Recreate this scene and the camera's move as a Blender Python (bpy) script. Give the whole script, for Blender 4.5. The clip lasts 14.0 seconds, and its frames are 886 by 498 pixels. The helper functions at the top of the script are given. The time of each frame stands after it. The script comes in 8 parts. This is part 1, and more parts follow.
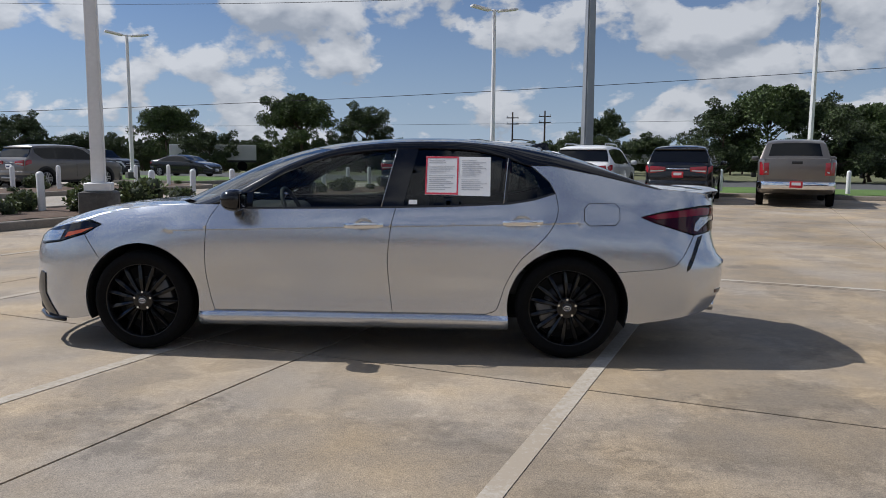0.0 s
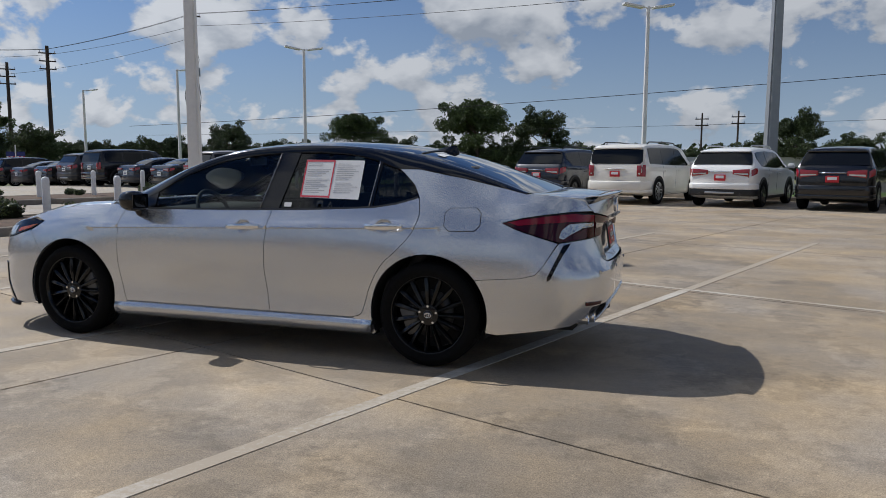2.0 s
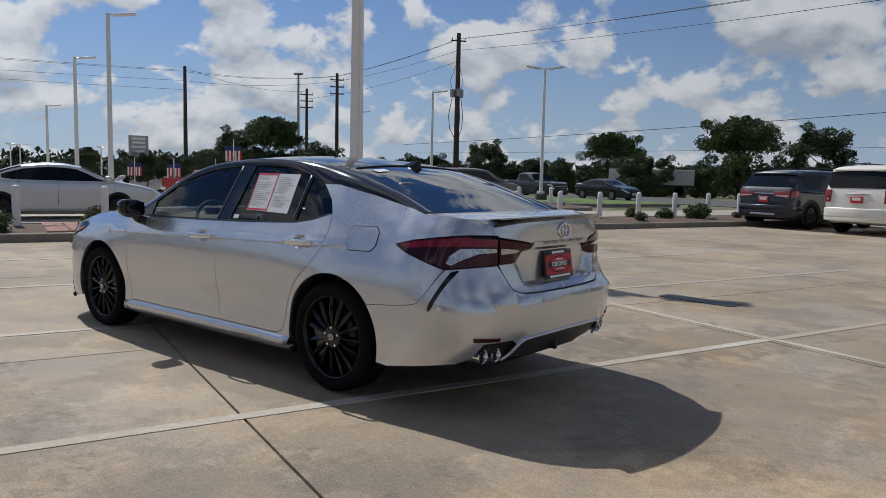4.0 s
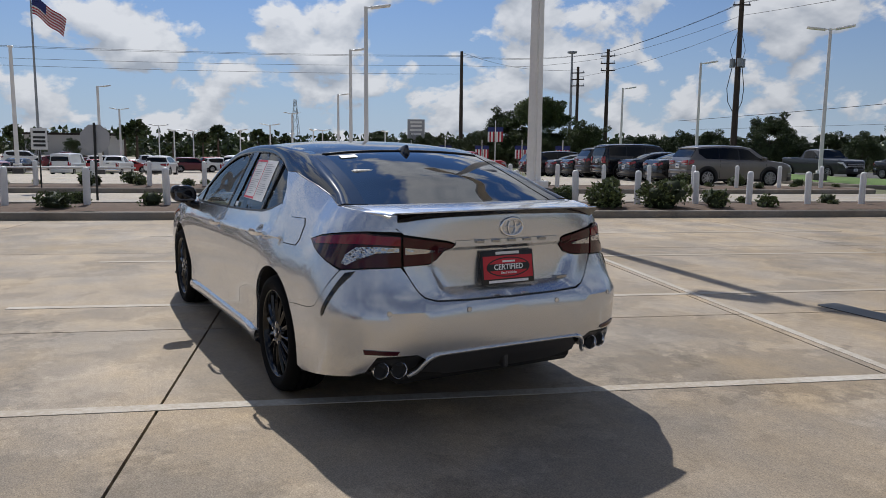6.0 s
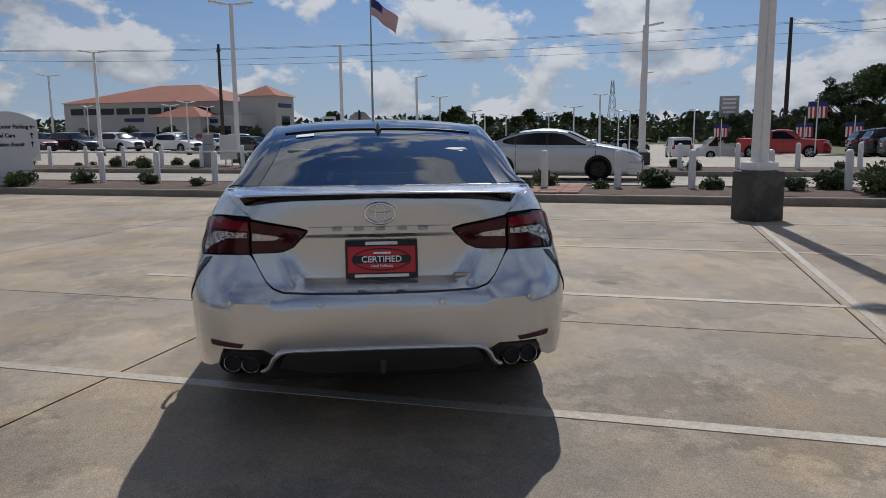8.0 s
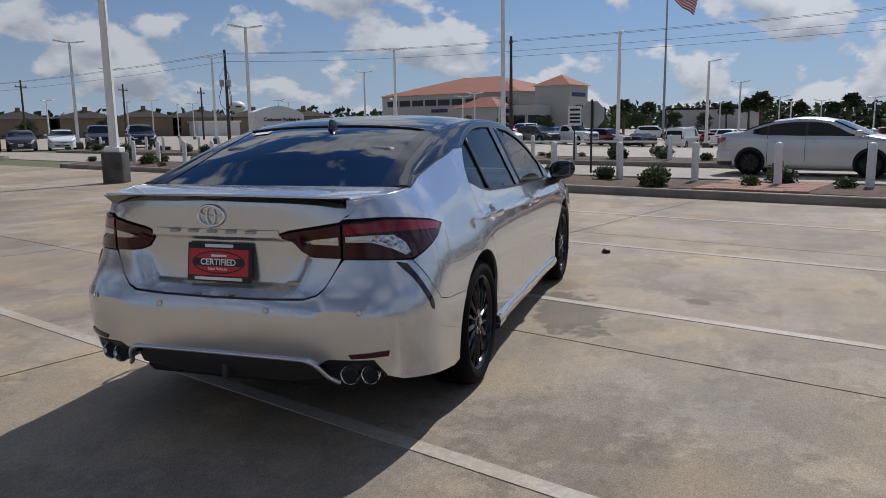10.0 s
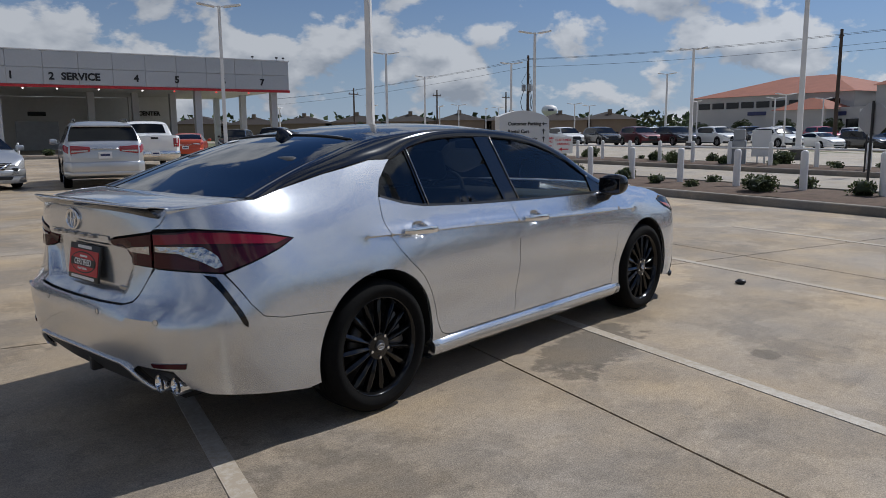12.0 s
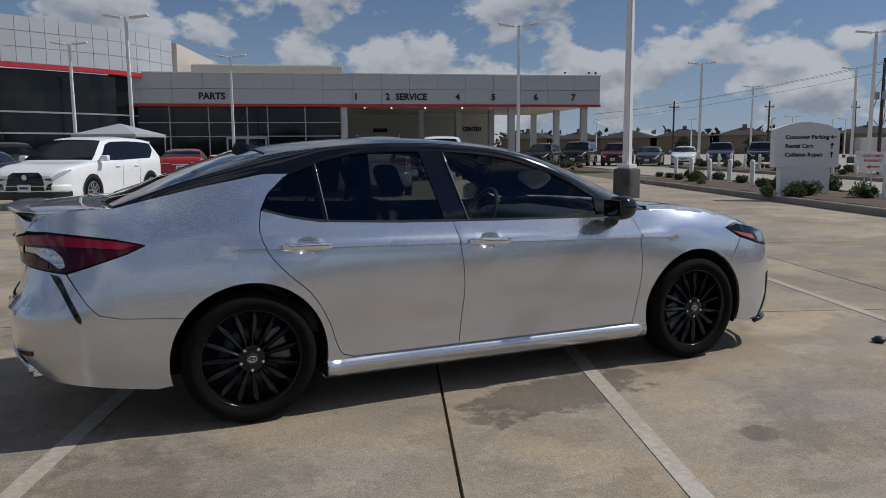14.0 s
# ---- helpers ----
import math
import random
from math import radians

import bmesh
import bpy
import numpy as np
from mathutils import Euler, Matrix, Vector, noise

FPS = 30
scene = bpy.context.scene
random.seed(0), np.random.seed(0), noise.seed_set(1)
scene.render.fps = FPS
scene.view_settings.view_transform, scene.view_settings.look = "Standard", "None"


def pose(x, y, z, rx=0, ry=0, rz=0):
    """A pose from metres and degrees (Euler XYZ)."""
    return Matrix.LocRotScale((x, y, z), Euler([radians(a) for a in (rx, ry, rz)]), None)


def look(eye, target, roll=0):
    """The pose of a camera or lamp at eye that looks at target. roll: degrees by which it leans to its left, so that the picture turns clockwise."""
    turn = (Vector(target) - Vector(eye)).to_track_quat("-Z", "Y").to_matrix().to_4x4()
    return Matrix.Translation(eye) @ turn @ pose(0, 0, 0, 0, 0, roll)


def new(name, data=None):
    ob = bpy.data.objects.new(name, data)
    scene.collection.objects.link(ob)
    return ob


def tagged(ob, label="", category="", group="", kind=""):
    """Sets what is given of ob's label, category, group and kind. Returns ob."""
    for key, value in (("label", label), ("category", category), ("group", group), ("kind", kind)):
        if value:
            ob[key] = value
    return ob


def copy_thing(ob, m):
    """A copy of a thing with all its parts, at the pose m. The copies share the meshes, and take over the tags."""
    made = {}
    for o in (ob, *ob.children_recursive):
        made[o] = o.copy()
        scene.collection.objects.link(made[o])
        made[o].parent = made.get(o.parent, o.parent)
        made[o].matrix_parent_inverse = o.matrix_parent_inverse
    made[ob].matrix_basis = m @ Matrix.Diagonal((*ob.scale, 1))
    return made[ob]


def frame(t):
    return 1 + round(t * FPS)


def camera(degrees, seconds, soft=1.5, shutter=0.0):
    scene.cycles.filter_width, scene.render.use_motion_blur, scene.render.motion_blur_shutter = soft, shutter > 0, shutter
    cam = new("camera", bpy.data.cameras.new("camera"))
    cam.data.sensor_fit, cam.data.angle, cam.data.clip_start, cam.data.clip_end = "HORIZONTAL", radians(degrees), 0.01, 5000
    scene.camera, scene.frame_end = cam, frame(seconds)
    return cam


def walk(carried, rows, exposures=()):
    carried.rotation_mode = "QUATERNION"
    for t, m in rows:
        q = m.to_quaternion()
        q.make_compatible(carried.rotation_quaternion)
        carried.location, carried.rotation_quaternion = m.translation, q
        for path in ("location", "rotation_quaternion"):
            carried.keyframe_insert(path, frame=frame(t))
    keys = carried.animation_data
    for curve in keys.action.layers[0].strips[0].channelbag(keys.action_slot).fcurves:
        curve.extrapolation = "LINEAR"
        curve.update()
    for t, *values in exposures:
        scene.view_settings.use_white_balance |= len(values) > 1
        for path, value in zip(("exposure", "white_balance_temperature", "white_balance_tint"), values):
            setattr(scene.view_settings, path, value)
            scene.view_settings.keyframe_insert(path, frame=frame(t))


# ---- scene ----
cam = camera(61.5, 14.0, soft=0.5)
PATH = [
    (0, (0.886, -5.667, 1.293), (0.769, -3.685, 1.052), 0.4),
    (0.5, (1.41, -5.658, 1.305), (1.182, -3.686, 1.068), 0.2),
    (1, (1.943, -5.551, 1.286), (1.595, -3.596, 1.053), 0.0),
    (1.5, (2.473, -5.436, 1.294), (1.996, -3.508, 1.065), 0.0),
    (2, (2.958, -5.242, 1.299), (2.333, -3.357, 1.066), 0.2),
    (2.5, (3.43, -4.966, 1.309), (2.651, -3.139, 1.072), 0.5),
    (3, (3.889, -4.68, 1.329), (2.949, -2.93, 1.095), 0.8),
    (3.2, (4.061, -4.53, 1.304), (3.057, -2.815, 1.079), 0.9),
    (5.3, (5.375, -2.777, 1.351), (3.786, -1.584, 1.128), 1.1),
    (5.5, (5.411, -2.597, 1.362), (3.782, -1.461, 1.122), 0.9),
    (6, (5.506, -2.091, 1.376), (3.777, -1.12, 1.116), 0.6),
    (6.5, (5.631, -1.562, 1.379), (3.812, -0.779, 1.099), 0.1),
    (7, (5.694, -1.033, 1.368), (3.804, -0.453, 1.07), -0.1),
    (7.5, (5.715, -0.508, 1.353), (3.774, -0.132, 1.046), -0.3),
    (8, (5.662, -0.004, 1.347), (3.693, 0.165, 1.04), -0.5),
    (8.5, (5.564, 0.491, 1.35), (3.588, 0.452, 1.044), -0.7),
    (8.7, (5.532, 0.691, 1.347), (3.559, 0.574, 1.04), -0.7),
    (10.8, (4.741, 2.54, 1.385), (2.98, 1.651, 1.059), -0.7),
    (11, (4.622, 2.7, 1.375), (2.897, 1.742, 1.053), -0.6),
    (11.5, (4.298, 3.142, 1.396), (2.686, 2.002, 1.078), -0.5),
    (12, (3.893, 3.491, 1.385), (2.411, 2.185, 1.075), -0.5),
    (12.5, (3.464, 3.844, 1.384), (2.13, 2.384, 1.084), -0.4),
    (13, (2.969, 4.098, 1.369), (1.802, 2.5, 1.076), -0.2),
    (13.5, (2.488, 4.363, 1.374), (1.505, 2.643, 1.097), -0.1),
    (14, (1.983, 4.58, 1.369), (1.189, 2.764, 1.103), -0.4),
]
walk(cam, [(t, look(eye, target, roll)) for t, eye, target, roll in PATH],
     [(0, -0.13, 6120, 10), (3, -0.37, 6180, 9), (6.5, -0.25, 6250, 10), (8.5, -0.53, 6100, 10), (11, -0.34, 6060, 10), (12.5, -0.48, 6050, 9), (14, -0.56, 6050, 9)])

# ---- world, sun ----
# the sun stands ahead of the parked sedan's nose, slightly to its right side
SUN_TO = Vector((-0.97, 0.25, 1.145)).normalized()
sun_el = math.asin(SUN_TO.z)
world = bpy.data.worlds.new("world")
scene.world = world
world.use_nodes = True
wt = world.node_tree
wt.nodes.clear()


def wnode(kind, **kw):
    n = wt.nodes.new(kind)
    for k, v in kw.items():
        n.inputs[k].default_value = v
    return n


def wmath(op, a, b=None):
    n = wt.nodes.new("ShaderNodeMath")
    n.operation = op
    for i, v in enumerate((a, b)):
        if v is None:
            continue
        if isinstance(v, (int, float)):
            n.inputs[i].default_value = v
        else:
            wt.links.new(v, n.inputs[i])
    return n.outputs[0]


sky = wt.nodes.new("ShaderNodeTexSky")
sky.sky_type = "NISHITA"
sky.sun_disc = False
sky.sun_elevation = sun_el
sky.sun_rotation = math.atan2(SUN_TO.x, SUN_TO.y)
sky.air_density, sky.dust_density, sky.ozone_density = 1.0, 0.3, 3.0
wco = wt.nodes.new("ShaderNodeTexCoord")
wsep = wt.nodes.new("ShaderNodeSeparateXYZ")
wt.links.new(wco.outputs["Generated"], wsep.inputs[0])
up = wmath("MAXIMUM", wsep.outputs[2], 0.0)
# cumulus: one flat deck of cloud, so that it closes up towards the horizon
wplan = wt.nodes.new("ShaderNodeCombineXYZ")
deck_z = wmath("ADD", up, 0.55)
wt.links.new(wmath("DIVIDE", wsep.outputs[0], deck_z), wplan.inputs[0])
wt.links.new(wmath("DIVIDE", wsep.outputs[1], deck_z), wplan.inputs[1])


def cloud_noise(scale, detail, nearer):
    """Cloud density on the deck; nearer below 1 looks a little higher up in the sky."""
    mp = wt.nodes.new("ShaderNodeMapping")
    mp.inputs["Scale"].default_value = (nearer, nearer, 1.0)
    mp.inputs["Location"].default_value = (7.3, 2.6, 0.4)
    wt.links.new(wplan.outputs[0], mp.inputs[0])
    n = wnode("ShaderNodeTexNoise", Scale=scale, Detail=detail, Roughness=0.54, Distortion=0.1)
    wt.links.new(mp.outputs[0], n.inputs["Vector"])
    return n.outputs[0]


puff = cloud_noise(6.0, 9.0, 1.0)
puff_up = cloud_noise(6.0, 4.0, 0.965)
edge = wmath("ADD", wmath("MULTIPLY", up, 0.02), 0.476)
cover = wmath("MINIMUM", wmath("MAXIMUM", wmath("DIVIDE", wmath("SUBTRACT", puff, edge), 0.05), 0.0), 1.0)
# sunlit tops, greyer bases under the thick of the cloud
shade = wmath("ADD", wmath("MULTIPLY", wmath("SUBTRACT", puff_up, puff), 4.5), 0.40)
shade = wmath("MINIMUM", wmath("MAXIMUM", shade, 0.0), 1.0)
cramp = wt.nodes.new("ShaderNodeMixRGB")
cramp.inputs[1].default_value = (13.4, 13.5, 13.8, 1)
cramp.inputs[2].default_value = (6.8, 7.4, 8.4, 1)
wt.links.new(shade, cramp.inputs[0])
# thin haze: the blue pales towards the horizon
tint = wt.nodes.new("ShaderNodeMixRGB")
tint.blend_type = "MULTIPLY"
tint.inputs[0].default_value = 1.0
tint.inputs[2].default_value = (0.54, 0.86, 1.30, 1)
wt.links.new(sky.outputs[0], tint.inputs[1])
pale = wt.nodes.new("ShaderNodeMixRGB")
pale.inputs[2].default_value = (8.6, 10.3, 12.4, 1)
wt.links.new(wmath("POWER", wmath("SUBTRACT", 1.0, wmath("MINIMUM", up, 1.0)), 5.5), pale.inputs[0])
wt.links.new(tint.outputs[0], pale.inputs[1])
wmix = wt.nodes.new("ShaderNodeMixRGB")
wt.links.new(wmath("MULTIPLY", cover, 0.95), wmix.inputs[0])
wt.links.new(pale.outputs[0], wmix.inputs[1])
wt.links.new(cramp.outputs[0], wmix.inputs[2])
# forward scatter: air and cloud are brighter round the sun
wdot = wt.nodes.new("ShaderNodeVectorMath")
wdot.operation = "DOT_PRODUCT"
wdot.inputs[1].default_value = SUN_TO
wt.links.new(wco.outputs["Generated"], wdot.inputs[0])
glare = wmath("ADD", wmath("MULTIPLY", wmath("POWER", wmath("MAXIMUM", wdot.outputs["Value"], 0.0), 3.0), 0.75), 0.94)
wgain = wt.nodes.new("ShaderNodeVectorMath")
wgain.operation = "SCALE"
wt.links.new(wmix.outputs[0], wgain.inputs[0])
wt.links.new(glare, wgain.inputs["Scale"])
wbg = wnode("ShaderNodeBackground", Strength=0.0505)
wt.links.new(wgain.outputs[0], wbg.inputs[0])
wout = wt.nodes.new("ShaderNodeOutputWorld")
wt.links.new(wbg.outputs[0], wout.inputs[0])

sun_data = bpy.data.lights.new("sun", "SUN")
sun_data.energy, sun_data.angle, sun_data.color = 4.35, radians(0.55), (1.0, 0.95, 0.88)
sun = new("sun", sun_data)
sun.matrix_world = look(SUN_TO * 100, (0, 0, 0))

# ---- materials ----
def material(name, color, rough=0.5, metal=0.0, vary=0.12, scale=3.0, fine=60.0, bump=0.0, bump_scale=120.0, coat=0.0, spec=0.5, island=0.0, alpha=1.0):
    """A surface with its colour varied at two scales, and a fine relief."""
    m = bpy.data.materials.new(name)
    m.use_nodes = True
    nt = m.node_tree
    b = nt.nodes["Principled BSDF"]
    b.inputs["Metallic"].default_value = metal
    b.inputs["Roughness"].default_value = rough
    b.inputs["Specular IOR Level"].default_value = spec
    b.inputs["Coat Weight"].default_value = coat
    b.inputs["Coat Roughness"].default_value = 0.03
    co = nt.nodes.new("ShaderNodeTexCoord")
    hsv = nt.nodes.new("ShaderNodeHueSaturation")
    hsv.inputs["Color"].default_value = (*color, 1)
    big = nt.nodes.new("ShaderNodeTexNoise")
    big.inputs["Scale"].default_value, big.inputs["Detail"].default_value = scale, 4
    small = nt.nodes.new("ShaderNodeTexNoise")
    small.inputs["Scale"].default_value, small.inputs["Detail"].default_value = fine, 2
    nt.links.new(co.outputs["Object"], big.inputs["Vector"])
    nt.links.new(co.outputs["Object"], small.inputs["Vector"])
    add = nt.nodes.new("ShaderNodeMath")
    add.operation = "ADD"
    nt.links.new(big.outputs[0], add.inputs[0])
    nt.links.new(small.outputs[0], add.inputs[1])
    rng = nt.nodes.new("ShaderNodeMapRange")
    rng.inputs["From Min"].default_value, rng.inputs["From Max"].default_value = 0.6, 1.4
    rng.inputs["To Min"].default_value, rng.inputs["To Max"].default_value = 1 - vary, 1 + vary
    nt.links.new(add.outputs[0], rng.inputs["Value"])
    last = rng.outputs[0]
    if island:
        geo = nt.nodes.new("ShaderNodeNewGeometry")
        ir = nt.nodes.new("ShaderNodeMapRange")
        ir.inputs["To Min"].default_value, ir.inputs["To Max"].default_value = 1 - island, 1 + island
        nt.links.new(geo.outputs["Random Per Island"], ir.inputs["Value"])
        mul = nt.nodes.new("ShaderNodeMath")
        mul.operation = "MULTIPLY"
        nt.links.new(last, mul.inputs[0])
        nt.links.new(ir.outputs[0], mul.inputs[1])
        last = mul.outputs[0]
    nt.links.new(last, hsv.inputs["Value"])
    nt.links.new(hsv.outputs[0], b.inputs["Base Color"])
    if bump:
        bn = nt.nodes.new("ShaderNodeTexNoise")
        bn.inputs["Scale"].default_value, bn.inputs["Detail"].default_value = bump_scale, 3
        nt.links.new(co.outputs["Object"], bn.inputs["Vector"])
        bp = nt.nodes.new("ShaderNodeBump")
        bp.inputs["Strength"].default_value, bp.inputs["Distance"].default_value = bump, 0.01
        nt.links.new(bn.outputs[0], bp.inputs["Height"])
        nt.links.new(bp.outputs[0], b.inputs["Normal"])
    return m


def glass_material(name, tint, reflect=1.0):
    """Tinted pane: what is behind shows through the tint, with a real sheen on top."""
    m = bpy.data.materials.new(name)
    m.use_nodes = True
    nt = m.node_tree
    nt.nodes.clear()
    out = nt.nodes.new("ShaderNodeOutputMaterial")
    tr = nt.nodes.new("ShaderNodeBsdfTransparent")
    tr.inputs[0].default_value = (*tint, 1)
    gl = nt.nodes.new("ShaderNodeBsdfGlossy")
    gl.inputs["Roughness"].default_value = 0.01
    fr = nt.nodes.new("ShaderNodeFresnel")
    fr.inputs[0].default_value = 1.52
    k = nt.nodes.new("ShaderNodeMath")
    k.operation = "MULTIPLY"
    k.use_clamp = True
    k.inputs[1].default_value = reflect
    nt.links.new(fr.outputs[0], k.inputs[0])
    mix = nt.nodes.new("ShaderNodeMixShader")
    nt.links.new(k.outputs[0], mix.inputs[0])
    nt.links.new(tr.outputs[0], mix.inputs[1])
    nt.links.new(gl.outputs[0], mix.inputs[2])
    nt.links.new(mix.outputs[0], out.inputs[0])
    return m


def glow_material(name, color, strength):
    m = bpy.data.materials.new(name)
    m.use_nodes = True
    b = m.node_tree.nodes["Principled BSDF"]
    b.inputs["Base Color"].default_value = (*color, 1)
    b.inputs["Emission Color"].default_value = (*color, 1)
    b.inputs["Emission Strength"].default_value = strength
    return m


def concrete_material(name, color, stain=1.0, spots=()):
    """Worn lot concrete: broad tone drifts, damp stains, speckle, and brush relief."""
    m = bpy.data.materials.new(name)
    m.use_nodes = True
    nt = m.node_tree
    b = nt.nodes["Principled BSDF"]
    b.inputs["Roughness"].default_value = 0.75
    b.inputs["Specular IOR Level"].default_value = 0.35
    co = nt.nodes.new("ShaderNodeNewGeometry")
    info = nt.nodes.new("ShaderNodeObjectInfo")

    def noise_of(scale, detail, rough=0.55, lo=0.35, hi=0.65, a=0.0, c=1.0, stretch=None):
        n = nt.nodes.new("ShaderNodeTexNoise")
        n.inputs["Scale"].default_value, n.inputs["Detail"].default_value, n.inputs["Roughness"].default_value = scale, detail, rough
        if stretch:
            mp = nt.nodes.new("ShaderNodeMapping")
            mp.inputs["Scale"].default_value = stretch
            mp.inputs["Rotation"].default_value = (0, 0, radians(20))
            nt.links.new(co.outputs["Position"], mp.inputs[0])
            nt.links.new(mp.outputs[0], n.inputs["Vector"])
        else:
            nt.links.new(co.outputs["Position"], n.inputs["Vector"])
        r = nt.nodes.new("ShaderNodeMapRange")
        r.inputs["From Min"].default_value, r.inputs["From Max"].default_value = lo, hi
        r.inputs["To Min"].default_value, r.inputs["To Max"].default_value = a, c
        nt.links.new(n.outputs[0], r.inputs["Value"])
        return r.outputs[0]

    def mul(a, c):
        n = nt.nodes.new("ShaderNodeMath")
        n.operation = "MULTIPLY"
        nt.links.new(a, n.inputs[0])
        nt.links.new(c, n.inputs[1])
        return n.outputs[0]

    tone = mul(noise_of(0.35, 4, 0.6, 0.32, 0.68, 1 - 0.16 * stain, 1 + 0.10 * stain), noise_of(1.6, 6, 0.65, 0.35, 0.65, 1 - 0.13 * stain, 1 + 0.08 * stain))
    tone = mul(tone, noise_of(0.5, 5, 0.6, 0.40, 0.60, 1 - 0.06 * stain, 1.03, (0.5, 4.0, 1.0)))
    tone = mul(tone, noise_of(9, 5, 0.7, 0.3, 0.7, 0.93, 1.06))
    tone = mul(tone, noise_of(34, 5, 0.75, 0.3, 0.7, 0.80, 1.14))
    speck = noise_of(120, 3, 0.7, 0.30, 0.66, 0.56, 1.16)
    tone = mul(tone, speck)
    per = nt.nodes.new("ShaderNodeMapRange")
    per.inputs["To Min"].default_value, per.inputs["To Max"].default_value = 0.94, 1.05
    nt.links.new(info.outputs["Random"], per.inputs["Value"])
    tone = mul(tone, per.outputs[0])
    # sharp-edged old water stains
    rim = noise_of(0.55, 6, 0.62, 0.505, 0.525, 1.0, 1 - 0.13 * stain)
    tone = mul(tone, rim)
    rim2 = noise_of(0.9, 7, 0.68, 0.60, 0.615, 1.0, 1 - 0.12 * stain)
    tone = mul(tone, rim2)
    # single stains and a dimple's dark spot: middle, half sizes, turn, tone, raggedness
    for cx, cy, rx_, ry_, turn, k, rag in spots:
        mp = nt.nodes.new("ShaderNodeMapping")
        mp.vector_type = "TEXTURE"
        mp.inputs["Location"].default_value = (cx, cy, 0)
        mp.inputs["Rotation"].default_value = (0, 0, radians(turn))
        mp.inputs["Scale"].default_value = (rx_, ry_, 1)
        nt.links.new(co.outputs["Position"], mp.inputs[0])
        ln = nt.nodes.new("ShaderNodeVectorMath")
        ln.operation = "LENGTH"
        nt.links.new(mp.outputs[0], ln.inputs[0])
        sm = nt.nodes.new("ShaderNodeMath")
        nt.links.new(ln.outputs["Value"], sm.inputs[0])
        nt.links.new(noise_of(4.5, 6, 0.65, 0.3, 0.7, -rag, rag), sm.inputs[1])
        r = nt.nodes.new("ShaderNodeMapRange")
        r.inputs["From Min"].default_value, r.inputs["From Max"].default_value = 0.80, 1.05
        r.inputs["To Min"].default_value, r.inputs["To Max"].default_value = k, 1.0
        nt.links.new(sm.outputs[0], r.inputs["Value"])
        tone = mul(tone, r.outputs[0])
    hsv = nt.nodes.new("ShaderNodeHueSaturation")
    hsv.inputs["Color"].default_value = (*color, 1)
    hue = noise_of(0.8, 4, 0.6, 0.35, 0.65, 0.75, 1.22)
    nt.links.new(hue, hsv.inputs["Saturation"])
    nt.links.new(tone, hsv.inputs["Value"])
    nt.links.new(hsv.outputs[0], b.inputs["Base Color"])
    bp = nt.nodes.new("ShaderNodeBump")
    bp.inputs["Strength"].default_value, bp.inputs["Distance"].default_value = 0.4, 0.005
    nt.links.new(noise_of(160, 3, 0.6, 0.2, 0.8, 0, 1), bp.inputs["Height"])
    nt.links.new(bp.outputs[0], b.inputs["Normal"])
    return m


M = {}
M["lot"] = concrete_material("lot_concrete", (0.455, 0.366, 0.262), 1.25, [(-0.22, 1.12, 0.66, 0.28, 12, 0.52, 0.5), (-0.80, 2.03, 0.11, 0.09, 0, 0.6, 0.3), (0.40, -1.88, 0.30, 0.27, 0, 1.17, 0.35), (-1.2, 0.95, 0.30, 0.12, 10, 0.8, 0.5), (-0.85, 2.1, 0.4, 0.22, 20, 0.86, 0.5), (2.6, -1.6, 0.5, 0.3, 30, 0.86, 0.6), (2.5, 2.1, 1.3, 0.55, 60, 0.80, 0.7), (1.3, 2.6, 0.9, 0.4, 20, 0.86, 0.7), (0.5, -2.6, 1.5, 0.45, -15, 0.84, 0.7), (3.3, 0.6, 0.8, 1.4, 10, 0.86, 0.7), (2.2, -2.2, 0.7, 0.5, 0, 0.86, 0.7), (-1.3, -2.4, 0.8, 0.4, 20, 0.86, 0.6), (-1.6, 1.9, 0.9, 0.5, 30, 0.88, 0.6)])
M["drive"] = concrete_material("drive_concrete", (0.46, 0.40, 0.32), 0.6)
M["kerb"] = concrete_material("kerb_concrete", (0.30, 0.26, 0.21), 0.9)
M["joint"] = material("joint_sealant", (0.045, 0.04, 0.036), 0.9, bump=0.3)
M["mulch"] = material("mulch", (0.115, 0.075, 0.05), 0.95, vary=0.5, scale=6, fine=45, bump=0.9, bump_scale=40)
M["grass"] = material("lawn", (0.10, 0.17, 0.035), 0.95, vary=0.35, scale=0.6, fine=30, bump=0.6, bump_scale=60)
M["field"] = material("dry_field", (0.13, 0.135, 0.06), 0.95, vary=0.35, scale=0.05, fine=1.5)
M["white_pole"] = material("white_pole_paint", (0.78, 0.77, 0.75), 0.45, vary=0.06, fine=18)
M["grey_pole"] = material("grey_pole_paint", (0.33, 0.34, 0.35), 0.4, metal=0.3, vary=0.08)
M["footing"] = concrete_material("footing_concrete", (0.17, 0.16, 0.145), 2.2)
M["dark"] = material("black_plastic", (0.014, 0.014, 0.015), 0.45, vary=0.15)
M["rubber"] = material("tyre_rubber", (0.006, 0.006, 0.006), 0.85, vary=0.25, fine=40, bump=0.2, spec=0.12)
M["wood_pole"] = material("creosote_wood", (0.075, 0.055, 0.042), 0.9, vary=0.35, scale=2, fine=30, bump=0.5, bump_scale=30)
M["cable"] = material("cable_black", (0.03, 0.03, 0.032), 0.7)
M["steel"] = material("galvanised_steel", (0.5, 0.51, 0.52), 0.35, metal=0.9)
M["bark"] = material("bark", (0.11, 0.08, 0.06), 0.95, vary=0.3, bump=0.7, bump_scale=18)

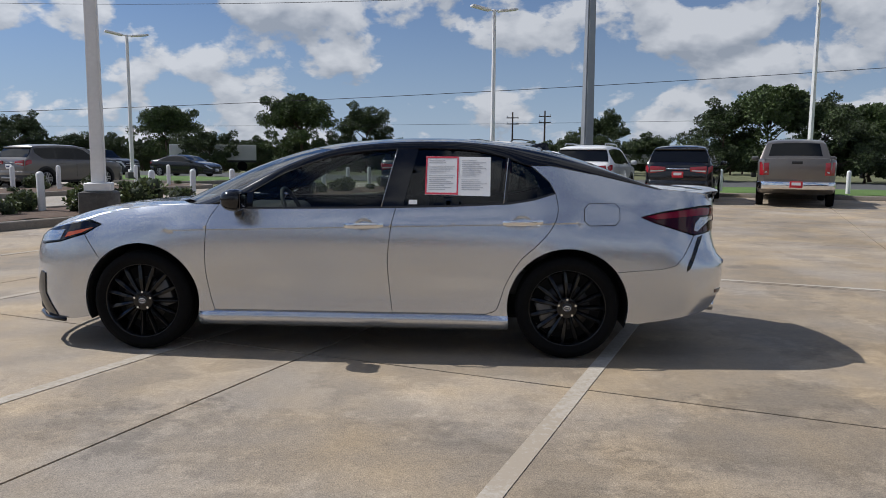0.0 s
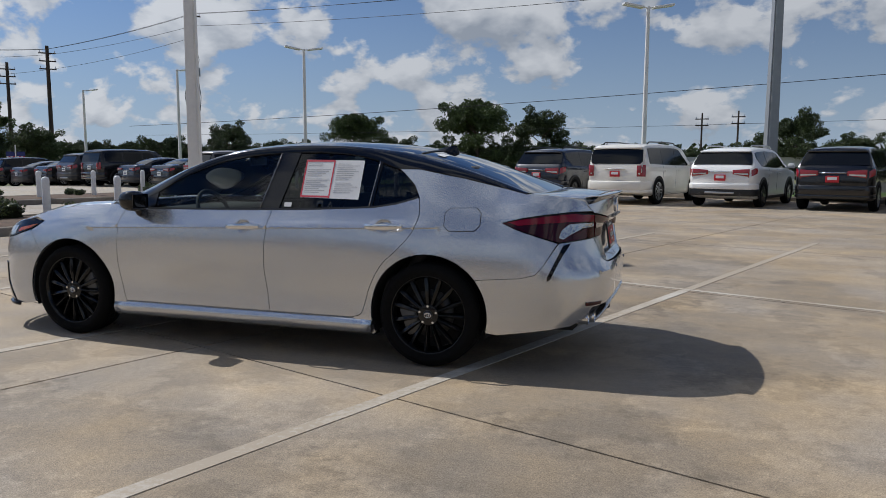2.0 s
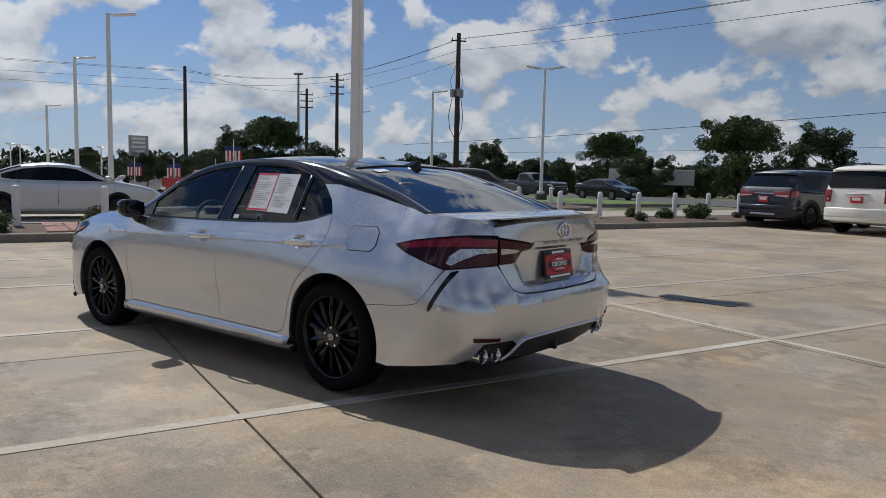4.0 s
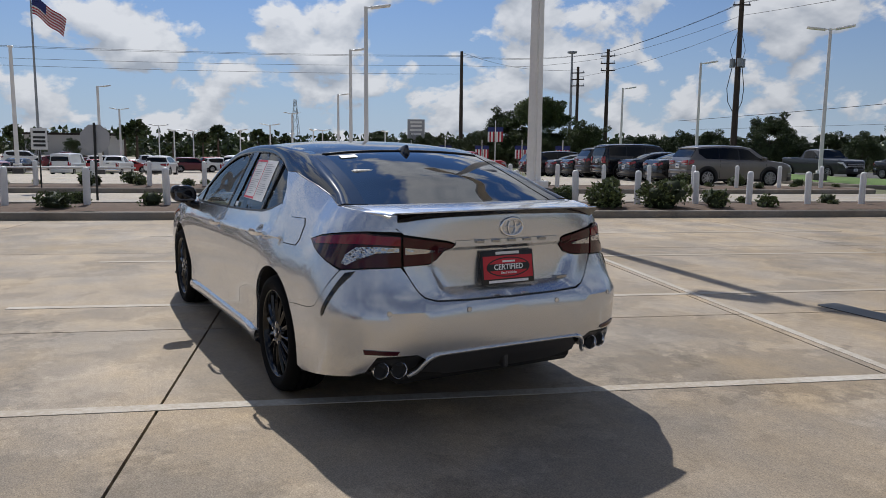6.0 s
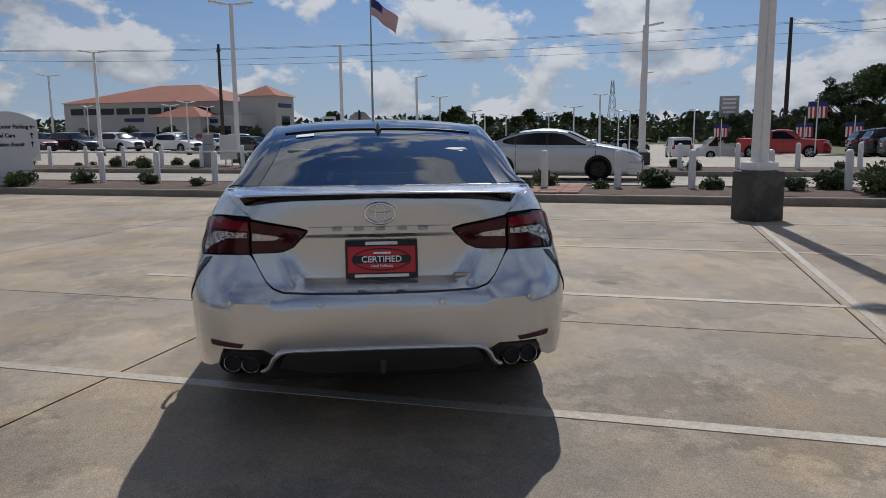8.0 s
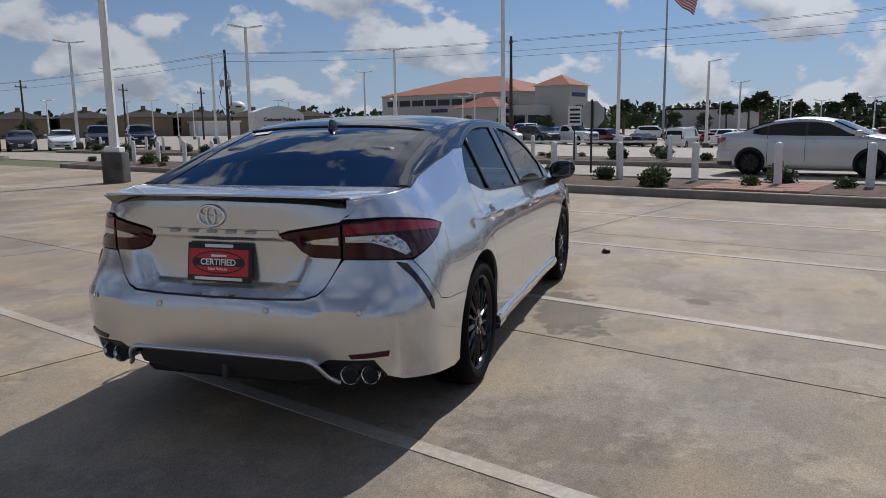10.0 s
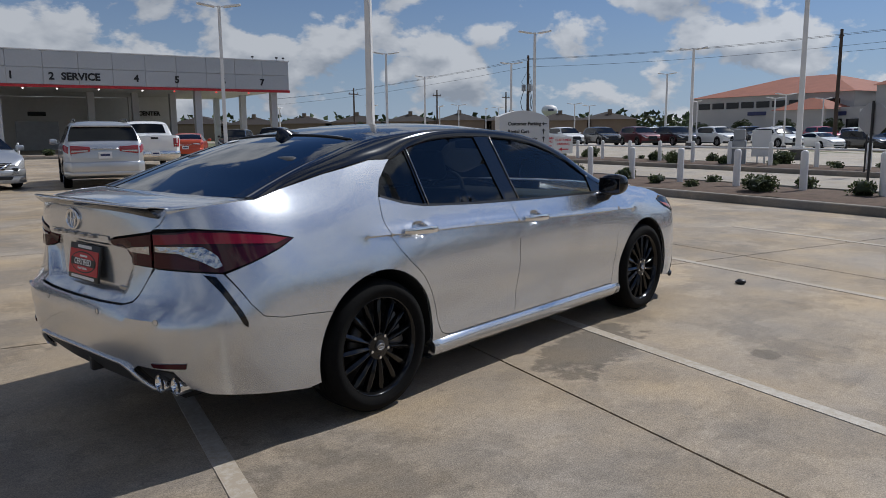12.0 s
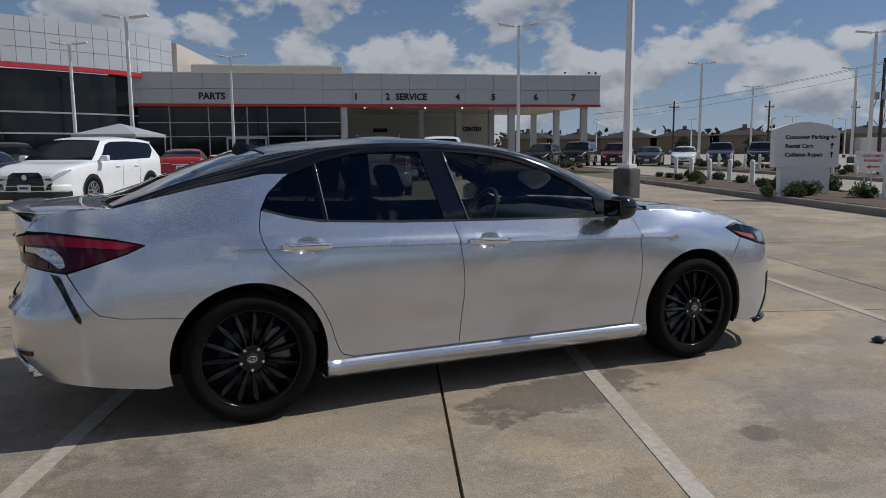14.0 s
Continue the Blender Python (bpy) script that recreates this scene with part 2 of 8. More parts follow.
# ---- small building tools ----
TH = radians(20)
U = Vector((math.sin(TH), math.cos(TH), 0))    # along the stalls
V = Vector((math.cos(TH), -math.sin(TH), 0))   # across the stalls


def uv(u, v, z=0.0):
    p = U * u + V * v
    return Vector((p.x, p.y, z))


LOT = Matrix.Rotation(-TH, 4, "Z")              # local x = across (v), local y = along (u)


def thing(name, label, category, m=None, group="", kind=""):
    ob = new(name)
    if m is not None:
        ob.matrix_world = m
    return tagged(ob, label, category, group, kind)


def finish(bm, smooth=0):
    """Shades smooth below the angle smooth (degrees); 0 keeps it flat."""
    if smooth:
        for f in bm.faces:
            f.smooth = True
        lim = radians(smooth)
        for e in bm.edges:
            if len(e.link_faces) == 2 and e.calc_face_angle(0) > lim:
                e.smooth = False


def part(name, bm, mat, parent=None, label="", smooth=0, m=None):
    """Links a bmesh as one mesh object under a thing or a part."""
    finish(bm, smooth)
    me = bpy.data.meshes.new(name)
    bm.to_mesh(me)
    bm.free()
    for one in (mat if isinstance(mat, (list, tuple)) else [mat]):
        me.materials.append(one)
    ob = new(name, me)
    if parent is not None:
        ob.parent = parent
    if m is not None:
        ob.matrix_local = m
    if label:
        tagged(ob, label)
    return ob


def solid(name, bm, mat, label, category, group="", kind="", smooth=0, m=None):
    ob = part(name, bm, mat, None, "", smooth)
    if m is not None:
        ob.matrix_world = m
    return tagged(ob, label, category, group, kind)


def box(bm, x0, x1, y0, y1, z0, z1, bevel=0.0, seg=2, m=None):
    r = bmesh.ops.create_cube(bm, size=1.0)
    vs = r["verts"]
    for v in vs:
        v.co = Vector((x0 + (v.co.x + 0.5) * (x1 - x0), y0 + (v.co.y + 0.5) * (y1 - y0), z0 + (v.co.z + 0.5) * (z1 - z0)))
    if bevel:
        es = list({e for v in vs for e in v.link_edges})
        r2 = bmesh.ops.bevel(bm, geom=es, offset=bevel, segments=seg, affect="EDGES", profile=0.5)
        vs = list({v for f in r2["faces"] for v in f.verts} | {v for v in vs if v.is_valid})
    if m is not None:
        bmesh.ops.transform(bm, matrix=m, verts=vs)
    return vs


def cyl(bm, r0, r1, a, b, seg=16, caps=True):
    """A round bar from a to b, radius r0 at a and r1 at b."""
    a, b = Vector(a), Vector(b)
    d = b - a
    m = Matrix.Translation((a + b) / 2) @ d.to_track_quat("Z", "Y").to_matrix().to_4x4()
    return bmesh.ops.create_cone(bm, cap_ends=caps, segments=seg, radius1=r0, radius2=r1, depth=d.length, matrix=m)["verts"]


def tube(bm, pts, r, seg=8, closed=False, radii=None):
    """A bent round bar through the points."""
    pts = [Vector(p) for p in pts]
    n = len(pts)
    rings = []
    side = None
    for i, p in enumerate(pts):
        if closed:
            d = pts[(i + 1) % n] - pts[i - 1]
        else:
            d = pts[min(i + 1, n - 1)] - pts[max(i - 1, 0)]
        d.normalize()
        if side is None:
            side = d.orthogonal().normalized()
        else:
            side = (side - d * side.dot(d)).normalized()
        up2 = d.cross(side)
        rr = radii[i] if radii else r
        rings.append([bm.verts.new(p + (side * math.cos(k * math.tau / seg) + up2 * math.sin(k * math.tau / seg)) * rr) for k in range(seg)])
    last = n if closed else n - 1
    for i in range(last):
        a, b = rings[i], rings[(i + 1) % n]
        for k in range(seg):
            bm.faces.new((a[k], a[(k + 1) % seg], b[(k + 1) % seg], b[k]))
    if not closed:
        bm.faces.new(rings[0][::-1])
        bm.faces.new(rings[-1])


def prism(bm, pts, z0, z1):
    """A flat outline in x and y, raised from z0 to z1."""
    lo = [bm.verts.new((x, y, z0)) for x, y in pts]
    hi = [bm.verts.new((x, y, z1)) for x, y in pts]
    n = len(pts)
    bm.faces.new(lo[::-1])
    bm.faces.new(hi)
    for i in range(n):
        bm.faces.new((lo[i], lo[(i + 1) % n], hi[(i + 1) % n], hi[i]))
    return lo + hi


def revolve(bm, prof, seg=32, m=None):
    """Turns a profile of (radius, height) about the z axis."""
    rings = []
    for r, z in prof:
        rings.append([bm.verts.new((r * math.cos(k * math.tau / seg), r * math.sin(k * math.tau / seg), z)) for k in range(seg)])
    for a, b in zip(rings, rings[1:]):
        for k in range(seg):
            bm.faces.new((a[k], a[(k + 1) % seg], b[(k + 1) % seg], b[k]))
    vs = [v for r in rings for v in r]
    if m is not None:
        bmesh.ops.transform(bm, matrix=m, verts=vs)
    return vs


def text_part(name, words, size, mat, m, parent=None, depth=0.0, label="", bold=0.0, align="CENTER"):
    """Letters as a mesh, lying in local x, y."""
    cu = bpy.data.curves.new(name, "FONT")
    cu.body, cu.size, cu.extrude, cu.offset = words, size, depth, bold
    cu.align_x, cu.align_y = align, "CENTER"
    cu.resolution_u = 3
    tmp = bpy.data.objects.new("tmp", cu)
    scene.collection.objects.link(tmp)
    me = bpy.data.meshes.new_from_object(tmp.evaluated_get(bpy.context.evaluated_depsgraph_get()))
    bpy.data.objects.remove(tmp)
    bpy.data.curves.remove(cu)
    me.name = name
    me.materials.clear()
    me.materials.append(mat)
    ob = new(name, me)
    if parent is not None:
        ob.parent = parent
        ob.matrix_local = m
    else:
        ob.matrix_world = m
    if label:
        tagged(ob, label)
    return ob

# ---- ground, lot, strips ----


def ease(a, b, x):
    t = min(1.0, max(0.0, (x - a) / (b - a)))
    return t * t * (3 - 2 * t)


def fall(x, y):
    """Height of the land: level round the lot, a little lower out in the far sales lots."""
    u, v = x * U.x + y * U.y, x * V.x + y * V.y
    return -1.4 * ease(-30, -80, v) * ease(-50, -22, u)


bm = bmesh.new()
steps = [-2500, -800, -300] + [-200 + 8 * k for k in range(33)] + [150, 300, 800, 2500]
sheet_rows = [[bm.verts.new((a, b, fall(a, b) - .03)) for b in steps] for a in steps]
for p, q in zip(sheet_rows, sheet_rows[1:]):
    for k in range(len(steps) - 1):
        bm.faces.new((p[k], q[k], q[k + 1], p[k + 1]))
ground = solid("ground", bm, M["field"], "wide flat grassy land reaching to the horizon", "ground", kind="structure", smooth=30)

pavement = thing("pavement", "tan concrete parking lot cast in square slabs with dark joints", "pavement", LOT, kind="structure")
V_EDGES = [-9.2, -4.36, 0.05, 4.45, 8.85, 13.25, 17.65, 22.05]
U_EDGES = [-44.95 + 4.4 * k for k in range(16)] + [23.3]
bm = bmesh.new()
box(bm, -2.2, 2.2, -2.2, 2.2, -0.12, 0.0)
for v in bm.verts:
    if v.co.z > -0.01:
        v.co.x -= math.copysign(0.008, v.co.x)
        v.co.y -= math.copysign(0.008, v.co.y)
slab_mesh = bpy.data.meshes.new("slab")
bm.to_mesh(slab_mesh)
bm.free()
slab_mesh.materials.append(M["lot"])


# painted stall lines, worn
def worn_paint(name, color, lo, hi):
    m = bpy.data.materials.new(name)
    m.use_nodes = True
    nt = m.node_tree
    b = nt.nodes["Principled BSDF"]
    b.inputs["Roughness"].default_value = 0.7
    co = nt.nodes.new("ShaderNodeNewGeometry")
    n = nt.nodes.new("ShaderNodeTexNoise")
    n.inputs["Scale"].default_value, n.inputs["Detail"].default_value, n.inputs["Roughness"].default_value = 24, 8, 0.78
    big = nt.nodes.new("ShaderNodeTexNoise")
    big.inputs["Scale"].default_value, big.inputs["Detail"].default_value = 0.7, 3
    nt.links.new(co.outputs["Position"], n.inputs["Vector"])
    nt.links.new(co.outputs["Position"], big.inputs["Vector"])
    add = nt.nodes.new("ShaderNodeMath")
    add.operation = "ADD"
    nt.links.new(n.outputs[0], add.inputs[0])
    nt.links.new(big.outputs[0], add.inputs[1])
    r = nt.nodes.new("ShaderNodeMapRange")
    r.inputs["From Min"].default_value, r.inputs["From Max"].default_value = lo, hi
    nt.links.new(add.outputs[0], r.inputs["Value"])
    mix = nt.nodes.new("ShaderNodeMixRGB")
    mix.inputs[1].default_value = (0.39, 0.325, 0.245, 1)
    mix.inputs[2].default_value = (*color, 1)
    nt.links.new(r.outputs[0], mix.inputs[0])
    nt.links.new(mix.outputs[0], b.inputs["Base Color"])
    return m


M["stall_paint"] = worn_paint("worn_stall_paint", (0.58, 0.545, 0.48), 0.90, 1.26)
M["faint_paint"] = worn_paint("faded_stall_paint", (0.48, 0.42, 0.34), 0.98, 1.35)
STALLS = [(-6.35, 0), (-3.58, 0), (-0.89, 1), (1.86, 2), (4.65, 0), (7.4, 0), (10.2, 0), (13.0, 0), (15.8, 0)]
for v, fresh in STALLS:
    for u0, u1, lane in ((-2.75, 3.51, 0), (3.60, 9.3, 1)):
        bm = bmesh.new()
        prism(bm, [(v - 0.047, u0), (v + 0.047, u0), (v + 0.047, u1), (v - 0.047, u1)], 0.0, 0.004)
        ob = solid("stall_line", bm, M["stall_paint"] if fresh and not lane else M["faint_paint"], "worn white painted parking stall line on concrete", "road marking", "stall lines", "structure", m=LOT)
bm = bmesh.new()
prism(bm, [(-6.4, 3.52), (19, 3.52), (19, 3.595), (-6.4, 3.595)], 0.0, 0.004)
solid("stall_line", bm, M["stall_paint"], "worn white painted line where two stall rows meet", "road marking", "stall lines", "structure", m=LOT)
for u in (-17.5,):
    bm = bmesh.new()
    prism(bm, [(0.0, u), (0.11, u), (0.11, u + 5), (0.0, u + 5)], 0.0, 0.004)
    solid("stall_line", bm, M["faint_paint"], "faded white painted parking stall line on concrete", "road marking", "stall lines", "structure", m=LOT)


def kerbed_strip(name, v0, v1, u0, u1, top_mat, label):
    """A planted island: a raised kerb ring with its soil inside."""
    base = thing(name, label, "planter", LOT, kind="structure")
    w = 0.17
    bm = bmesh.new()
    out = rounded(v0, v1, u0, u1, min(1.2, (v1 - v0) * 0.48))
    inn = rounded(v0 + w, v1 - w, u0 + w, u1 - w, min(1.05, (v1 - v0) * 0.44))
    n = len(out)
    rows = [[bm.verts.new((x, y, z)) for x, y in pts] for pts, z in ((out, -0.03), (out, 0.12), (rounded(v0 + 0.02, v1 - 0.02, u0 + 0.02, u1 - 0.02, min(1.18, (v1 - v0) * 0.475)), 0.15), (inn, 0.15), (inn, 0.05))]
    for a, b in zip(rows, rows[1:]):
        for i in range(n):
            bm.faces.new((a[i], a[(i + 1) % n], b[(i + 1) % n], b[i]))
    part("kerb", bm, M["kerb"], base, "grey weathered concrete kerb", smooth=35)
    bm = bmesh.new()
    nx, ny = max(3, int((v1 - v0) / 0.25)), max(3, int((u1 - u0) / 0.35))
    r = bmesh.ops.create_grid(bm, x_segments=nx, y_segments=ny, size=0.5)
    for v in bm.verts:
        x, y = v0 + 0.16 + (v.co.x + 0.5) * (v1 - v0 - 0.32), u0 + 0.16 + (v.co.y + 0.5) * (u1 - u0 - 0.32)
        edge = min(x - v0, v1 - x, y - u0, u1 - y)
        v.co = Vector((x, y, 0.10 + min(edge * 0.09, 0.07) + 0.03 * noise.noise((x * 1.7, y * 1.7, 3))))
    kill = [v for v in bm.verts if not inside(v.co.x, v.co.y, inn)]
    bmesh.ops.delete(bm, geom=kill, context="VERTS")
    part("soil", bm, top_mat, base, smooth=60)
    return base


def rounded(x0, x1, y0, y1, r, seg=6):
    pts = []
    for cx, cy, a in ((x1 - r, y1 - r, 0), (x0 + r, y1 - r, 90), (x0 + r, y0 + r, 180), (x1 - r, y0 + r, 270)):
        for k in range(seg + 1):
            t = radians(a + 90 * k / seg)
            pts.append((cx + r * math.cos(t), cy + r * math.sin(t)))
    return pts


def inside(x, y, pts):
    c = False
    j = len(pts) - 1
    for i in range(len(pts)):
        (xi, yi), (xj, yj) = pts[i], pts[j]
        if (yi > y) != (yj > y) and x < (xj - xi) * (y - yi) / (yj - yi) + xi:
            c = not c
        j = i
    return c


kerbed_strip("planting_strip", -12.3, -9.2, -26.0, 23.1, M["mulch"], "long kerbed strip of brown mulch beside the lot")
kerbed_strip("planting_strip", -21.6, -18.4, -46.0, 20.5, M["mulch"], "second kerbed strip of brown mulch beyond the drive")
kerbed_strip("planting_strip", -4.9, 18.0, -48.5, -46.0, M["mulch"], "kerbed mulch island near the service building")
kerbed_strip("planting_strip", -12.3, -9.2, -52.0, -36.0, M["mulch"], "kerbed mulch island near the service building")
kerbed_strip("lawn_strip", -12.0, 60.0, 23.3, 30.0, M["grass"], "mown green verge behind a kerb")
kerbed_strip("lawn_strip", -70.0, -22.0, 22.5, 30.0, M["grass"], "mown green verge behind a kerb")
bm = bmesh.new()
prism(bm, [(-18.35, -70), (-12.35, -70), (-12.35, 30), (-18.35, 30)], -0.12, 0.0)
solid("drive", bm, M["drive"], "pale concrete access drive between planting strips", "road", kind="structure", m=LOT)
bm = bmesh.new()
sheet_rows = []
for k in range(29):
    row = []
    for j in range(28):
        v, u = -21.7 - 5 * k, -140 + 6 * j
        p = U * u + V * v
        row.append(bm.verts.new((v, u, fall(p.x, p.y) - .005)))
    sheet_rows.append(row)
for p, q in zip(sheet_rows, sheet_rows[1:]):
    for k in range(27):
        bm.faces.new((p[k], p[k + 1], q[k + 1], q[k]))
solid("far_lot", bm, M["drive"], "pale concrete sales lot full of parked vehicles", "pavement", kind="structure", smooth=30, m=LOT)
for nm, v0, v1, u0, u1, mt, lab in (("service_apron", -12.3, 70, -150, -45.0, "drive", "pale concrete forecourt round the service building"), ("lot_apron", 22.1, 60, -45.0, 23.2, "lot", "tan concrete parking lot beyond the slabs")):
    bm = bmesh.new()
    prism(bm, [(v0, u0), (v1, u0), (v1, u1), (v0, u1)], -0.12, -0.008)
    solid(nm, bm, M[mt], lab, "pavement", kind="structure", m=LOT)
bm = bmesh.new()
prism(bm, [(-250, 33), (150, 33), (150, 45), (-250, 45)], -0.12, 0.0)
M["asphalt"] = material("asphalt", (0.09, 0.09, 0.088), 0.9, vary=0.2, bump=0.4)
solid("road", bm, M["asphalt"], "grey asphalt road behind the verge", "road", kind="structure", m=LOT)


# ---- light poles, bollards ----
def lamp_pole(at, height, width, arms, block=0.0, block_h=0.75, turn=0.0, paint="white_pole", label="", head=0.42):
    """A square steel pole with flat lamp heads; arms: 2 for a T, 1 for one side; block: footing width."""
    ob = thing("light_pole", label or "tall square white steel parking lot light pole", "light pole", Matrix.Translation((at[0], at[1], fall(at[0], at[1]))) @ Matrix.Rotation(turn, 4, "Z"), "light poles")
    z0 = 0.0
    if block:
        bm = bmesh.new()
        box(bm, -block / 2, block / 2, -block / 2, block / 2, -0.05, block_h, 0.05, 2)
        part("footing", bm, M["footing"], ob, "stained concrete footing block", smooth=40)
        bm = bmesh.new()
        box(bm, -width * 0.95, width * 0.95, -width * 0.95, width * 0.95, block_h, block_h + 0.13, 0.012, 1)
        part("base_cover", bm, M[paint], ob, smooth=40)
        z0 = block_h
    bm = bmesh.new()
    w0, w1 = width / 2, width * 0.36
    for z, w in ((z0, w0), (height, w1)):
        for sx, sy in ((-1, -1), (1, -1), (1, 1), (-1, 1)):
            bm.verts.new((sx * w, sy * w, z))
    bm.verts.ensure_lookup_table()
    vs = bm.verts
    for i in range(4):
        bm.faces.new((vs[i], vs[(i + 1) % 4], vs[4 + (i + 1) % 4], vs[4 + i]))
    bm.faces.new((vs[4], vs[5], vs[6], vs[7]))
    bmesh.ops.bevel(bm, geom=[e for e in bm.edges if abs((e.verts[0].co - e.verts[1].co).z) > 1], offset=width * 0.12, segments=2, affect="EDGES")
    part("pole", bm, M[paint], ob, smooth=50)
    for k in range(arms):
        s = 1 if k == 0 else -1
        bm = bmesh.new()
        cyl(bm, 0.03, 0.03, (0, 0, height - 0.06), (s * 0.22, 0, height - 0.02), 8)
        arm = part("arm", bm, M[paint], ob, smooth=40)
        bm = bmesh.new()
        mm = Matrix.Translation((s * (0.2 + head), 0, height + 0.02)) @ Matrix.Rotation(-s * radians(9), 4, "Y")
        box(bm, -head, head, -0.17, 0.17, -0.04, 0.05, 0.025, 2, mm)
        part("lamp_head", bm, M[paint], ob, "flat lamp head", smooth=40)
    return ob


lamp_pole((-5.22, 5.75), 7.6, 0.205, 2, 0.55, 0.75, TH, label="tall square white light pole on a stained concrete block")
lamp_pole((-10.95, -12.3), 7.7, 0.205, 2, 0.55, 0.80, TH, label="tall square white light pole on a stained concrete block")
# lot poles: place, height, width, number of heads, turn in degrees
for x, y, h, w, heads, turn in (
        (1.07, 26.3, 7.45, .17, 2, 25), (13.6, 24.9, 7.6, .17, 2, 30), (-17.3, 31.7, 7.35, .18, 2, 40), (-28.5, 35.5, 7.2, .18, 1, 60),
        (-40.5, 40.1, 7.1, .19, 1, 60), (-24.5, 10.9, 7.4, .2, 1, 70), (-36.5, 15.1, 7.4, .22, 1, 70), (-58.0, 22.7, 7.3, .24, 1, 70),
        (-46.9, -2.4, 7.6, .26, 1, 180), (-32.3, -6.9, 7.6, .25, 2, 100), (-64.5, 3.7, 7.5, .26, 1, 80), (-88.0, 7.8, 7.2, .26, 2, 80),
        (-86.0, 27.5, 7.3, .26, 2, 80), (-52.5, -20.6, 7.55, .24, 2, 100), (-76.5, -33.8, 7.6, .26, 2, 110), (-36.5, -24.2, 7.55, .22, 2, 130),
        (-53.3, -38.3, 7.6, .24, 2, 130), (-17.2, -29.5, 7.55, .19, 2, 150), (-39.2, -40.4, 7.65, .22, 2, 140), (-58.5, -54.0, 7.5, .22, 2, 140),
        (1.1, -34.3, 7.6, .18, 2, 160), (4.0, -45.0, 7.6, .19, 2, 160), (-5.5, -47.8, 7.6, .19, 2, 160)):
    lamp_pole((x, y), h, w, heads, 0.6, 0.5, radians(turn))
lamp_pole((7.6, 46.1), 15.0, 0.72, 0, 0, 0, TH, "grey_pole", "stout grey steel pole behind the parked vehicles")

bm = bmesh.new()
revolve(bm, [(0.075, 0.0), (0.075, 0.82), (0.066, 0.86), (0.045, 0.885), (0.0, 0.895)], 14)
bmesh.ops.remove_doubles(bm, verts=bm.verts, dist=0.0005)
bollard = solid("bollard", bm, M["white_pole"], "white painted steel bollard in the planting strip", "bollard", "bollards", smooth=50, m=Matrix.Translation(uv(1.4, -11.0, 0.08)))
rowa = [-0.15, 2.9, 4.4, 5.85, 7.4, 8.9, 10.3, 11.9, 13.4, 15.0, 16.6, 18.2, 19.8] + [-1.75 - 1.63 * k for k in range(15)]
for u in rowa:
    if abs(u + 13.2) < 0.5:
        continue
    copy_thing(bollard, Matrix.Translation(uv(u, -11.0, 0.08)) @ pose(0, 0, 0, random.uniform(-1.5, 1.5), random.uniform(-1.5, 1.5), 0))
for k in range(36):
    copy_thing(bollard, Matrix.Translation(uv(18.5 - 1.72 * k, -19.6, 0.08)))
for k in range(9):
    copy_thing(bollard, Matrix.Translation(uv(24.6, -3.0 + 2.1 * k, 0.08)))
for k in range(9):
    copy_thing(bollard, Matrix.Translation(uv(-47.2, -4.0 + 2.4 * k, 0.08)))

# ---- the silver sedan ----
from mathutils.geometry import delaunay_2d_cdt

M["silver"] = material("silver_metallic_paint", (0.60, 0.62, 0.65), 0.26, metal=0.82, vary=0.015, scale=2, fine=900, coat=1.0)
M["gloss_black"] = material("gloss_black_paint", (0.006, 0.006, 0.007), 0.10, vary=0.05, coat=0.3, spec=0.4)
M["satin_black"] = material("satin_black_trim", (0.016, 0.016, 0.017), 0.38, vary=0.08)
M["shell"] = material("inner_shell_black", (0.012, 0.012, 0.012), 0.8)
M["chrome"] = material("chrome", (0.80, 0.80, 0.80), 0.09, metal=1.0, vary=0.03)
M["wheel_black"] = material("gloss_black_alloy", (0.005, 0.005, 0.0055), 0.16, vary=0.08, coat=0.25, spec=0.3)
M["edge_metal"] = material("dull_bright_trim", (0.35, 0.35, 0.35), 0.25, metal=0.9, vary=0.05)
M["disc"] = material("brake_disc_steel", (0.07, 0.068, 0.065), 0.45, metal=0.7, vary=0.15)
M["caliper"] = material("caliper_grey", (0.12, 0.12, 0.12), 0.4, metal=0.6)
M["cabin"] = material("black_cabin_trim", (0.05, 0.05, 0.052), 0.7, vary=0.2)
M["seat_leather"] = material("dark_seat_leather", (0.06, 0.06, 0.062), 0.5, vary=0.2, bump=0.15)
M["smoke_lens"] = material("smoked_lens", (0.036, 0.004, 0.007), 0.06, vary=0.1, spec=0.45)
M["red_lens"] = material("dark_red_lens", (0.046, 0.003, 0.007), 0.10, vary=0.06, coat=0.0, spec=0.4)
M["red_bright"] = material("bright_red_lens", (0.19, 0.005, 0.016), 0.10, vary=0.06, coat=0.3, spec=0.4)


def faceted(name, color, scale):
    """A bright reflector moulded in small facets."""
    m = material(name, color, 0.10, metal=0.9, vary=0.25, fine=60, coat=1.0)
    nt = m.node_tree
    b = nt.nodes["Principled BSDF"]
    co = nt.nodes.new("ShaderNodeTexCoord")
    vo = nt.nodes.new("ShaderNodeTexVoronoi")
    vo.inputs["Scale"].default_value = scale
    nt.links.new(co.outputs["Object"], vo.inputs["Vector"])
    bp = nt.nodes.new("ShaderNodeBump")
    bp.inputs["Strength"].default_value, bp.inputs["Distance"].default_value = 1.0, 0.003
    nt.links.new(vo.outputs["Distance"], bp.inputs["Height"])
    nt.links.new(bp.outputs[0], b.inputs["Normal"])
    return m


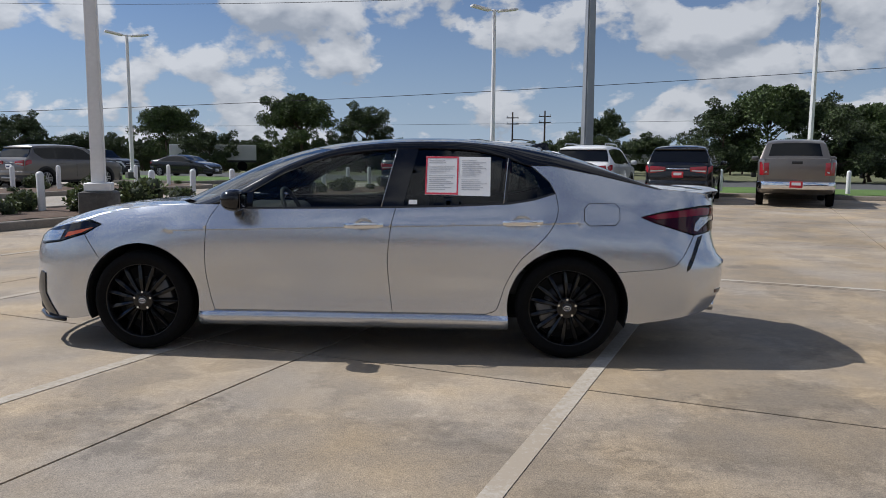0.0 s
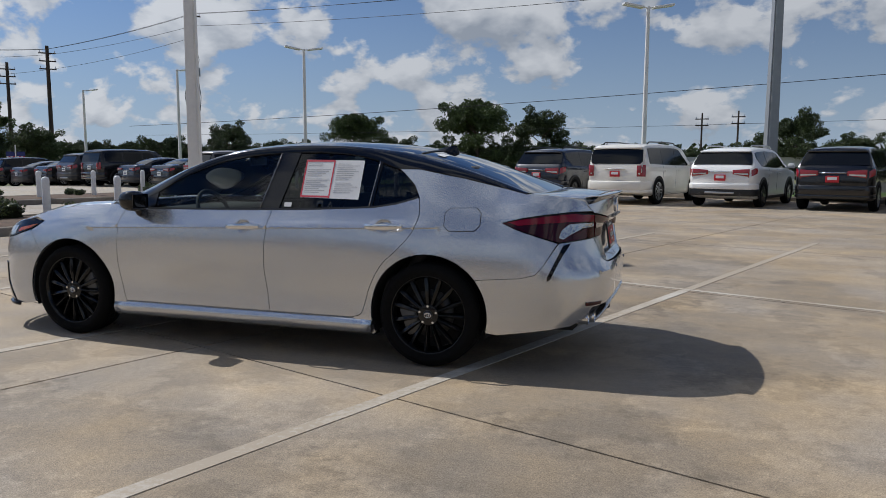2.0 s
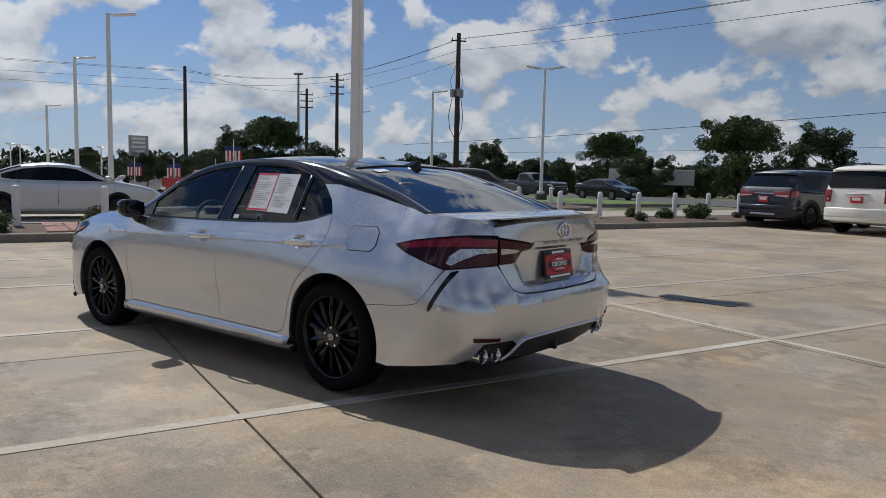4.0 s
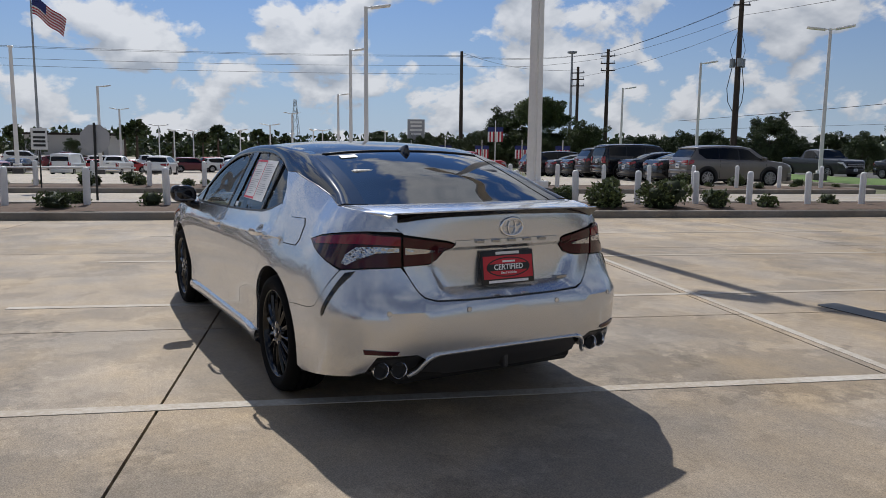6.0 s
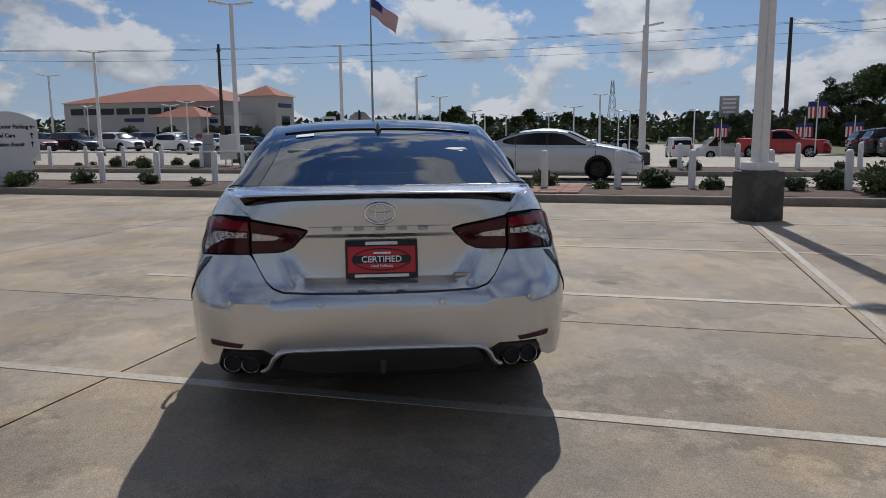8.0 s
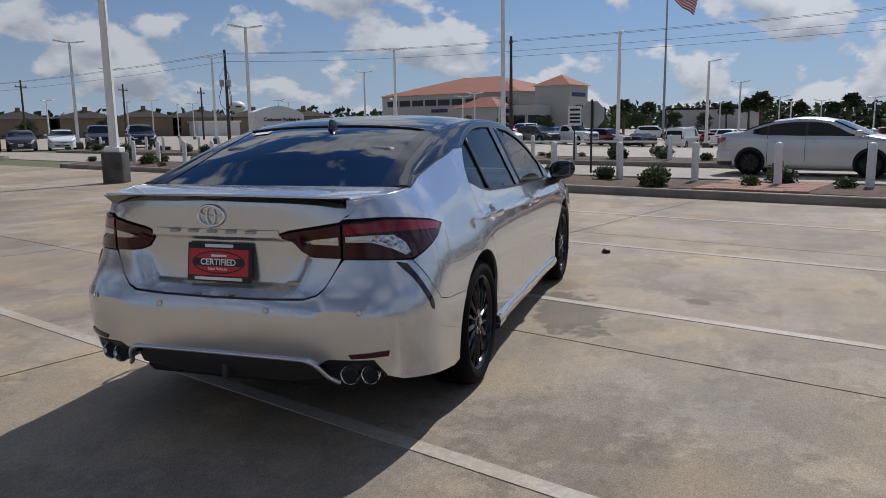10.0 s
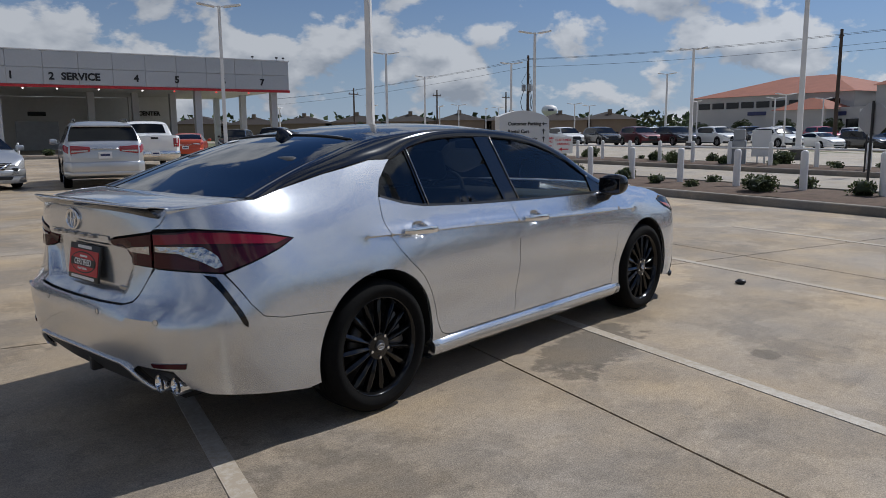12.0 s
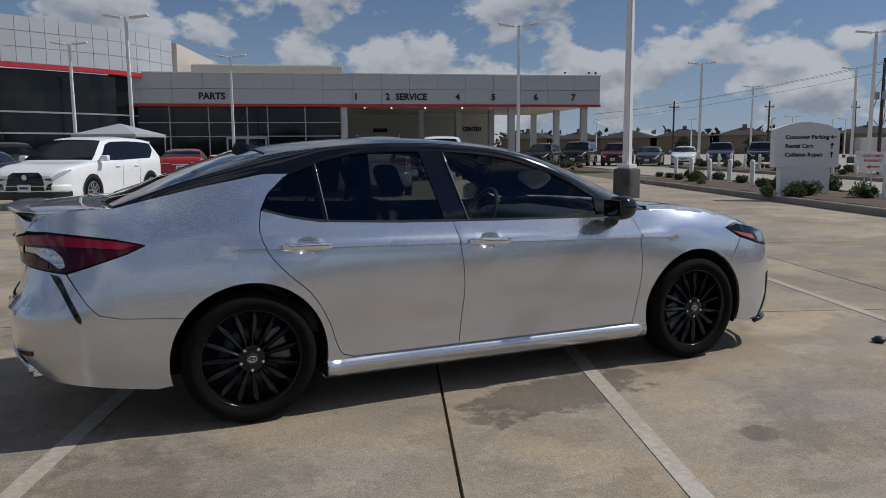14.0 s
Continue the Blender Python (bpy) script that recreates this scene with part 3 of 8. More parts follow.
M["clear_lens"] = faceted("silver_reflector", (0.50, 0.50, 0.51), 42)
M["amber"] = material("amber_marker", (0.5, 0.09, 0.02), 0.15, coat=1.0)
M["plate_red"] = material("plate_red", (0.55, 0.02, 0.03), 0.35, vary=0.05)
M["paper"] = material("sticker_paper", (0.80, 0.80, 0.79), 0.5, vary=0.03)
M["paper_print"] = material("sticker_grey_print", (0.45, 0.45, 0.46), 0.6)
M["paper_red"] = material("sticker_red_border", (0.62, 0.05, 0.08), 0.5)
M["white_print"] = material("white_print", (0.82, 0.82, 0.82), 0.4)
M["black_print"] = material("black_print", (0.012, 0.012, 0.012), 0.4)
M["glass_front"] = glass_material("front_door_glass", (0.62, 0.67, 0.64), 0.95)
M["glass_rear"] = glass_material("dark_tinted_glass", (0.20, 0.21, 0.205), 1.0)
M["glass_back"] = glass_material("dark_back_glass", (0.03, 0.034, 0.04), 1.7)
M["glass_screen"] = glass_material("windscreen_glass", (0.55, 0.60, 0.57), 1.2)
M["mirror_dark"] = material("dimmed_mirror", (0.10, 0.10, 0.11), 0.03, metal=1.0, vary=0.02)
M["diffuser"] = material("dark_grey_diffuser", (0.035, 0.035, 0.037), 0.5, vary=0.1)

ZS = [.15, .28, .42, .58, .74, .84, .90, .96, 1.02, 1.10, 1.22, 1.36]
XS = [-1.75, -1.41, -.9, 0, .9, 1.41, 1.85]
HALF = [[.865, .882, .888, .892, .875, .835, .80, .76, .71, .65, .60, .55],
        [.885, .900, .906, .910, .900, .875, .845, .80, .75, .70, .65, .60],
        [.862, .882, .880, .899, .902, .891, .878, .855, .826, .785, .735, .670],
        [.862, .880, .876, .897, .903, .893, .882, .861, .837, .800, .748, .684],
        [.862, .882, .880, .899, .901, .888, .873, .855, .832, .795, .742, .675],
        [.880, .900, .907, .913, .908, .886, .866, .848, .824, .785, .720, .630],
        [.868, .884, .893, .897, .884, .855, .832, .808, .775, .720, .640, .560]]


def spline(xs, ys, x):
    """Catmull-Rom through the knots; straight on beyond them."""
    n = len(xs)
    i = 0
    while i < n - 2 and x > xs[i + 1]:
        i += 1
    h = xs[i + 1] - xs[i]
    t = (x - xs[i]) / h
    m0 = (ys[i + 1] - ys[i - 1]) / (xs[i + 1] - xs[i - 1]) if i else (ys[1] - ys[0]) / h
    m1 = (ys[i + 2] - ys[i]) / (xs[i + 2] - xs[i]) if i < n - 2 else (ys[-1] - ys[-2]) / h
    if t < 0:
        return ys[0] + (x - xs[0]) * m0
    if t > 1:
        return ys[-1] + (x - xs[-1]) * m1
    a, b = t * t * (3 - 2 * t), t * (1 - t) * (1 - t) * h
    return ys[i] * (1 - a) + ys[i + 1] * a + m0 * b - m1 * t * t * (1 - t) * h


def step01(a, b, x):
    t = min(1, max(0, (x - a) / (b - a)))
    return t * t * (3 - 2 * t)


def crease(x):
    """Height of the pressed line along the doors."""
    return .846 + .028 * x


HANDLES = ((.09, .862), (1.115, .890))


def half(x, z, cups=True):
    y = spline(XS, [spline(ZS, row, z) for row in HALF], x)
    if -1.3 < x < 1.6:
        c = crease(x)
        if c - .004 < z < c + .07:
            y += .017 * step01(c - .004, c + .003, z) * (1 - step01(c + .006, c + .07, z)) * step01(-1.3, -1.1, x) * (1 - step01(1.25, 1.6, x))
    if cups:
        for hx, hz in HANDLES:
            r = math.hypot((x - hx) / .062, (z - hz) / .040)
            if r < 1:
                y -= .030 * (1 - r ** 4)
    return y


RZ = [.15, .28, .34, .40, .50, .60, .632, .655, .70, .80, .87, .905, .93, 1.0, 1.05, 1.12]
RX = [2.30, 2.425, 2.474, 2.499, 2.511, 2.517, 2.510, 2.475, 2.462, 2.458, 2.462, 2.466, 2.470, 2.472, 2.470, 2.44]
FZ = [.12, .20, .30, .45, .60, .70, .78, .86, .95]
FX = [-2.28, -2.36, -2.405, -2.415, -2.40, -2.37, -2.32, -2.22, -2.05]


def tail_n(z):
    """How square the tail is in plan."""
    return 3.75 - .75 * step01(.58, .82, z)


def body(s, z):
    """A place on the flank: s is x along the side, then runs round the tail (to 3.0) or the nose (to -3.0)."""
    if s > 1.85:
        h = half(1.85, z)
        xr = spline(RZ, RX, z)
        n = tail_n(z)
        edge = 2.25
        if s <= edge:
            t = (s - 1.85) / (xr - 1.85)
            return Vector((s, h * max(0.0, 1 - t ** n) ** (1 / n), z))
        t = (edge - 1.85) / (xr - 1.85)
        yb = h * max(0.0, 1 - t ** n) ** (1 / n)
        y = yb * (1 - (s - edge) / 0.75)
        x = 1.85 + (xr - 1.85) * max(0.0, 1 - (abs(y) / h) ** n) ** (1 / n)
        # recess for the plate
        rec = step01(.46 - .5 * max(0, .80 - z), .38 - .5 * max(0, .80 - z), abs(y)) * step01(.668, .70, z) * (1 - step01(.875, .895, z))
        return Vector((x - 0.045 * rec, y, z))
    if s < -1.75:
        h = half(-1.75, z)
        xf = spline(FZ, FX, z)
        n = 2.5
        edge = max(-2.12, -1.75 + (xf + 1.75) * 0.93)
        if s >= edge:
            t = (s + 1.75) / (xf + 1.75)
            return Vector((s, h * max(0.0, 1 - t ** n) ** (1 / n), z))
        t = (edge + 1.75) / (xf + 1.75)
        yb = h * max(0.0, 1 - t ** n) ** (1 / n)
        y = yb * (1 - (edge - s) / (edge + 3.0))
        x = -1.75 + (xf + 1.75) * max(0.0, 1 - (abs(y) / h) ** n) ** (1 / n)
        return Vector((x, y, z))
    return Vector((s, half(s, z), z))


def at_rear(y, z):
    """The s of the place on the tail at half-width y."""
    h = half(1.85, z)
    xr = spline(RZ, RX, z)
    n = tail_n(z)
    yb = h * max(0.0, 1 - ((2.25 - 1.85) / (xr - 1.85)) ** n) ** (1 / n)
    return 2.25 + 0.75 * (1 - y / yb)


def body_off(s, z, off):
    p = body(s, z)
    if not off:
        return p
    e = 0.004
    n = (body(s + e, z) - body(s - e, z)).cross(body(s, z + e) - body(s, z - e))
    n.normalize()
    if n.y < 0 and abs(n.y) > abs(n.x):
        n = -n
    if abs(n.x) >= abs(n.y) and n.x * p.x < 0:
        n = -n
    return p + n * off


def dense(pts, step, closed=True):
    out = []
    n = len(pts)
    for i in range(n if closed else n - 1):
        a, b = Vector(pts[i]), Vector(pts[(i + 1) % n])
        k = max(1, int((b - a).length / step + 0.5))
        out += [tuple(a.lerp(b, j / k)) for j in range(k)]
    if not closed:
        out.append(tuple(pts[-1]))
    return out


def smooth_line(pts, k=4):
    """A rounder line through the same points."""
    ds = [0]
    for a, b in zip(pts, pts[1:]):
        ds.append(ds[-1] + max(1e-6, (Vector(b) - Vector(a)).length))
    out = []
    for i in range(len(pts) - 1):
        for j in range(k):
            d = ds[i] + (ds[i + 1] - ds[i]) * j / k
            out.append(tuple(spline(ds, [p[c] for p in pts], d) for c in range(len(pts[0]))))
    out.append(tuple(pts[-1]))
    return out


def inset(pts, d):
    """Shrinks an outline by d."""
    n = len(pts)
    area = sum(pts[i][0] * pts[(i + 1) % n][1] - pts[(i + 1) % n][0] * pts[i][1] for i in range(n))
    sg = 1 if area > 0 else -1
    out = []
    for i in range(n):
        a, b, c = Vector(pts[i - 1]), Vector(pts[i]), Vector(pts[(i + 1) % n])
        d1, d2 = (b - a), (c - b)
        if d1.length < 1e-7 or d2.length < 1e-7:
            out.append(tuple(b))
            continue
        d1.normalize(), d2.normalize()
        n1, n2 = Vector((-d1.y, d1.x)) * sg, Vector((-d2.y, d2.x)) * sg
        m = n1 + n2
        if m.length < 0.3:
            m = n1
        m.normalize()
        out.append(tuple(b + m * d / max(0.5, m.dot(n1))))
    return out


def sheet(outline, place, step=0.05, flange=0.018, gap=0.0, edge_step=0.025, extra=(), mid=False):
    """A panel: the outline (two coordinates) filled and laid on a surface by place(a, b, off); its rim is folded in by flange."""
    pts = dense(outline, edge_step)
    if gap:
        pts = inset(pts, gap)
    xs, ys = [p[0] for p in pts], [p[1] for p in pts]
    verts = [Vector(p) for p in pts]
    n = len(verts)
    x = min(xs) + step * 0.5
    while x < max(xs):
        y = min(ys) + step * 0.5
        while y < max(ys):
            if inside(x, y, pts):
                near = min((x - p[0]) ** 2 + (y - p[1]) ** 2 for p in pts)
                if near > (step * 0.45) ** 2:
                    verts.append(Vector((x, y)))
            y += step
        x += step
    for x, y in extra:
        if inside(x, y, pts) and min((x - p[0]) ** 2 + (y - p[1]) ** 2 for p in pts) > 0.004 ** 2:
            verts.append(Vector((x, y)))
    vs, es, fs, *_ = delaunay_2d_cdt(verts, [(i, (i + 1) % n) for i in range(n)], [], 0, 1e-6)
    bm = bmesh.new()
    made = [None] * len(vs)
    for f in fs:
        c = sum((vs[i] for i in f), Vector((0, 0))) / 3
        if not inside(c.x, c.y, pts):
            continue
        for i in f:
            if made[i] is None:
                made[i] = bm.verts.new(place(vs[i].x, vs[i].y, 0.0))
        try:
            bm.faces.new([made[i] for i in f])
        except ValueError:
            pass
    if flange:
        rim = [e for e in bm.edges if len(e.link_faces) == 1]
        low = {}
        lookup = {made[i]: vs[i] for i in range(len(vs)) if made[i] is not None}
        if mid:
            rim = [e for e in rim if not all(abs(lookup[v].x) > 2.9995 for v in e.verts)]
        for e in rim:
            for v in e.verts:
                if v not in low:
                    q = lookup[v]
                    low[v] = bm.verts.new(place(q.x, q.y, -flange))
        for e in rim:
            a, b = e.verts
            bm.faces.new((a, b, low[b], low[a]))
    return bm


def outward(bm, ref):
    """Turns every face away from the line through the cabin."""
    for f in bm.faces:
        c = f.calc_center_median()
        if f.normal.dot(c - Vector((min(max(c.x, ref[0]), ref[1]), 0, ref[2]))) < 0:
            f.normal_flip()


def panel(name, outline, mat, parent, sg, off=0.0, gap=0.002, step=0.05, flange=0.018, label="", smooth=38, surf=None, both=False):
    """A body panel on the flank of side sg; both: mirrored and welded over the middle."""
    fn = surf or body_off

    def place(a, b, o):
        p = fn(a, b, off + o)
        return Vector((p.x, p.y * sg, p.z))
    bm = sheet(outline, place, step, flange, gap, extra=CREASE if name in ("front_door", "rear_door", "front_fender", "quarter_panel") else (), mid=both)
    if both:
        got = bmesh.ops.duplicate(bm, geom=bm.verts[:] + bm.edges[:] + bm.faces[:])
        for v in got["geom"]:
            if isinstance(v, bmesh.types.BMVert):
                v.co.y = -v.co.y
        bmesh.ops.remove_doubles(bm, verts=bm.verts, dist=0.004)
    bm.normal_update()
    outward(bm, (-1.9, 1.9, 0.6))
    return part(name, bm, mat, parent, label, smooth)


def arc(cx, cz, r, a0, a1, n=22):
    return [(cx + r * math.cos(radians(a0 + (a1 - a0) * k / n)), cz + r * math.sin(radians(a0 + (a1 - a0) * k / n))) for k in range(n + 1)]


CREASE = [(-1.3 + .025 * k, crease(-1.3 + .025 * k) + d) for k in range(117) for d in (-.005, .0035, .02, .04)]
CREASE += [(hx + .0105 * i, hz + .0105 * j) for hx, hz in HANDLES for i in range(-7, 8) for j in range(-5, 6)]
AX, AZ, AR = 1.412, 0.335, 0.388
sedan = thing("sedan", "parked silver sedan with gloss black roof and black alloy wheels", "car")

# outlines of the flank panels, as (s, height)
G_FRONT = smooth_line([(-.882, .985), (-.945, .88), (-.965, .75), (-.968, .54), (-.945, .38), (-.918, .287)])
G_MID = smooth_line([(.292, .974), (.262, .84), (.243, .64), (.252, .45), (.272, .287)])
G_BACK = smooth_line([(.88, .287), (.945, .31), (.975, .37), (1.01, .48), (1.10, .64), (1.21, .745), (1.30, .85), (1.342, .96), (1.328, 1.072)], 5)
BELT = [(-.86, .965), (-.70, .958), (0, .967), (.292, .974), (.6, .982), (1.03, 1.003), (1.18, 1.028), (1.328, 1.072)]


def belt(x):
    return spline([p[0] for p in BELT], [p[1] for p in BELT], x)


arch_f = arc(-AX, AZ, AR, 140, -12)
arch_r = arc(AX, AZ, AR, 142, 190)
TOPLINE = [(1.328, 1.072), (1.285, 1.15), (1.20, 1.225), (1.165, 1.250), (1.30, 1.250), (1.6, 1.192), (1.85, 1.127), (2.0, 1.087), (2.12, 1.077), (2.22, 1.064)]
lt_y = .565
for sg in (-1, 1):
    fender = [(-.882, .985), (-1.03, .985), (-1.2, .978), (-1.4, .962), (-1.6, .932), (-1.74, .900), (-1.80, .875), (-1.69, .842), (-1.80, .775)] + [p for p in arc(-AX, AZ, AR, 135, -12)] + [(-1.0, .262), (-.93, .272)] + G_FRONT[::-1][:-1]
    panel("front_fender", fender, M["silver"], sedan, sg)
    door = G_FRONT + [(.272, .287)] + G_MID[::-1][1:-1] + [(.292, .974), (0, .967), (-.70, .958)]
    d1 = panel("front_door", door, M["silver"], sedan, sg)
    door2 = G_MID + [(.88, .287)] + G_BACK[1:] + [(1.18, 1.028), (1.03, 1.003), (.6, .982)]
    d2 = panel("rear_door", door2, M["silver"], sedan, sg)
    quarter = G_BACK[::-1] + [(.93, .272), (1.02, .262)] + arc(AX, AZ, AR, 191, 37.4) + [(1.85, .578), (2.0, .585), (2.09, .605), (2.14, .66), (2.215, .79)] + \
        [(2.10, .83), (1.96, .878), (1.872, .918), (2.0, .945), (2.14, .961), (2.28, .974), (at_rear(lt_y, .96), .972), (at_rear(.60, 1.0), 1.0), (at_rear(.655, 1.04), 1.04), (2.22, 1.064)] + TOPLINE[::-1][1:-1]
    panel("quarter_panel", quarter, M["silver"], sedan, sg)
    panel("quarter_corner", [(at_rear(.52, .985), .985), (at_rear(.70, 1.0), 1.0), (2.18, 1.045), (2.16, 1.074), (2.30, 1.058), (at_rear(.55, 1.052), 1.052)], M["silver"], sedan, sg, off=-.004, gap=0.0, flange=0.006)
    # fuel flap on the driver's flank only
    if sg < 0:
        rr = [(1.512 + .03, .872), (1.735 - .03, .872), (1.735, .902), (1.735, 1.008 - .03), (1.705, 1.008), (1.542, 1.008), (1.512, .978), (1.512, .902)]
        panel("fuel_flap", rr, M["silver"], sedan, sg, off=0.0035, gap=0.0, flange=0.004, step=0.06)
        panel("fuel_flap_seam", inset(rr, -0.004), M["shell"], sedan, sg, off=0.0012, gap=0.0, flange=0.001, step=0.06)
    # tail lamp on the body
    lamp = [(1.872, .916), (1.96, .880), (2.10, .832), (2.22, .793), (at_rear(.70, .80), .803), (at_rear(lt_y, .81), .81), (at_rear(lt_y, .95), .955), (at_rear(.68, .96), .965), (2.28, .970), (2.14, .957), (2.0, .941)]
    tl = panel("tail_lamp", lamp, M["smoke_lens"], sedan, sg, off=0.004, gap=0.002, step=0.035, label="smoked red tail lamp", flange=0.03)
    clear = [(at_rear(.575, .905), .902), (at_rear(.68, .906), .903), (2.262, .900), (2.225, .862), (2.215, .822), (2.24, .812), (at_rear(.74, .84), .842), (at_rear(.67, .872), .874), (at_rear(.575, .880), .880)]
    panel("lower_lens", [(at_rear(.570, .874), .874), (at_rear(.66, .866), .867), (at_rear(.735, .834), .836), (at_rear(.74, .808), .808), (at_rear(.570, .814), .814)], M["red_lens"], tl, sg, off=0.0075, gap=0.0, step=0.03, flange=0.003)
    panel("reversing_lamp", clear, M["clear_lens"], tl, sg, off=0.0075, gap=0.0, step=0.03, flange=0.003)
    panel("lamp_band", [(1.912, .919), (2.0, .934), (2.14, .949), (2.28, .960), (at_rear(.66, .95), .953), (at_rear(.570, .945), .950), (at_rear(.570, .910), .910), (at_rear(.68, .914), .915), (2.26, .914), (2.10, .907), (1.975, .899)], M["red_bright"], tl, sg, off=0.0075, gap=0.0, step=0.03, flange=0.003)
    inner = [(at_rear(lt_y - .006, .955), .954), (at_rear(lt_y - .006, .812), .812), (at_rear(.42, .822), .822), (at_rear(.385, .835), .835), (at_rear(.315, .915), .915), (at_rear(.36, .935), .925)]
    tl2 = panel("lid_lamp", inner, M["red_lens"], sedan, sg, off=0.005, gap=0.002, step=0.035, label="smoked red lamp on the boot lid", flange=0.03)
    panel("lid_lamp_insert", [(at_rear(.55, .87), .868), (at_rear(.55, .90), .902), (at_rear(.41, .888), .889), (at_rear(.425, .876), .876)], M["clear_lens"], tl2, sg, off=0.0085, gap=0.0, step=0.03, flange=0.003)
    # dark slash behind the rear wheel, under the lamp
    panel("bumper_slash", [(2.246, .778), (2.277, .788), (2.184, .582), (2.166, .567), (2.164, .59)], M["gloss_black"], sedan, sg, off=0.004, gap=0.0, step=0.03, flange=0.01)
    # nose corner
    head = [(-1.695, .838), (-1.80, .782), (-1.98, .725), (-2.16, .70), (-2.26, .735), (-2.14, .79), (-1.95, .835), (-1.80, .862)]
    hl = panel("head_lamp", head, M["gloss_black"], sedan, sg, off=0.002, gap=0.002, step=0.03, label="slim clear head lamp with amber marker")
    panel("head_lamp_bezel", [(-1.95, .80), (-1.98, .735), (-2.16, .71), (-2.22, .735), (-2.1, .785)], M["clear_lens"], hl, sg, off=0.005, gap=0.0, step=0.03, flange=0.003)
    panel("marker_lamp", [(-1.75, .818), (-1.82, .785), (-1.94, .752), (-1.92, .785)], M["amber"], hl, sg, off=0.005, gap=0.0, step=0.03, flange=0.003)
    panel("bumper_vent", [(-2.12, .50), (-2.16, .51), (-2.25, .37), (-2.13, .19), (-2.02, .19), (-2.13, .36)], M["gloss_black"], sedan, sg, off=0.006, gap=0.0, step=0.03, flange=0.012)
    # black window surrounds: B pillar, divider, mirror foot
    pil = [(.195, .972), (.335, .976), (.425, 1.358), (.285, 1.358)]
    panel("door_pillar", pil, M["gloss_black"], sedan, sg, off=-0.004, gap=0.0, flange=0.012)
    panel("glass_divider", [(.985, 1.0), (1.012, 1.002), (1.038, 1.30), (1.012, 1.31)], M["gloss_black"], sedan, sg, off=-0.004, gap=0.0, flange=0.010)
    panel("mirror_foot", [(-.885, .965), (-.66, .958), (-.66, 1.075), (-.76, 1.03)], M["gloss_black"], sedan, sg, off=-0.004, gap=0.0, flange=0.012)
    bl = [(x, belt(x) - .004) for x in (-.86, -.6, -.3, 0, .3, .6, .9, 1.05, 1.18, 1.26, 1.315)]
    panel("belt_moulding", bl + [(x, z + .016) for x, z in bl[::-1]], M["satin_black"], sedan, sg, off=-0.001, gap=0.0, flange=0.012, step=0.06)
    # panes
    g1 = [(-.665, .966), (-.665, 1.085), (-.52, 1.175), (-.30, 1.262), (-.05, 1.33), (.288, 1.362), (.197, .974)]
    panel("front_door_glass", g1, M["glass_front"], sedan, sg, off=-0.012, gap=0.0, flange=0.0, label="lightly tinted front door glass")
    g2 = [(.33, .978), (.424, 1.36), (.70, 1.362), (.88, 1.343), (1.025, 1.305), (.99, 1.002)]
    panel("rear_door_glass", g2, M["glass_rear"], sedan, sg, off=-0.012, gap=0.0, flange=0.0, label="dark tinted rear door glass")
    g3 = [(1.0, 1.002), (1.03, 1.302), (1.15, 1.262), (1.24, 1.20), (1.30, 1.13), (1.326, 1.074), (1.18, 1.03)]
    panel("quarter_glass", g3, M["glass_rear"], sedan, sg, off=-0.012, gap=0.0, flange=0.0, label="dark tinted quarter glass")
    for nm, (xa, za), (xb, zb) in (("glass_edge_trim", (.196, .976), (.284, 1.352)), ("glass_edge_trim", (.992, 1.006), (1.022, 1.300))):
        bm = bmesh.new()
        tube(bm, [body_off(xa + (xb - xa) * k / 6, za + (zb - za) * k / 6, .0005) for k in range(7)], .0035, 6)
        for v in bm.verts:
            v.co.y *= sg
        part(nm, bm, M["edge_metal"], sedan, "thin bright edge of the door glass", smooth=60)
    # sill
    bm = bmesh.new()
    rows = []
    for k in range(27):
        x = -1.02 + k * (2.05 / 26)
        flare = 0.012 * step01(.55, .95, x) + 0.006 * step01(-.6, -.95, x)
        prof = [(half(x, .285) - .02, .288), (half(x, .285) + .002 + flare, .268), (half(x, .25) + .014 + flare, .245), (half(x, .2) + .016 + flare, .205), (half(x, .18) - .01, .178), (half(x, .18) - .12, .17)]
        rows.append([bm.verts.new((x, y * sg, z)) for y, z in prof])
    for a, b in zip(rows, rows[1:]):
        for i in range(len(a) - 1):
            bm.faces.new((a[i], b[i], b[i + 1], a[i + 1]))
    bm.faces.new(rows[0])
    bm.faces.new(rows[-1])
    part("side_sill", bm, M["silver"], sedan, smooth=30)
    # wheel arch liners
    for cx in (-AX, AX):
        bm = bmesh.new()
        ring = []
        for x, z in arc(cx, AZ, AR + .006, 200, -20, 24):
            ring.append((bm.verts.new((x, sg * (half(min(max(x, -1.75), 1.85), max(z, .2)) - .016), z)), bm.verts.new((x, sg * .56, z))))
        for (a, b), (c, d) in zip(ring, ring[1:]):
            bm.faces.new((a, b, d, c))
        bm.faces.new([b for a, b in ring])
        part("arch_liner", bm, M["shell"], sedan, smooth=60)

# shell behind the seams
for sg in (-1, 1):
    shell = [(-2.95, .30), (-2.2, .25), (-1.81, .25)] + arc(-AX, AZ, AR + .007, 190, -10) + [(-1.0, .25), (1.0, .25)] + arc(AX, AZ, AR + .007, 190, -10) + [(1.82, .27), (2.2, .34), (2.995, .42), (2.995, 1.02), (2.35, 1.02), (2.0, 1.05), (1.6, 1.12), (1.36, 1.17), (1.33, 1.05), (1.03, .985), (0, .95), (-.9, .95), (-1.4, .93), (-1.75, .86), (-2.1, .74), (-2.95, .68)]
    panel("inner_shell", shell, M["shell"], sedan, sg, off=-0.028, gap=0.0, flange=0.0, step=0.09)

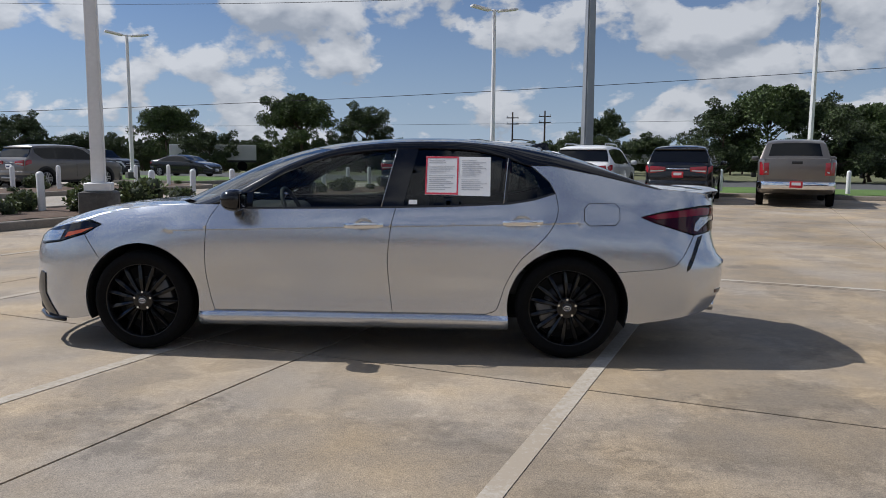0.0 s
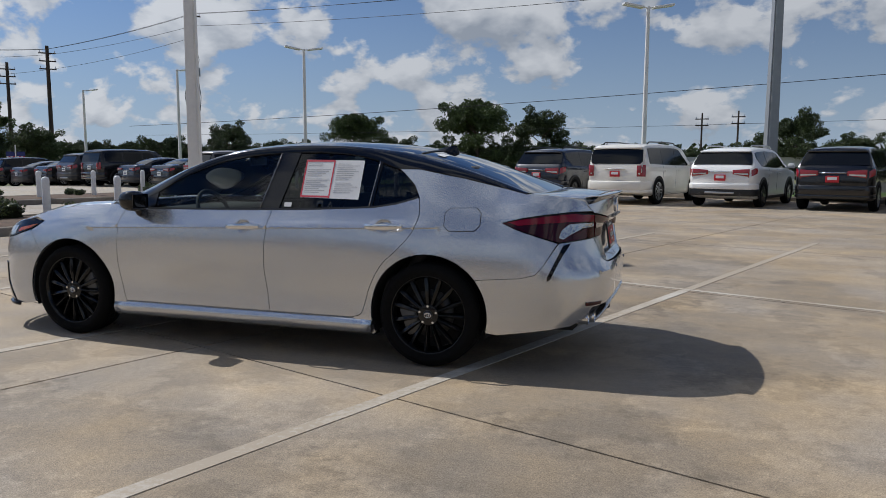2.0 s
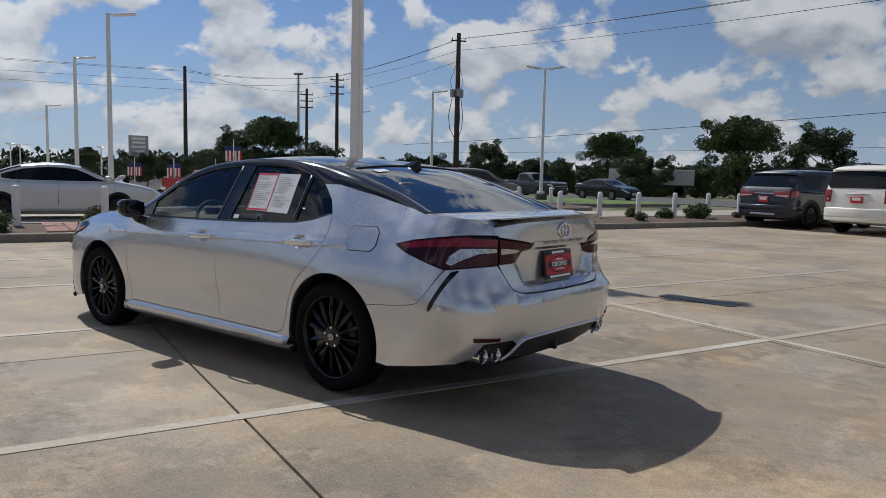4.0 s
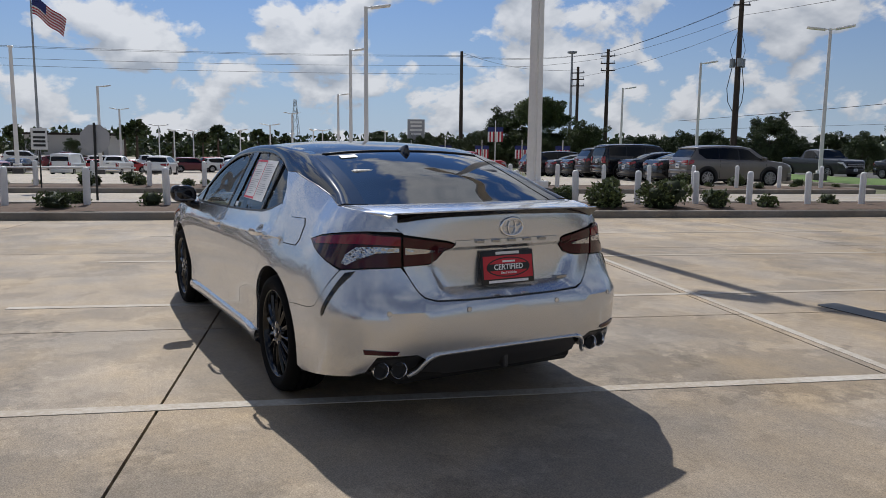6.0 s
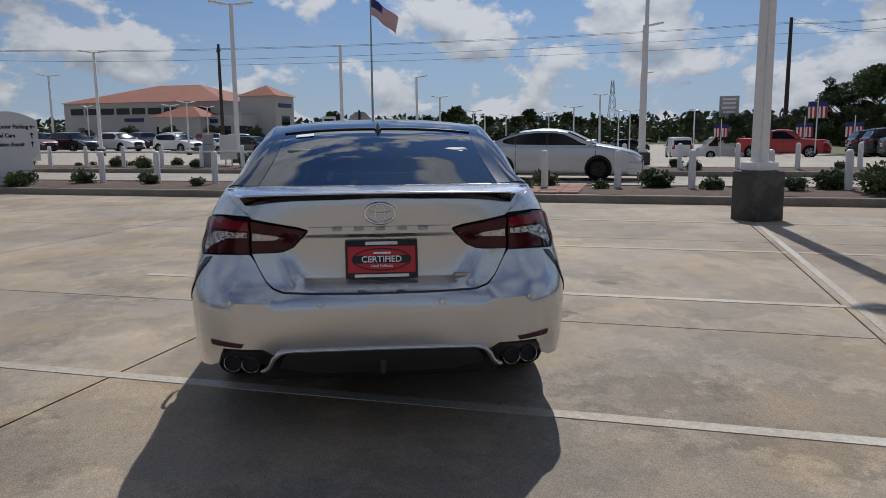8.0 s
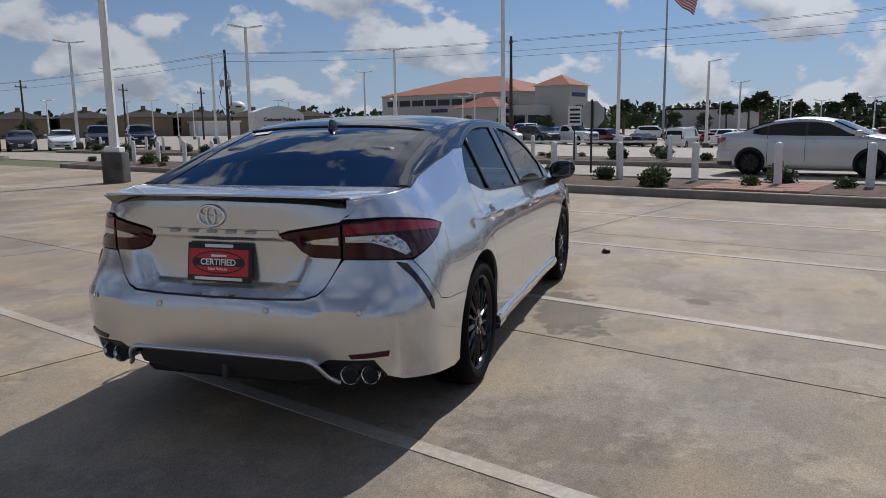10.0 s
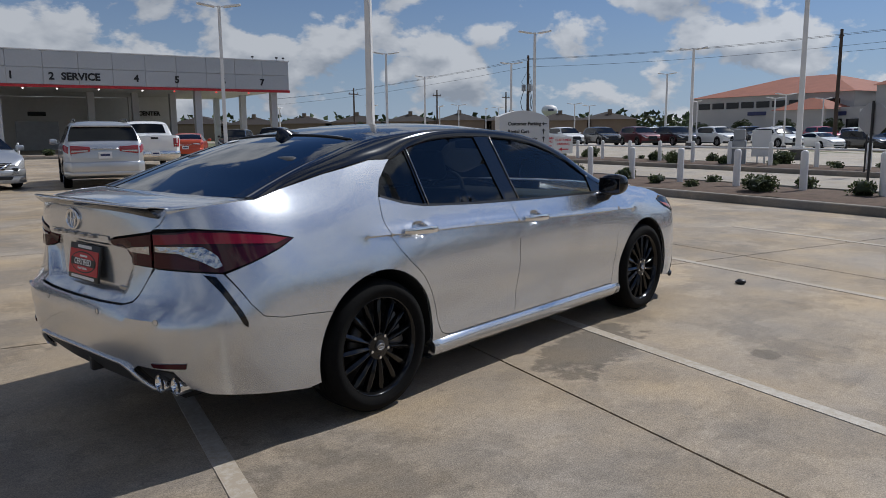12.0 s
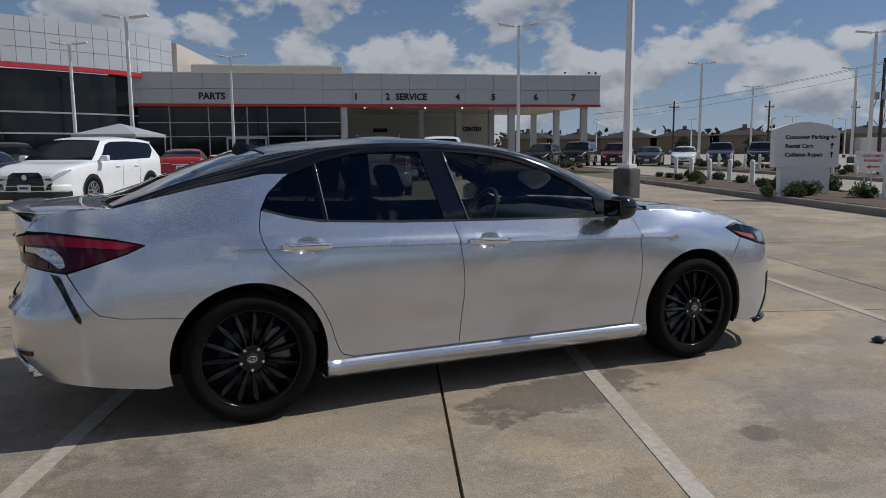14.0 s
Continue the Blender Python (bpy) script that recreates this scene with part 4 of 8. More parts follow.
# bumpers and boot lid, whole width
rear = arc(AX, AZ, AR, 37.2, -14)[::-1] + [(1.85, .577), (2.0, .584), (2.092, .604), (2.141, .659), (2.22, .789), (at_rear(.70, .80), .799), (at_rear(.57, .81), .806), (at_rear(.545, .77), .77), (at_rear(.50, .69), .69), (at_rear(.47, .66), .66), (at_rear(.42, .645), .645), (at_rear(.25, .640), .640), (3.0, .638), (3.0, .395), (at_rear(.30, .395), .395), (at_rear(.42, .385), .385), (at_rear(.47, .37), .37), (at_rear(.52, .40), .40), (at_rear(.70, .395), .395), (at_rear(.722, .35), .35), (at_rear(.735, .312), .312), (2.28, .284), (2.07, .256), (1.86, .230)]
panel("rear_bumper", rear, M["silver"], sedan, 1, gap=0.0, both=True, flange=0.03)
lid = [(3.0, .645), (at_rear(.25, .647), .647), (at_rear(.42, .652), .652), (at_rear(.467, .667), .667), (at_rear(.4975, .696), .696), (at_rear(.540, .77), .77), (at_rear(.558, .812), .811), (at_rear(.42, .818), .818), (at_rear(.378, .834), .834), (at_rear(.305, .915), .915), (at_rear(.35, .93), .931), (at_rear(.555, .96), .963), (at_rear(.59, 1.0), 1.0), (at_rear(.60, 1.045), 1.045), (3.0, 1.05)]
panel("boot_lid", lid, M["silver"], sedan, 1, gap=0.0, both=True, flange=0.02, step=0.022)
front = [(-3.0, .28), (-3.0, .62), (-2.5, .66), (-2.26, .73), (-2.16, .692), (-1.98, .720), (-1.803, .774)] + arc(-AX, AZ, AR, 135.4, 197) + [(-1.9, .20), (-2.15, .20), (-2.5, .22)]
panel("front_bumper", front, M["silver"], sedan, 1, gap=0.0, both=True, flange=0.02)
bm = bmesh.new()
pts = [body(s, .22) + Vector((-.02, 0, -.03)) for s in (-1.95, -2.05, -2.12, -2.3, -2.5, -2.75, -3.0)]
full = [Vector((p.x, -p.y, p.z)) for p in pts] + pts[::-1][1:]
tube(bm, full, 0.014, 8)
part("front_lip", bm, M["gloss_black"], sedan, smooth=60)

# glasshouse: middle line, rail line, window-top line
C_LINE = [(-1.36, .985), (-1.10, 1.108), (-.78, 1.25), (-.38, 1.372), (.10, 1.430), (.55, 1.442), (.95, 1.420), (1.20, 1.386), (1.42, 1.338), (1.68, 1.248), (1.88, 1.160), (2.06, 1.083)]
R_LINE = [(-1.06, .775, .985), (-.80, .742, 1.085), (-.47, .692, 1.240), (-.12, .645, 1.352), (.30, .622, 1.398), (.70, .615, 1.400), (.98, .604, 1.382), (1.20, .594, 1.352), (1.40, .590, 1.304), (1.65, .602, 1.226), (1.85, .624, 1.150), (2.0, .650, 1.090)]
L_LINE = [(-1.03, .965), (-.74, 1.040), (-.44, 1.205), (-.10, 1.315), (.30, 1.357), (.70, 1.357), (.96, 1.318), (1.165, 1.252), (1.30, 1.252), (1.60, 1.194), (1.85, 1.129), (2.0, 1.087)]
IDX = list(range(12))


def c_at(p):
    return Vector((spline(IDX, [a[0] for a in C_LINE], p), 0, spline(IDX, [a[1] for a in C_LINE], p)))


def r_at(p):
    return Vector([spline(IDX, [a[k] for a in R_LINE], p) for k in range(3)])


def l_at(p):
    x, z = (spline(IDX, [a[k] for a in L_LINE], p) for k in range(2))
    return Vector((x, half(min(x, 1.85), z) - .003 if x < 1.85 else body(x, z).y - .003, z))


def canopy(p, q):
    c, r = c_at(p), r_at(p)
    return Vector((c.x + (r.x - c.x) * abs(q) ** 2.2, r.y * q, c.z + (r.z - c.z) * abs(q) ** 2.6))


def patch(fn, a0, a1, na, b0, b1, nb, drop=0.0):
    """A grid of fn(a, b); drop folds its rim down."""
    bm = bmesh.new()
    g = [[bm.verts.new(fn(a0 + (a1 - a0) * i / na, b0 + (b1 - b0) * j / nb)) for j in range(nb + 1)] for i in range(na + 1)]
    for i in range(na):
        for j in range(nb):
            bm.faces.new((g[i][j], g[i + 1][j], g[i + 1][j + 1], g[i][j + 1]))
    bm.normal_update()
    if drop:
        ring = [g[i][0] for i in range(na + 1)] + [g[na][j] for j in range(1, nb + 1)] + [g[i][nb] for i in range(na - 1, -1, -1)] + [g[0][j] for j in range(nb - 1, 0, -1)]
        low = [bm.verts.new(v.co - Vector((0, 0, drop))) for v in ring]
        n = len(ring)
        for i in range(n):
            bm.faces.new((ring[i], ring[(i + 1) % n], low[(i + 1) % n], low[i]))
    outward(bm, (-1.5, 1.9, 0.6))
    return bm


part("windscreen", patch(lambda p, q: canopy(p, q) + Vector((0, 0, -.002)), 0.12, 2.95, 16, -.94, .94, 24), M["glass_screen"], sedan, "clear raked windscreen", smooth=60)
part("roof_panel", patch(canopy, 2.95, 7.25, 22, -1.0, 1.0, 28, .01), M["gloss_black"], sedan, "gloss black roof", smooth=60)
part("rear_window", patch(lambda p, q: canopy(p, q) + Vector((0, 0, -.002)), 7.25, 10.95, 18, -.90, .90, 24), M["glass_back"], sedan, "dark raked rear window", smooth=60)
for sg in (-1, 1):
    def rail(p, t, sg=sg):
        a, b = r_at(p), l_at(p)
        v = a.lerp(b, t) + Vector((0, .35, .65)) * (.030 * 4 * t * (1 - t) * (.4 + .6 * step01(0, 3, p)) * (1 - .6 * step01(8, 11, p)))
        return Vector((v.x, v.y * sg, v.z))
    part("roof_rail", patch(rail, 0, 11, 54, 0, 1, 8, .008), M["gloss_black"], sedan, smooth=50)

    def edge_front(p, q, sg=sg):
        v = canopy(p, .935 + .065 * q)
        return Vector((v.x, v.y * sg, v.z + .001))
    part("screen_pillar", patch(edge_front, 0.0, 2.97, 16, 0, 1, 3, .006), M["gloss_black"], sedan, smooth=50)

    def edge_back(p, q, sg=sg):
        v = canopy(p, .895 + .105 * q)
        return Vector((v.x, v.y * sg, v.z + .001))
    part("rear_pillar", patch(edge_back, 7.2, 11, 16, 0, 1, 3, .006), M["gloss_black"], sedan, smooth=50)
bm = bmesh.new()
tube(bm, [canopy(7.25, q / 10) + Vector((0, 0, .001)) for q in range(-9, 10)], .006, 6)
part("roof_seam", bm, M["satin_black"], sedan, smooth=60)

# bonnet and boot deck
H_C = [(-1.37, .982), (-1.6, .975), (-1.8, .955), (-2.0, .915), (-2.18, .86), (-2.31, .79), (-2.385, .70)]
H_E = [(-1.04, .984), (-1.22, .976), (-1.42, .959), (-1.62, .928), (-1.79, .877), (-1.96, .838), (-2.13, .792)]


def bonnet(p, q):
    k = list(range(7))
    c = Vector((spline(k, [a[0] for a in H_C], p), 0, spline(k, [a[1] for a in H_C], p)))
    s, z = spline(k, [a[0] for a in H_E], p), spline(k, [a[1] for a in H_E], p)
    e = body(s, z)
    a = abs(q)
    ridge = .008 * math.exp(-((a - .72) / .12) ** 2)
    return Vector((c.x + (e.x - c.x) * a ** 2.4, e.y * q, c.z + (e.z - c.z) * a ** 3 + ridge))


part("bonnet", patch(bonnet, 0, 6, 26, -.995, .995, 30, .01), M["silver"], sedan, smooth=60)
D_C = [(2.045, 1.087), (2.16, 1.086), (2.28, 1.080), (2.40, 1.070), (2.475, 1.060)]
D_E = [(2.0, 1.087), (2.09, 1.080), (2.18, 1.070), (2.26, 1.057), (2.33, 1.046)]


def deck(p, q):
    k = list(range(5))
    c = Vector((spline(k, [a[0] for a in D_C], p), 0, spline(k, [a[1] for a in D_C], p)))
    s, z = spline(k, [a[0] for a in D_E], p), spline(k, [a[1] for a in D_E], p)
    e = body(s, z)
    a = abs(q)
    return Vector((c.x + (e.x - c.x) * a ** 2.6, e.y * q, c.z + (e.z - c.z) * a ** 2.6))


part("boot_deck", patch(deck, 0, 4, 14, -.99, .99, 26, .012), M["silver"], sedan, smooth=60)


def lip(p, q):
    """The spoiler blade: p runs over its section, q across."""
    a = abs(q)
    back = 2.505 - .085 * a ** 2.4
    up_ = 1.074 - .012 * a ** 2
    sec = [(-.13, -.008), (-.06, .000), (-.01, .003), (0, .0), (-.004, -.004)]
    dx, dz = spline(list(range(5)), [s_[0] for s_ in sec], p), spline(list(range(5)), [s_[1] for s_ in sec], p)
    return Vector((back + dx * (1 - .3 * a), .585 * q, up_ + dz + .003))


spo = part("spoiler", patch(lip, 0, 3, 10, -1, 1, 30, .004), M["silver"], sedan, smooth=50)


def under_lip(p, q):
    a = abs(q)
    back = 2.503 - .085 * a ** 2.4
    return Vector((back - .055 * p * (1 - .3 * a), .60 * q * (1 - .03 * p), 1.073 - .012 * a ** 2 - .040 * p - .002))


part("spoiler_blade", patch(under_lip, 0, 1, 3, -1, 1, 30), M["gloss_black"], spo, "gloss black blade under the spoiler lip", smooth=50)

# lid trim: bright strip, letters as bars, oval badge, plate
bm = bmesh.new()
for zz, dz, dx in ((.918, .011, .006), (.904, .004, .003)):
    pts = [body(at_rear(abs(y), zz), zz) for y in [(-.31 + .031 * k) for k in range(21)]]
    for i in range(20):
        a, b = pts[i], pts[i + 1]
        ya, yb = -.31 + .031 * i, -.31 + .031 * (i + 1)
        vs = [bm.verts.new((p.x + dx, y, zz + d)) for p, y, d in ((a, ya, -dz), (b, yb, -dz), (b, yb, dz), (a, ya, dz))]
        bm.faces.new(vs)
bmesh.ops.remove_doubles(bm, verts=bm.verts, dist=.0004)
part("lid_strip", bm, M["silver"], sedan, "silver strip across the boot lid")
for k in range(5):
    y = -.185 + k * .0925
    bm = bmesh.new()
    box(bm, -.002, .011, -.021, .021, -.0065, .0065, .0015, 1)
    part("name_bar", bm, M["edge_metal"], sedan, "small chrome name bar", m=Matrix.Translation((2.4745, y, .921)))
bm = bmesh.new()
box(bm, -.002, .009, -.038, .038, -.009, .009, .003, 1)
part("trim_badge", bm, M["edge_metal"], sedan, "small chrome trim badge", m=Matrix.Translation((body(at_rear(.36, .70), .70).x + .004, .36, .705)))
badge = Matrix.Translation((2.476, 0, .987))
bm = bmesh.new()
tube(bm, [(0, .064 * math.cos(a), .043 * math.sin(a)) for a in [math.tau * k / 40 for k in range(40)]], .0075, 8, True)
em = part("emblem", bm, M["chrome"], sedan, "oval chrome emblem", smooth=60, m=badge)
bm = bmesh.new()
tube(bm, [(.001, .021 * math.cos(a), .038 * math.sin(a)) for a in [math.tau * k / 30 for k in range(30)]], .004, 8, True)
tube(bm, [(.001, .052 * math.cos(a), .016 + .017 * math.sin(a)) for a in [math.tau * k / 30 for k in range(30)]], .004, 8, True)
part("emblem_ring", bm, M["chrome"], em, smooth=60)
plate_m = Matrix.Translation((2.440, .003, .781)) @ Matrix.Rotation(radians(-9), 4, "Y")
bm = bmesh.new()
box(bm, -.006, .006, -.158, .158, -.084, .084, .005, 2)
plate = part("number_plate_frame", bm, M["black_print"], sedan, "red dealer plate in a black frame", smooth=40, m=plate_m)
bm = bmesh.new()
box(bm, .004, .0085, -.147, .147, -.057, .057)
part("plate_sheet", bm, M["plate_red"], plate)


def plate_disc(ry, rz, x):
    bm = bmesh.new()
    bm.faces.new([bm.verts.new((x, ry * math.cos(math.tau * k / 40), rz * math.sin(math.tau * k / 40))) for k in range(40)])
    return bm


part("plate_oval", plate_disc(.130, .050, .0095), M["black_print"], plate, "black oval on the plate")
part("plate_oval", plate_disc(.122, .044, .0102), M["plate_red"], plate, "red oval on the plate")
bm = bmesh.new()
box(bm, .0100, .0110, -.124, .124, -.017, .017)
part("plate_band", bm, M["black_print"], plate, "black band behind the letters")
face = Matrix.Translation((.0116, 0, 0)) @ Matrix(((0, 0, 1, 0), (1, 0, 0, 0), (0, 1, 0, 0), (0, 0, 0, 1)))
text_part("plate_words", "CERTIFIED", .038, M["white_print"], face, plate, .0004, bold=.0008)
text_part("plate_words", "Used Vehicles", .017, M["white_print"], Matrix.Translation((0, 0, -.028)) @ face, plate, .0004, bold=.0003)
for y0, y1, z0, z1 in ((-.07, .07, .064, .078), (-.118, .118, -.077, -.064), (-.035, .04, .024, .033)):
    bm = bmesh.new()
    box(bm, .0055, .0112 if z0 > 0 and z1 < .04 else .0075, y0, y1, z0, z1)
    part("plate_bar", bm, M["white_print"], plate, "plain white bar of print")

# bumper details: sensors, reflectors, diffuser, pipes
for y, z in ((-.655, .605), (-.262, .602), (.262, .602), (.655, .603)):
    p = body(at_rear(abs(y), z), z)
    out = Vector((1, .0 if abs(y) < .4 else math.copysign(.45, y), 0)).normalized()
    bm = bmesh.new()
    c = Vector((p.x, y, z))
    cyl(bm, .0115, .0115, c - out * .01, c + out * .0015, 16)
    part("parking_sensor", bm, M["silver"], sedan, smooth=40)
    bm = bmesh.new()
    tube(bm, [c + out * .0015 + (Vector((-out.y, out.x, 0)) * math.cos(a) + Vector((0, 0, 1)) * math.sin(a)) * .0122 for a in [math.tau * k / 16 for k in range(16)]], .0009, 5, True)
    part("sensor_ring", bm, M["satin_black"], sedan, smooth=60)
for sg in (-1, 1):
    rf = [(at_rear(.752, .41), .409), (at_rear(.615, .405), .404), (at_rear(.605, .42), .421), (at_rear(.757, .43), .431)]
    panel("bumper_reflector", rf, M["red_lens"], sedan, sg, off=.004, gap=0, step=.03, flange=.008, label="dark red bumper reflector")
    trim = [(at_rear(.75, .36), .36), (at_rear(.73, .40), .398), (at_rear(.52, .405), .401), (at_rear(.47, .385), .382), (at_rear(.50, .30), .30), (at_rear(.53, .285), .285), (at_rear(.74, .30), .30)]
    panel("pipe_recess", trim, M["satin_black"], sedan, sg, off=-.03, gap=0, step=.04, flange=0)
    for y in (.585, .668):
        bm = bmesh.new()
        prof = [(.030, 0), (.036, .01), (.0395, .10), (.041, .112), (.0395, .118), (.036, .114), (.034, .02), (.030, .01)]
        px = body(at_rear(y, .31), .31).x
        revolve(bm, prof, 24, Matrix.Translation((px - .115, sg * y, .318)) @ Matrix.Rotation(radians(90), 4, "Y"))
        pipe = part("exhaust_tip", bm, M["chrome"], sedan, "round chrome exhaust tip", smooth=50)
        # black plug near the rim, in place of the shade inside the pipe
        bm = bmesh.new()
        cyl(bm, .0345, .0345, (px - .12, sg * y, .318), (px - .022, sg * y, .318), 20)
        part("pipe_mouth", bm, M["shell"], pipe)
dif = [(3.0, .245), (at_rear(.30, .25), .25), (at_rear(.46, .285), .285), (at_rear(.44, .34), .34), (at_rear(.41, .374), .374), (3.0, .384)]
panel("diffuser", dif, M["diffuser"], sedan, 1, off=-.012, gap=0, both=True, flange=.02, step=.04, label="dark grey lower diffuser")
bm = bmesh.new()
line = [(.535, .280), (.50, .31), (.475, .355), (.44, .385), (.38, .393), (.2, .396), (0, .397)]
pts = [Vector((body(at_rear(y, z), z).x + .004, y, z)) for y, z in smooth_line(line, 4)]
full = [Vector((p.x, -p.y, p.z)) for p in pts] + pts[::-1][1:]
tube(bm, full, .010, 8, radii=[.012 if abs(p.y) > .42 else .008 for p in full])
part("diffuser_trim", bm, M["silver"], sedan, "silver trim arch over the diffuser", smooth=60)
for y in (0,):
    bm = bmesh.new()
    box(bm, 2.36, 2.452, y - .016, y + .016, .262, .368, .008, 1)
    part("diffuser_fin", bm, M["diffuser"], sedan, smooth=40)

# aerial fin
bm = bmesh.new()
rows = []
for x, h, w in ((1.16, .002, .004), (1.20, .018, .026), (1.25, .042, .030), (1.29, .055, .024), (1.315, .056, .012), (1.33, .02, .010), (1.335, .002, .004)):
    zb = canopy(7.35, 0).z - .0 + (1.25 - x) * .21 - .004
    rows.append([bm.verts.new((x, -w, zb)), bm.verts.new((x + .01, -w * .35, zb + h * .8)), bm.verts.new((x + .012, 0, zb + h)), bm.verts.new((x + .01, w * .35, zb + h * .8)), bm.verts.new((x, w, zb))])
for a, b in zip(rows, rows[1:]):
    for i in range(4):
        bm.faces.new((a[i], b[i], b[i + 1], a[i + 1]))
bmesh.ops.recalc_face_normals(bm, faces=bm.faces)
part("aerial_fin", bm, M["gloss_black"], sedan, "black shark fin aerial", smooth=40)

# door handles and mirrors
for sg in (-1, 1):
    for hx, hz in HANDLES:
        bm = bmesh.new()
        rows = []
        for k in range(13):
            t = -1 + k / 6
            x = hx + .128 * t
            ybx = half(x, hz, False)
            lift = .008 + .026 * (1 - t ** 6)
            wz = .0185 * (1 - .30 * t * t)
            rows.append([bm.verts.new((x, sg * (ybx + o), hz + .004 * t + zz)) for o, zz in ((lift - .012, -wz * .7), (lift, -wz), (lift + .006, 0), (lift, wz), (lift - .012, wz * .7))])
        for a, b in zip(rows, rows[1:]):
            for i in range(5):
                bm.faces.new((a[i], b[i], b[(i + 1) % 5], a[(i + 1) % 5]))
        bm.faces.new(rows[0])
        bm.faces.new(rows[-1])
        bmesh.ops.recalc_face_normals(bm, faces=bm.faces)
        part("door_handle", bm, M["chrome"], sedan, smooth=50)
    bm = bmesh.new()
    r = bmesh.ops.create_uvsphere(bm, u_segments=24, v_segments=14, radius=1)
    for v in bm.verts:
        x, y, z = v.co
        x = x if x < 0 else x * .42
        v.co = Vector((-.715 + .100 * math.copysign(abs(x) ** .8, x), sg * (.985 + .100 * math.copysign(abs(y) ** .75, y)), 1.018 + .072 * math.copysign(abs(z) ** .8, z) + .010 * y))
    mir = part("door_mirror", bm, M["gloss_black"], sedan, "gloss black door mirror", smooth=60)
    bm = bmesh.new()
    tube(bm, [(-.74, sg * .845, .93), (-.735, sg * .89, .925), (-.72, sg * .94, .94), (-.71, sg * .965, .97)], .03, 10, radii=[.035, .034, .030, .028])
    part("mirror_stalk", bm, M["gloss_black"], mir, smooth=60)
    bm = bmesh.new()
    box(bm, -.676, -.671, sg * .985 - .078, sg * .985 + .078, .967, 1.068, .002, 1)
    part("mirror_glass", bm, M["mirror_dark"], mir)


# wheels
def wheel(cx, sg, parent):
    """Hub axis along y; the outside is at positive local z."""
    m = Matrix.Translation((cx, sg * .785, AZ)) @ Matrix.Rotation(radians(-90 * sg), 4, "X")
    hub = thing("wheel", "", "")
    hub.parent = parent
    hub.matrix_local = m
    bm = bmesh.new()
    prof = [(.247, -.105), (.285, -.116), (.318, -.108), (.332, -.085), (.3345, -.06), (.3345, -.047), (.329, -.046), (.329, -.040), (.3345, -.039), (.335, -.004), (.329, -.003), (.329, .003), (.335, .004), (.3345, .039), (.329, .040), (.329, .046), (.3345, .047), (.3345, .062), (.331, .085), (.318, .108), (.300, .114), (.297, .116), (.285, .1165), (.262, .110), (.247, .100)]
    revolve(bm, prof, 56)
    part("tyre", bm, M["rubber"], hub, "low profile black tyre", smooth=28)
    bm = bmesh.new()
    revolve(bm, [(.246, -.10), (.240, -.09), (.232, -.06), (.228, 0), (.230, .06), (.236, .085), (.2435, .098), (.2475, .104), (.2500, .103), (.2515, .098), (.248, .09)], 56)
    rim = part("rim", bm, M["wheel_black"], hub, "gloss black alloy rim", smooth=35)
    for k in range(15):
        a = math.tau * (k // 3) / 5 + (k % 3 - 1) * .375
        lean = (k % 3 - 1) * .06
        bm = bmesh.new()
        rows = []
        for r, zz, w, sk in ((.048, .086, .0085, .0), (.09, .094, .0095, .25), (.15, .093, .0140, .55), (.195, .089, .0155, .8), (.232, .084, .0105, 1.0), (.243, .080, .013, 1.05)):
            y0 = lean * sk * .12
            rows.append([bm.verts.new((r, y0 - w * 1.2, zz - .032)), bm.verts.new((r, y0 - w, zz - .008)), bm.verts.new((r, y0 + w * .15, zz + .002)), bm.verts.new((r, y0 + w * .45, zz + .001)), bm.verts.new((r, y0 + w, zz - .010)), bm.verts.new((r, y0 + w * 1.2, zz - .032))])
        for p, q in zip(rows, rows[1:]):
            for i in range(5):
                bm.faces.new((p[i], q[i], q[i + 1], p[i + 1]))
        bmesh.ops.transform(bm, matrix=Matrix.Rotation(a, 4, "Z"), verts=bm.verts)
        part("spoke", bm, M["wheel_black"], hub, smooth=25)
    bm = bmesh.new()
    revolve(bm, [(.0, .094), (.05, .094), (.066, .090), (.074, .078), (.074, .05)], 32)
    bmesh.ops.remove_doubles(bm, verts=bm.verts, dist=.0003)
    part("hub_centre", bm, M["wheel_black"], hub, smooth=40)
    bm = bmesh.new()
    revolve(bm, [(.0, .102), (.026, .102), (.031, .099), (.032, .092)], 28)
    bmesh.ops.remove_doubles(bm, verts=bm.verts, dist=.0003)
    cap = part("centre_cap", bm, M["satin_black"], hub, smooth=40)
    bm = bmesh.new()
    tube(bm, [(.022 * math.cos(t), .016 * math.sin(t), .1025) for t in [math.tau * j / 24 for j in range(24)]], .0022, 6, True)
    tube(bm, [(.008 * math.cos(t), .014 * math.sin(t), .1028) for t in [math.tau * j / 20 for j in range(20)]], .0017, 6, True)
    tube(bm, [(.018 * math.cos(t), .007 + .006 * math.sin(t), .1028) for t in [math.tau * j / 20 for j in range(20)]], .0017, 6, True)
    part("cap_mark", bm, M["chrome"], cap, smooth=60)
    for k in range(5):
        a = math.tau * (k + .25) / 5
        bm = bmesh.new()
        cyl(bm, .0095, .008, (.057 * math.cos(a), .057 * math.sin(a), .082), (.057 * math.cos(a), .057 * math.sin(a), .100), 6)
        part("wheel_nut", bm, M["chrome"], hub, smooth=20)
    bm = bmesh.new()
    revolve(bm, [(.06, .02), (.06, .045), (.152, .045), (.152, .02)], 40)
    part("brake_disc", bm, M["disc"], hub, smooth=30)
    bm = bmesh.new()
    side = 1 if cx < 0 else -1
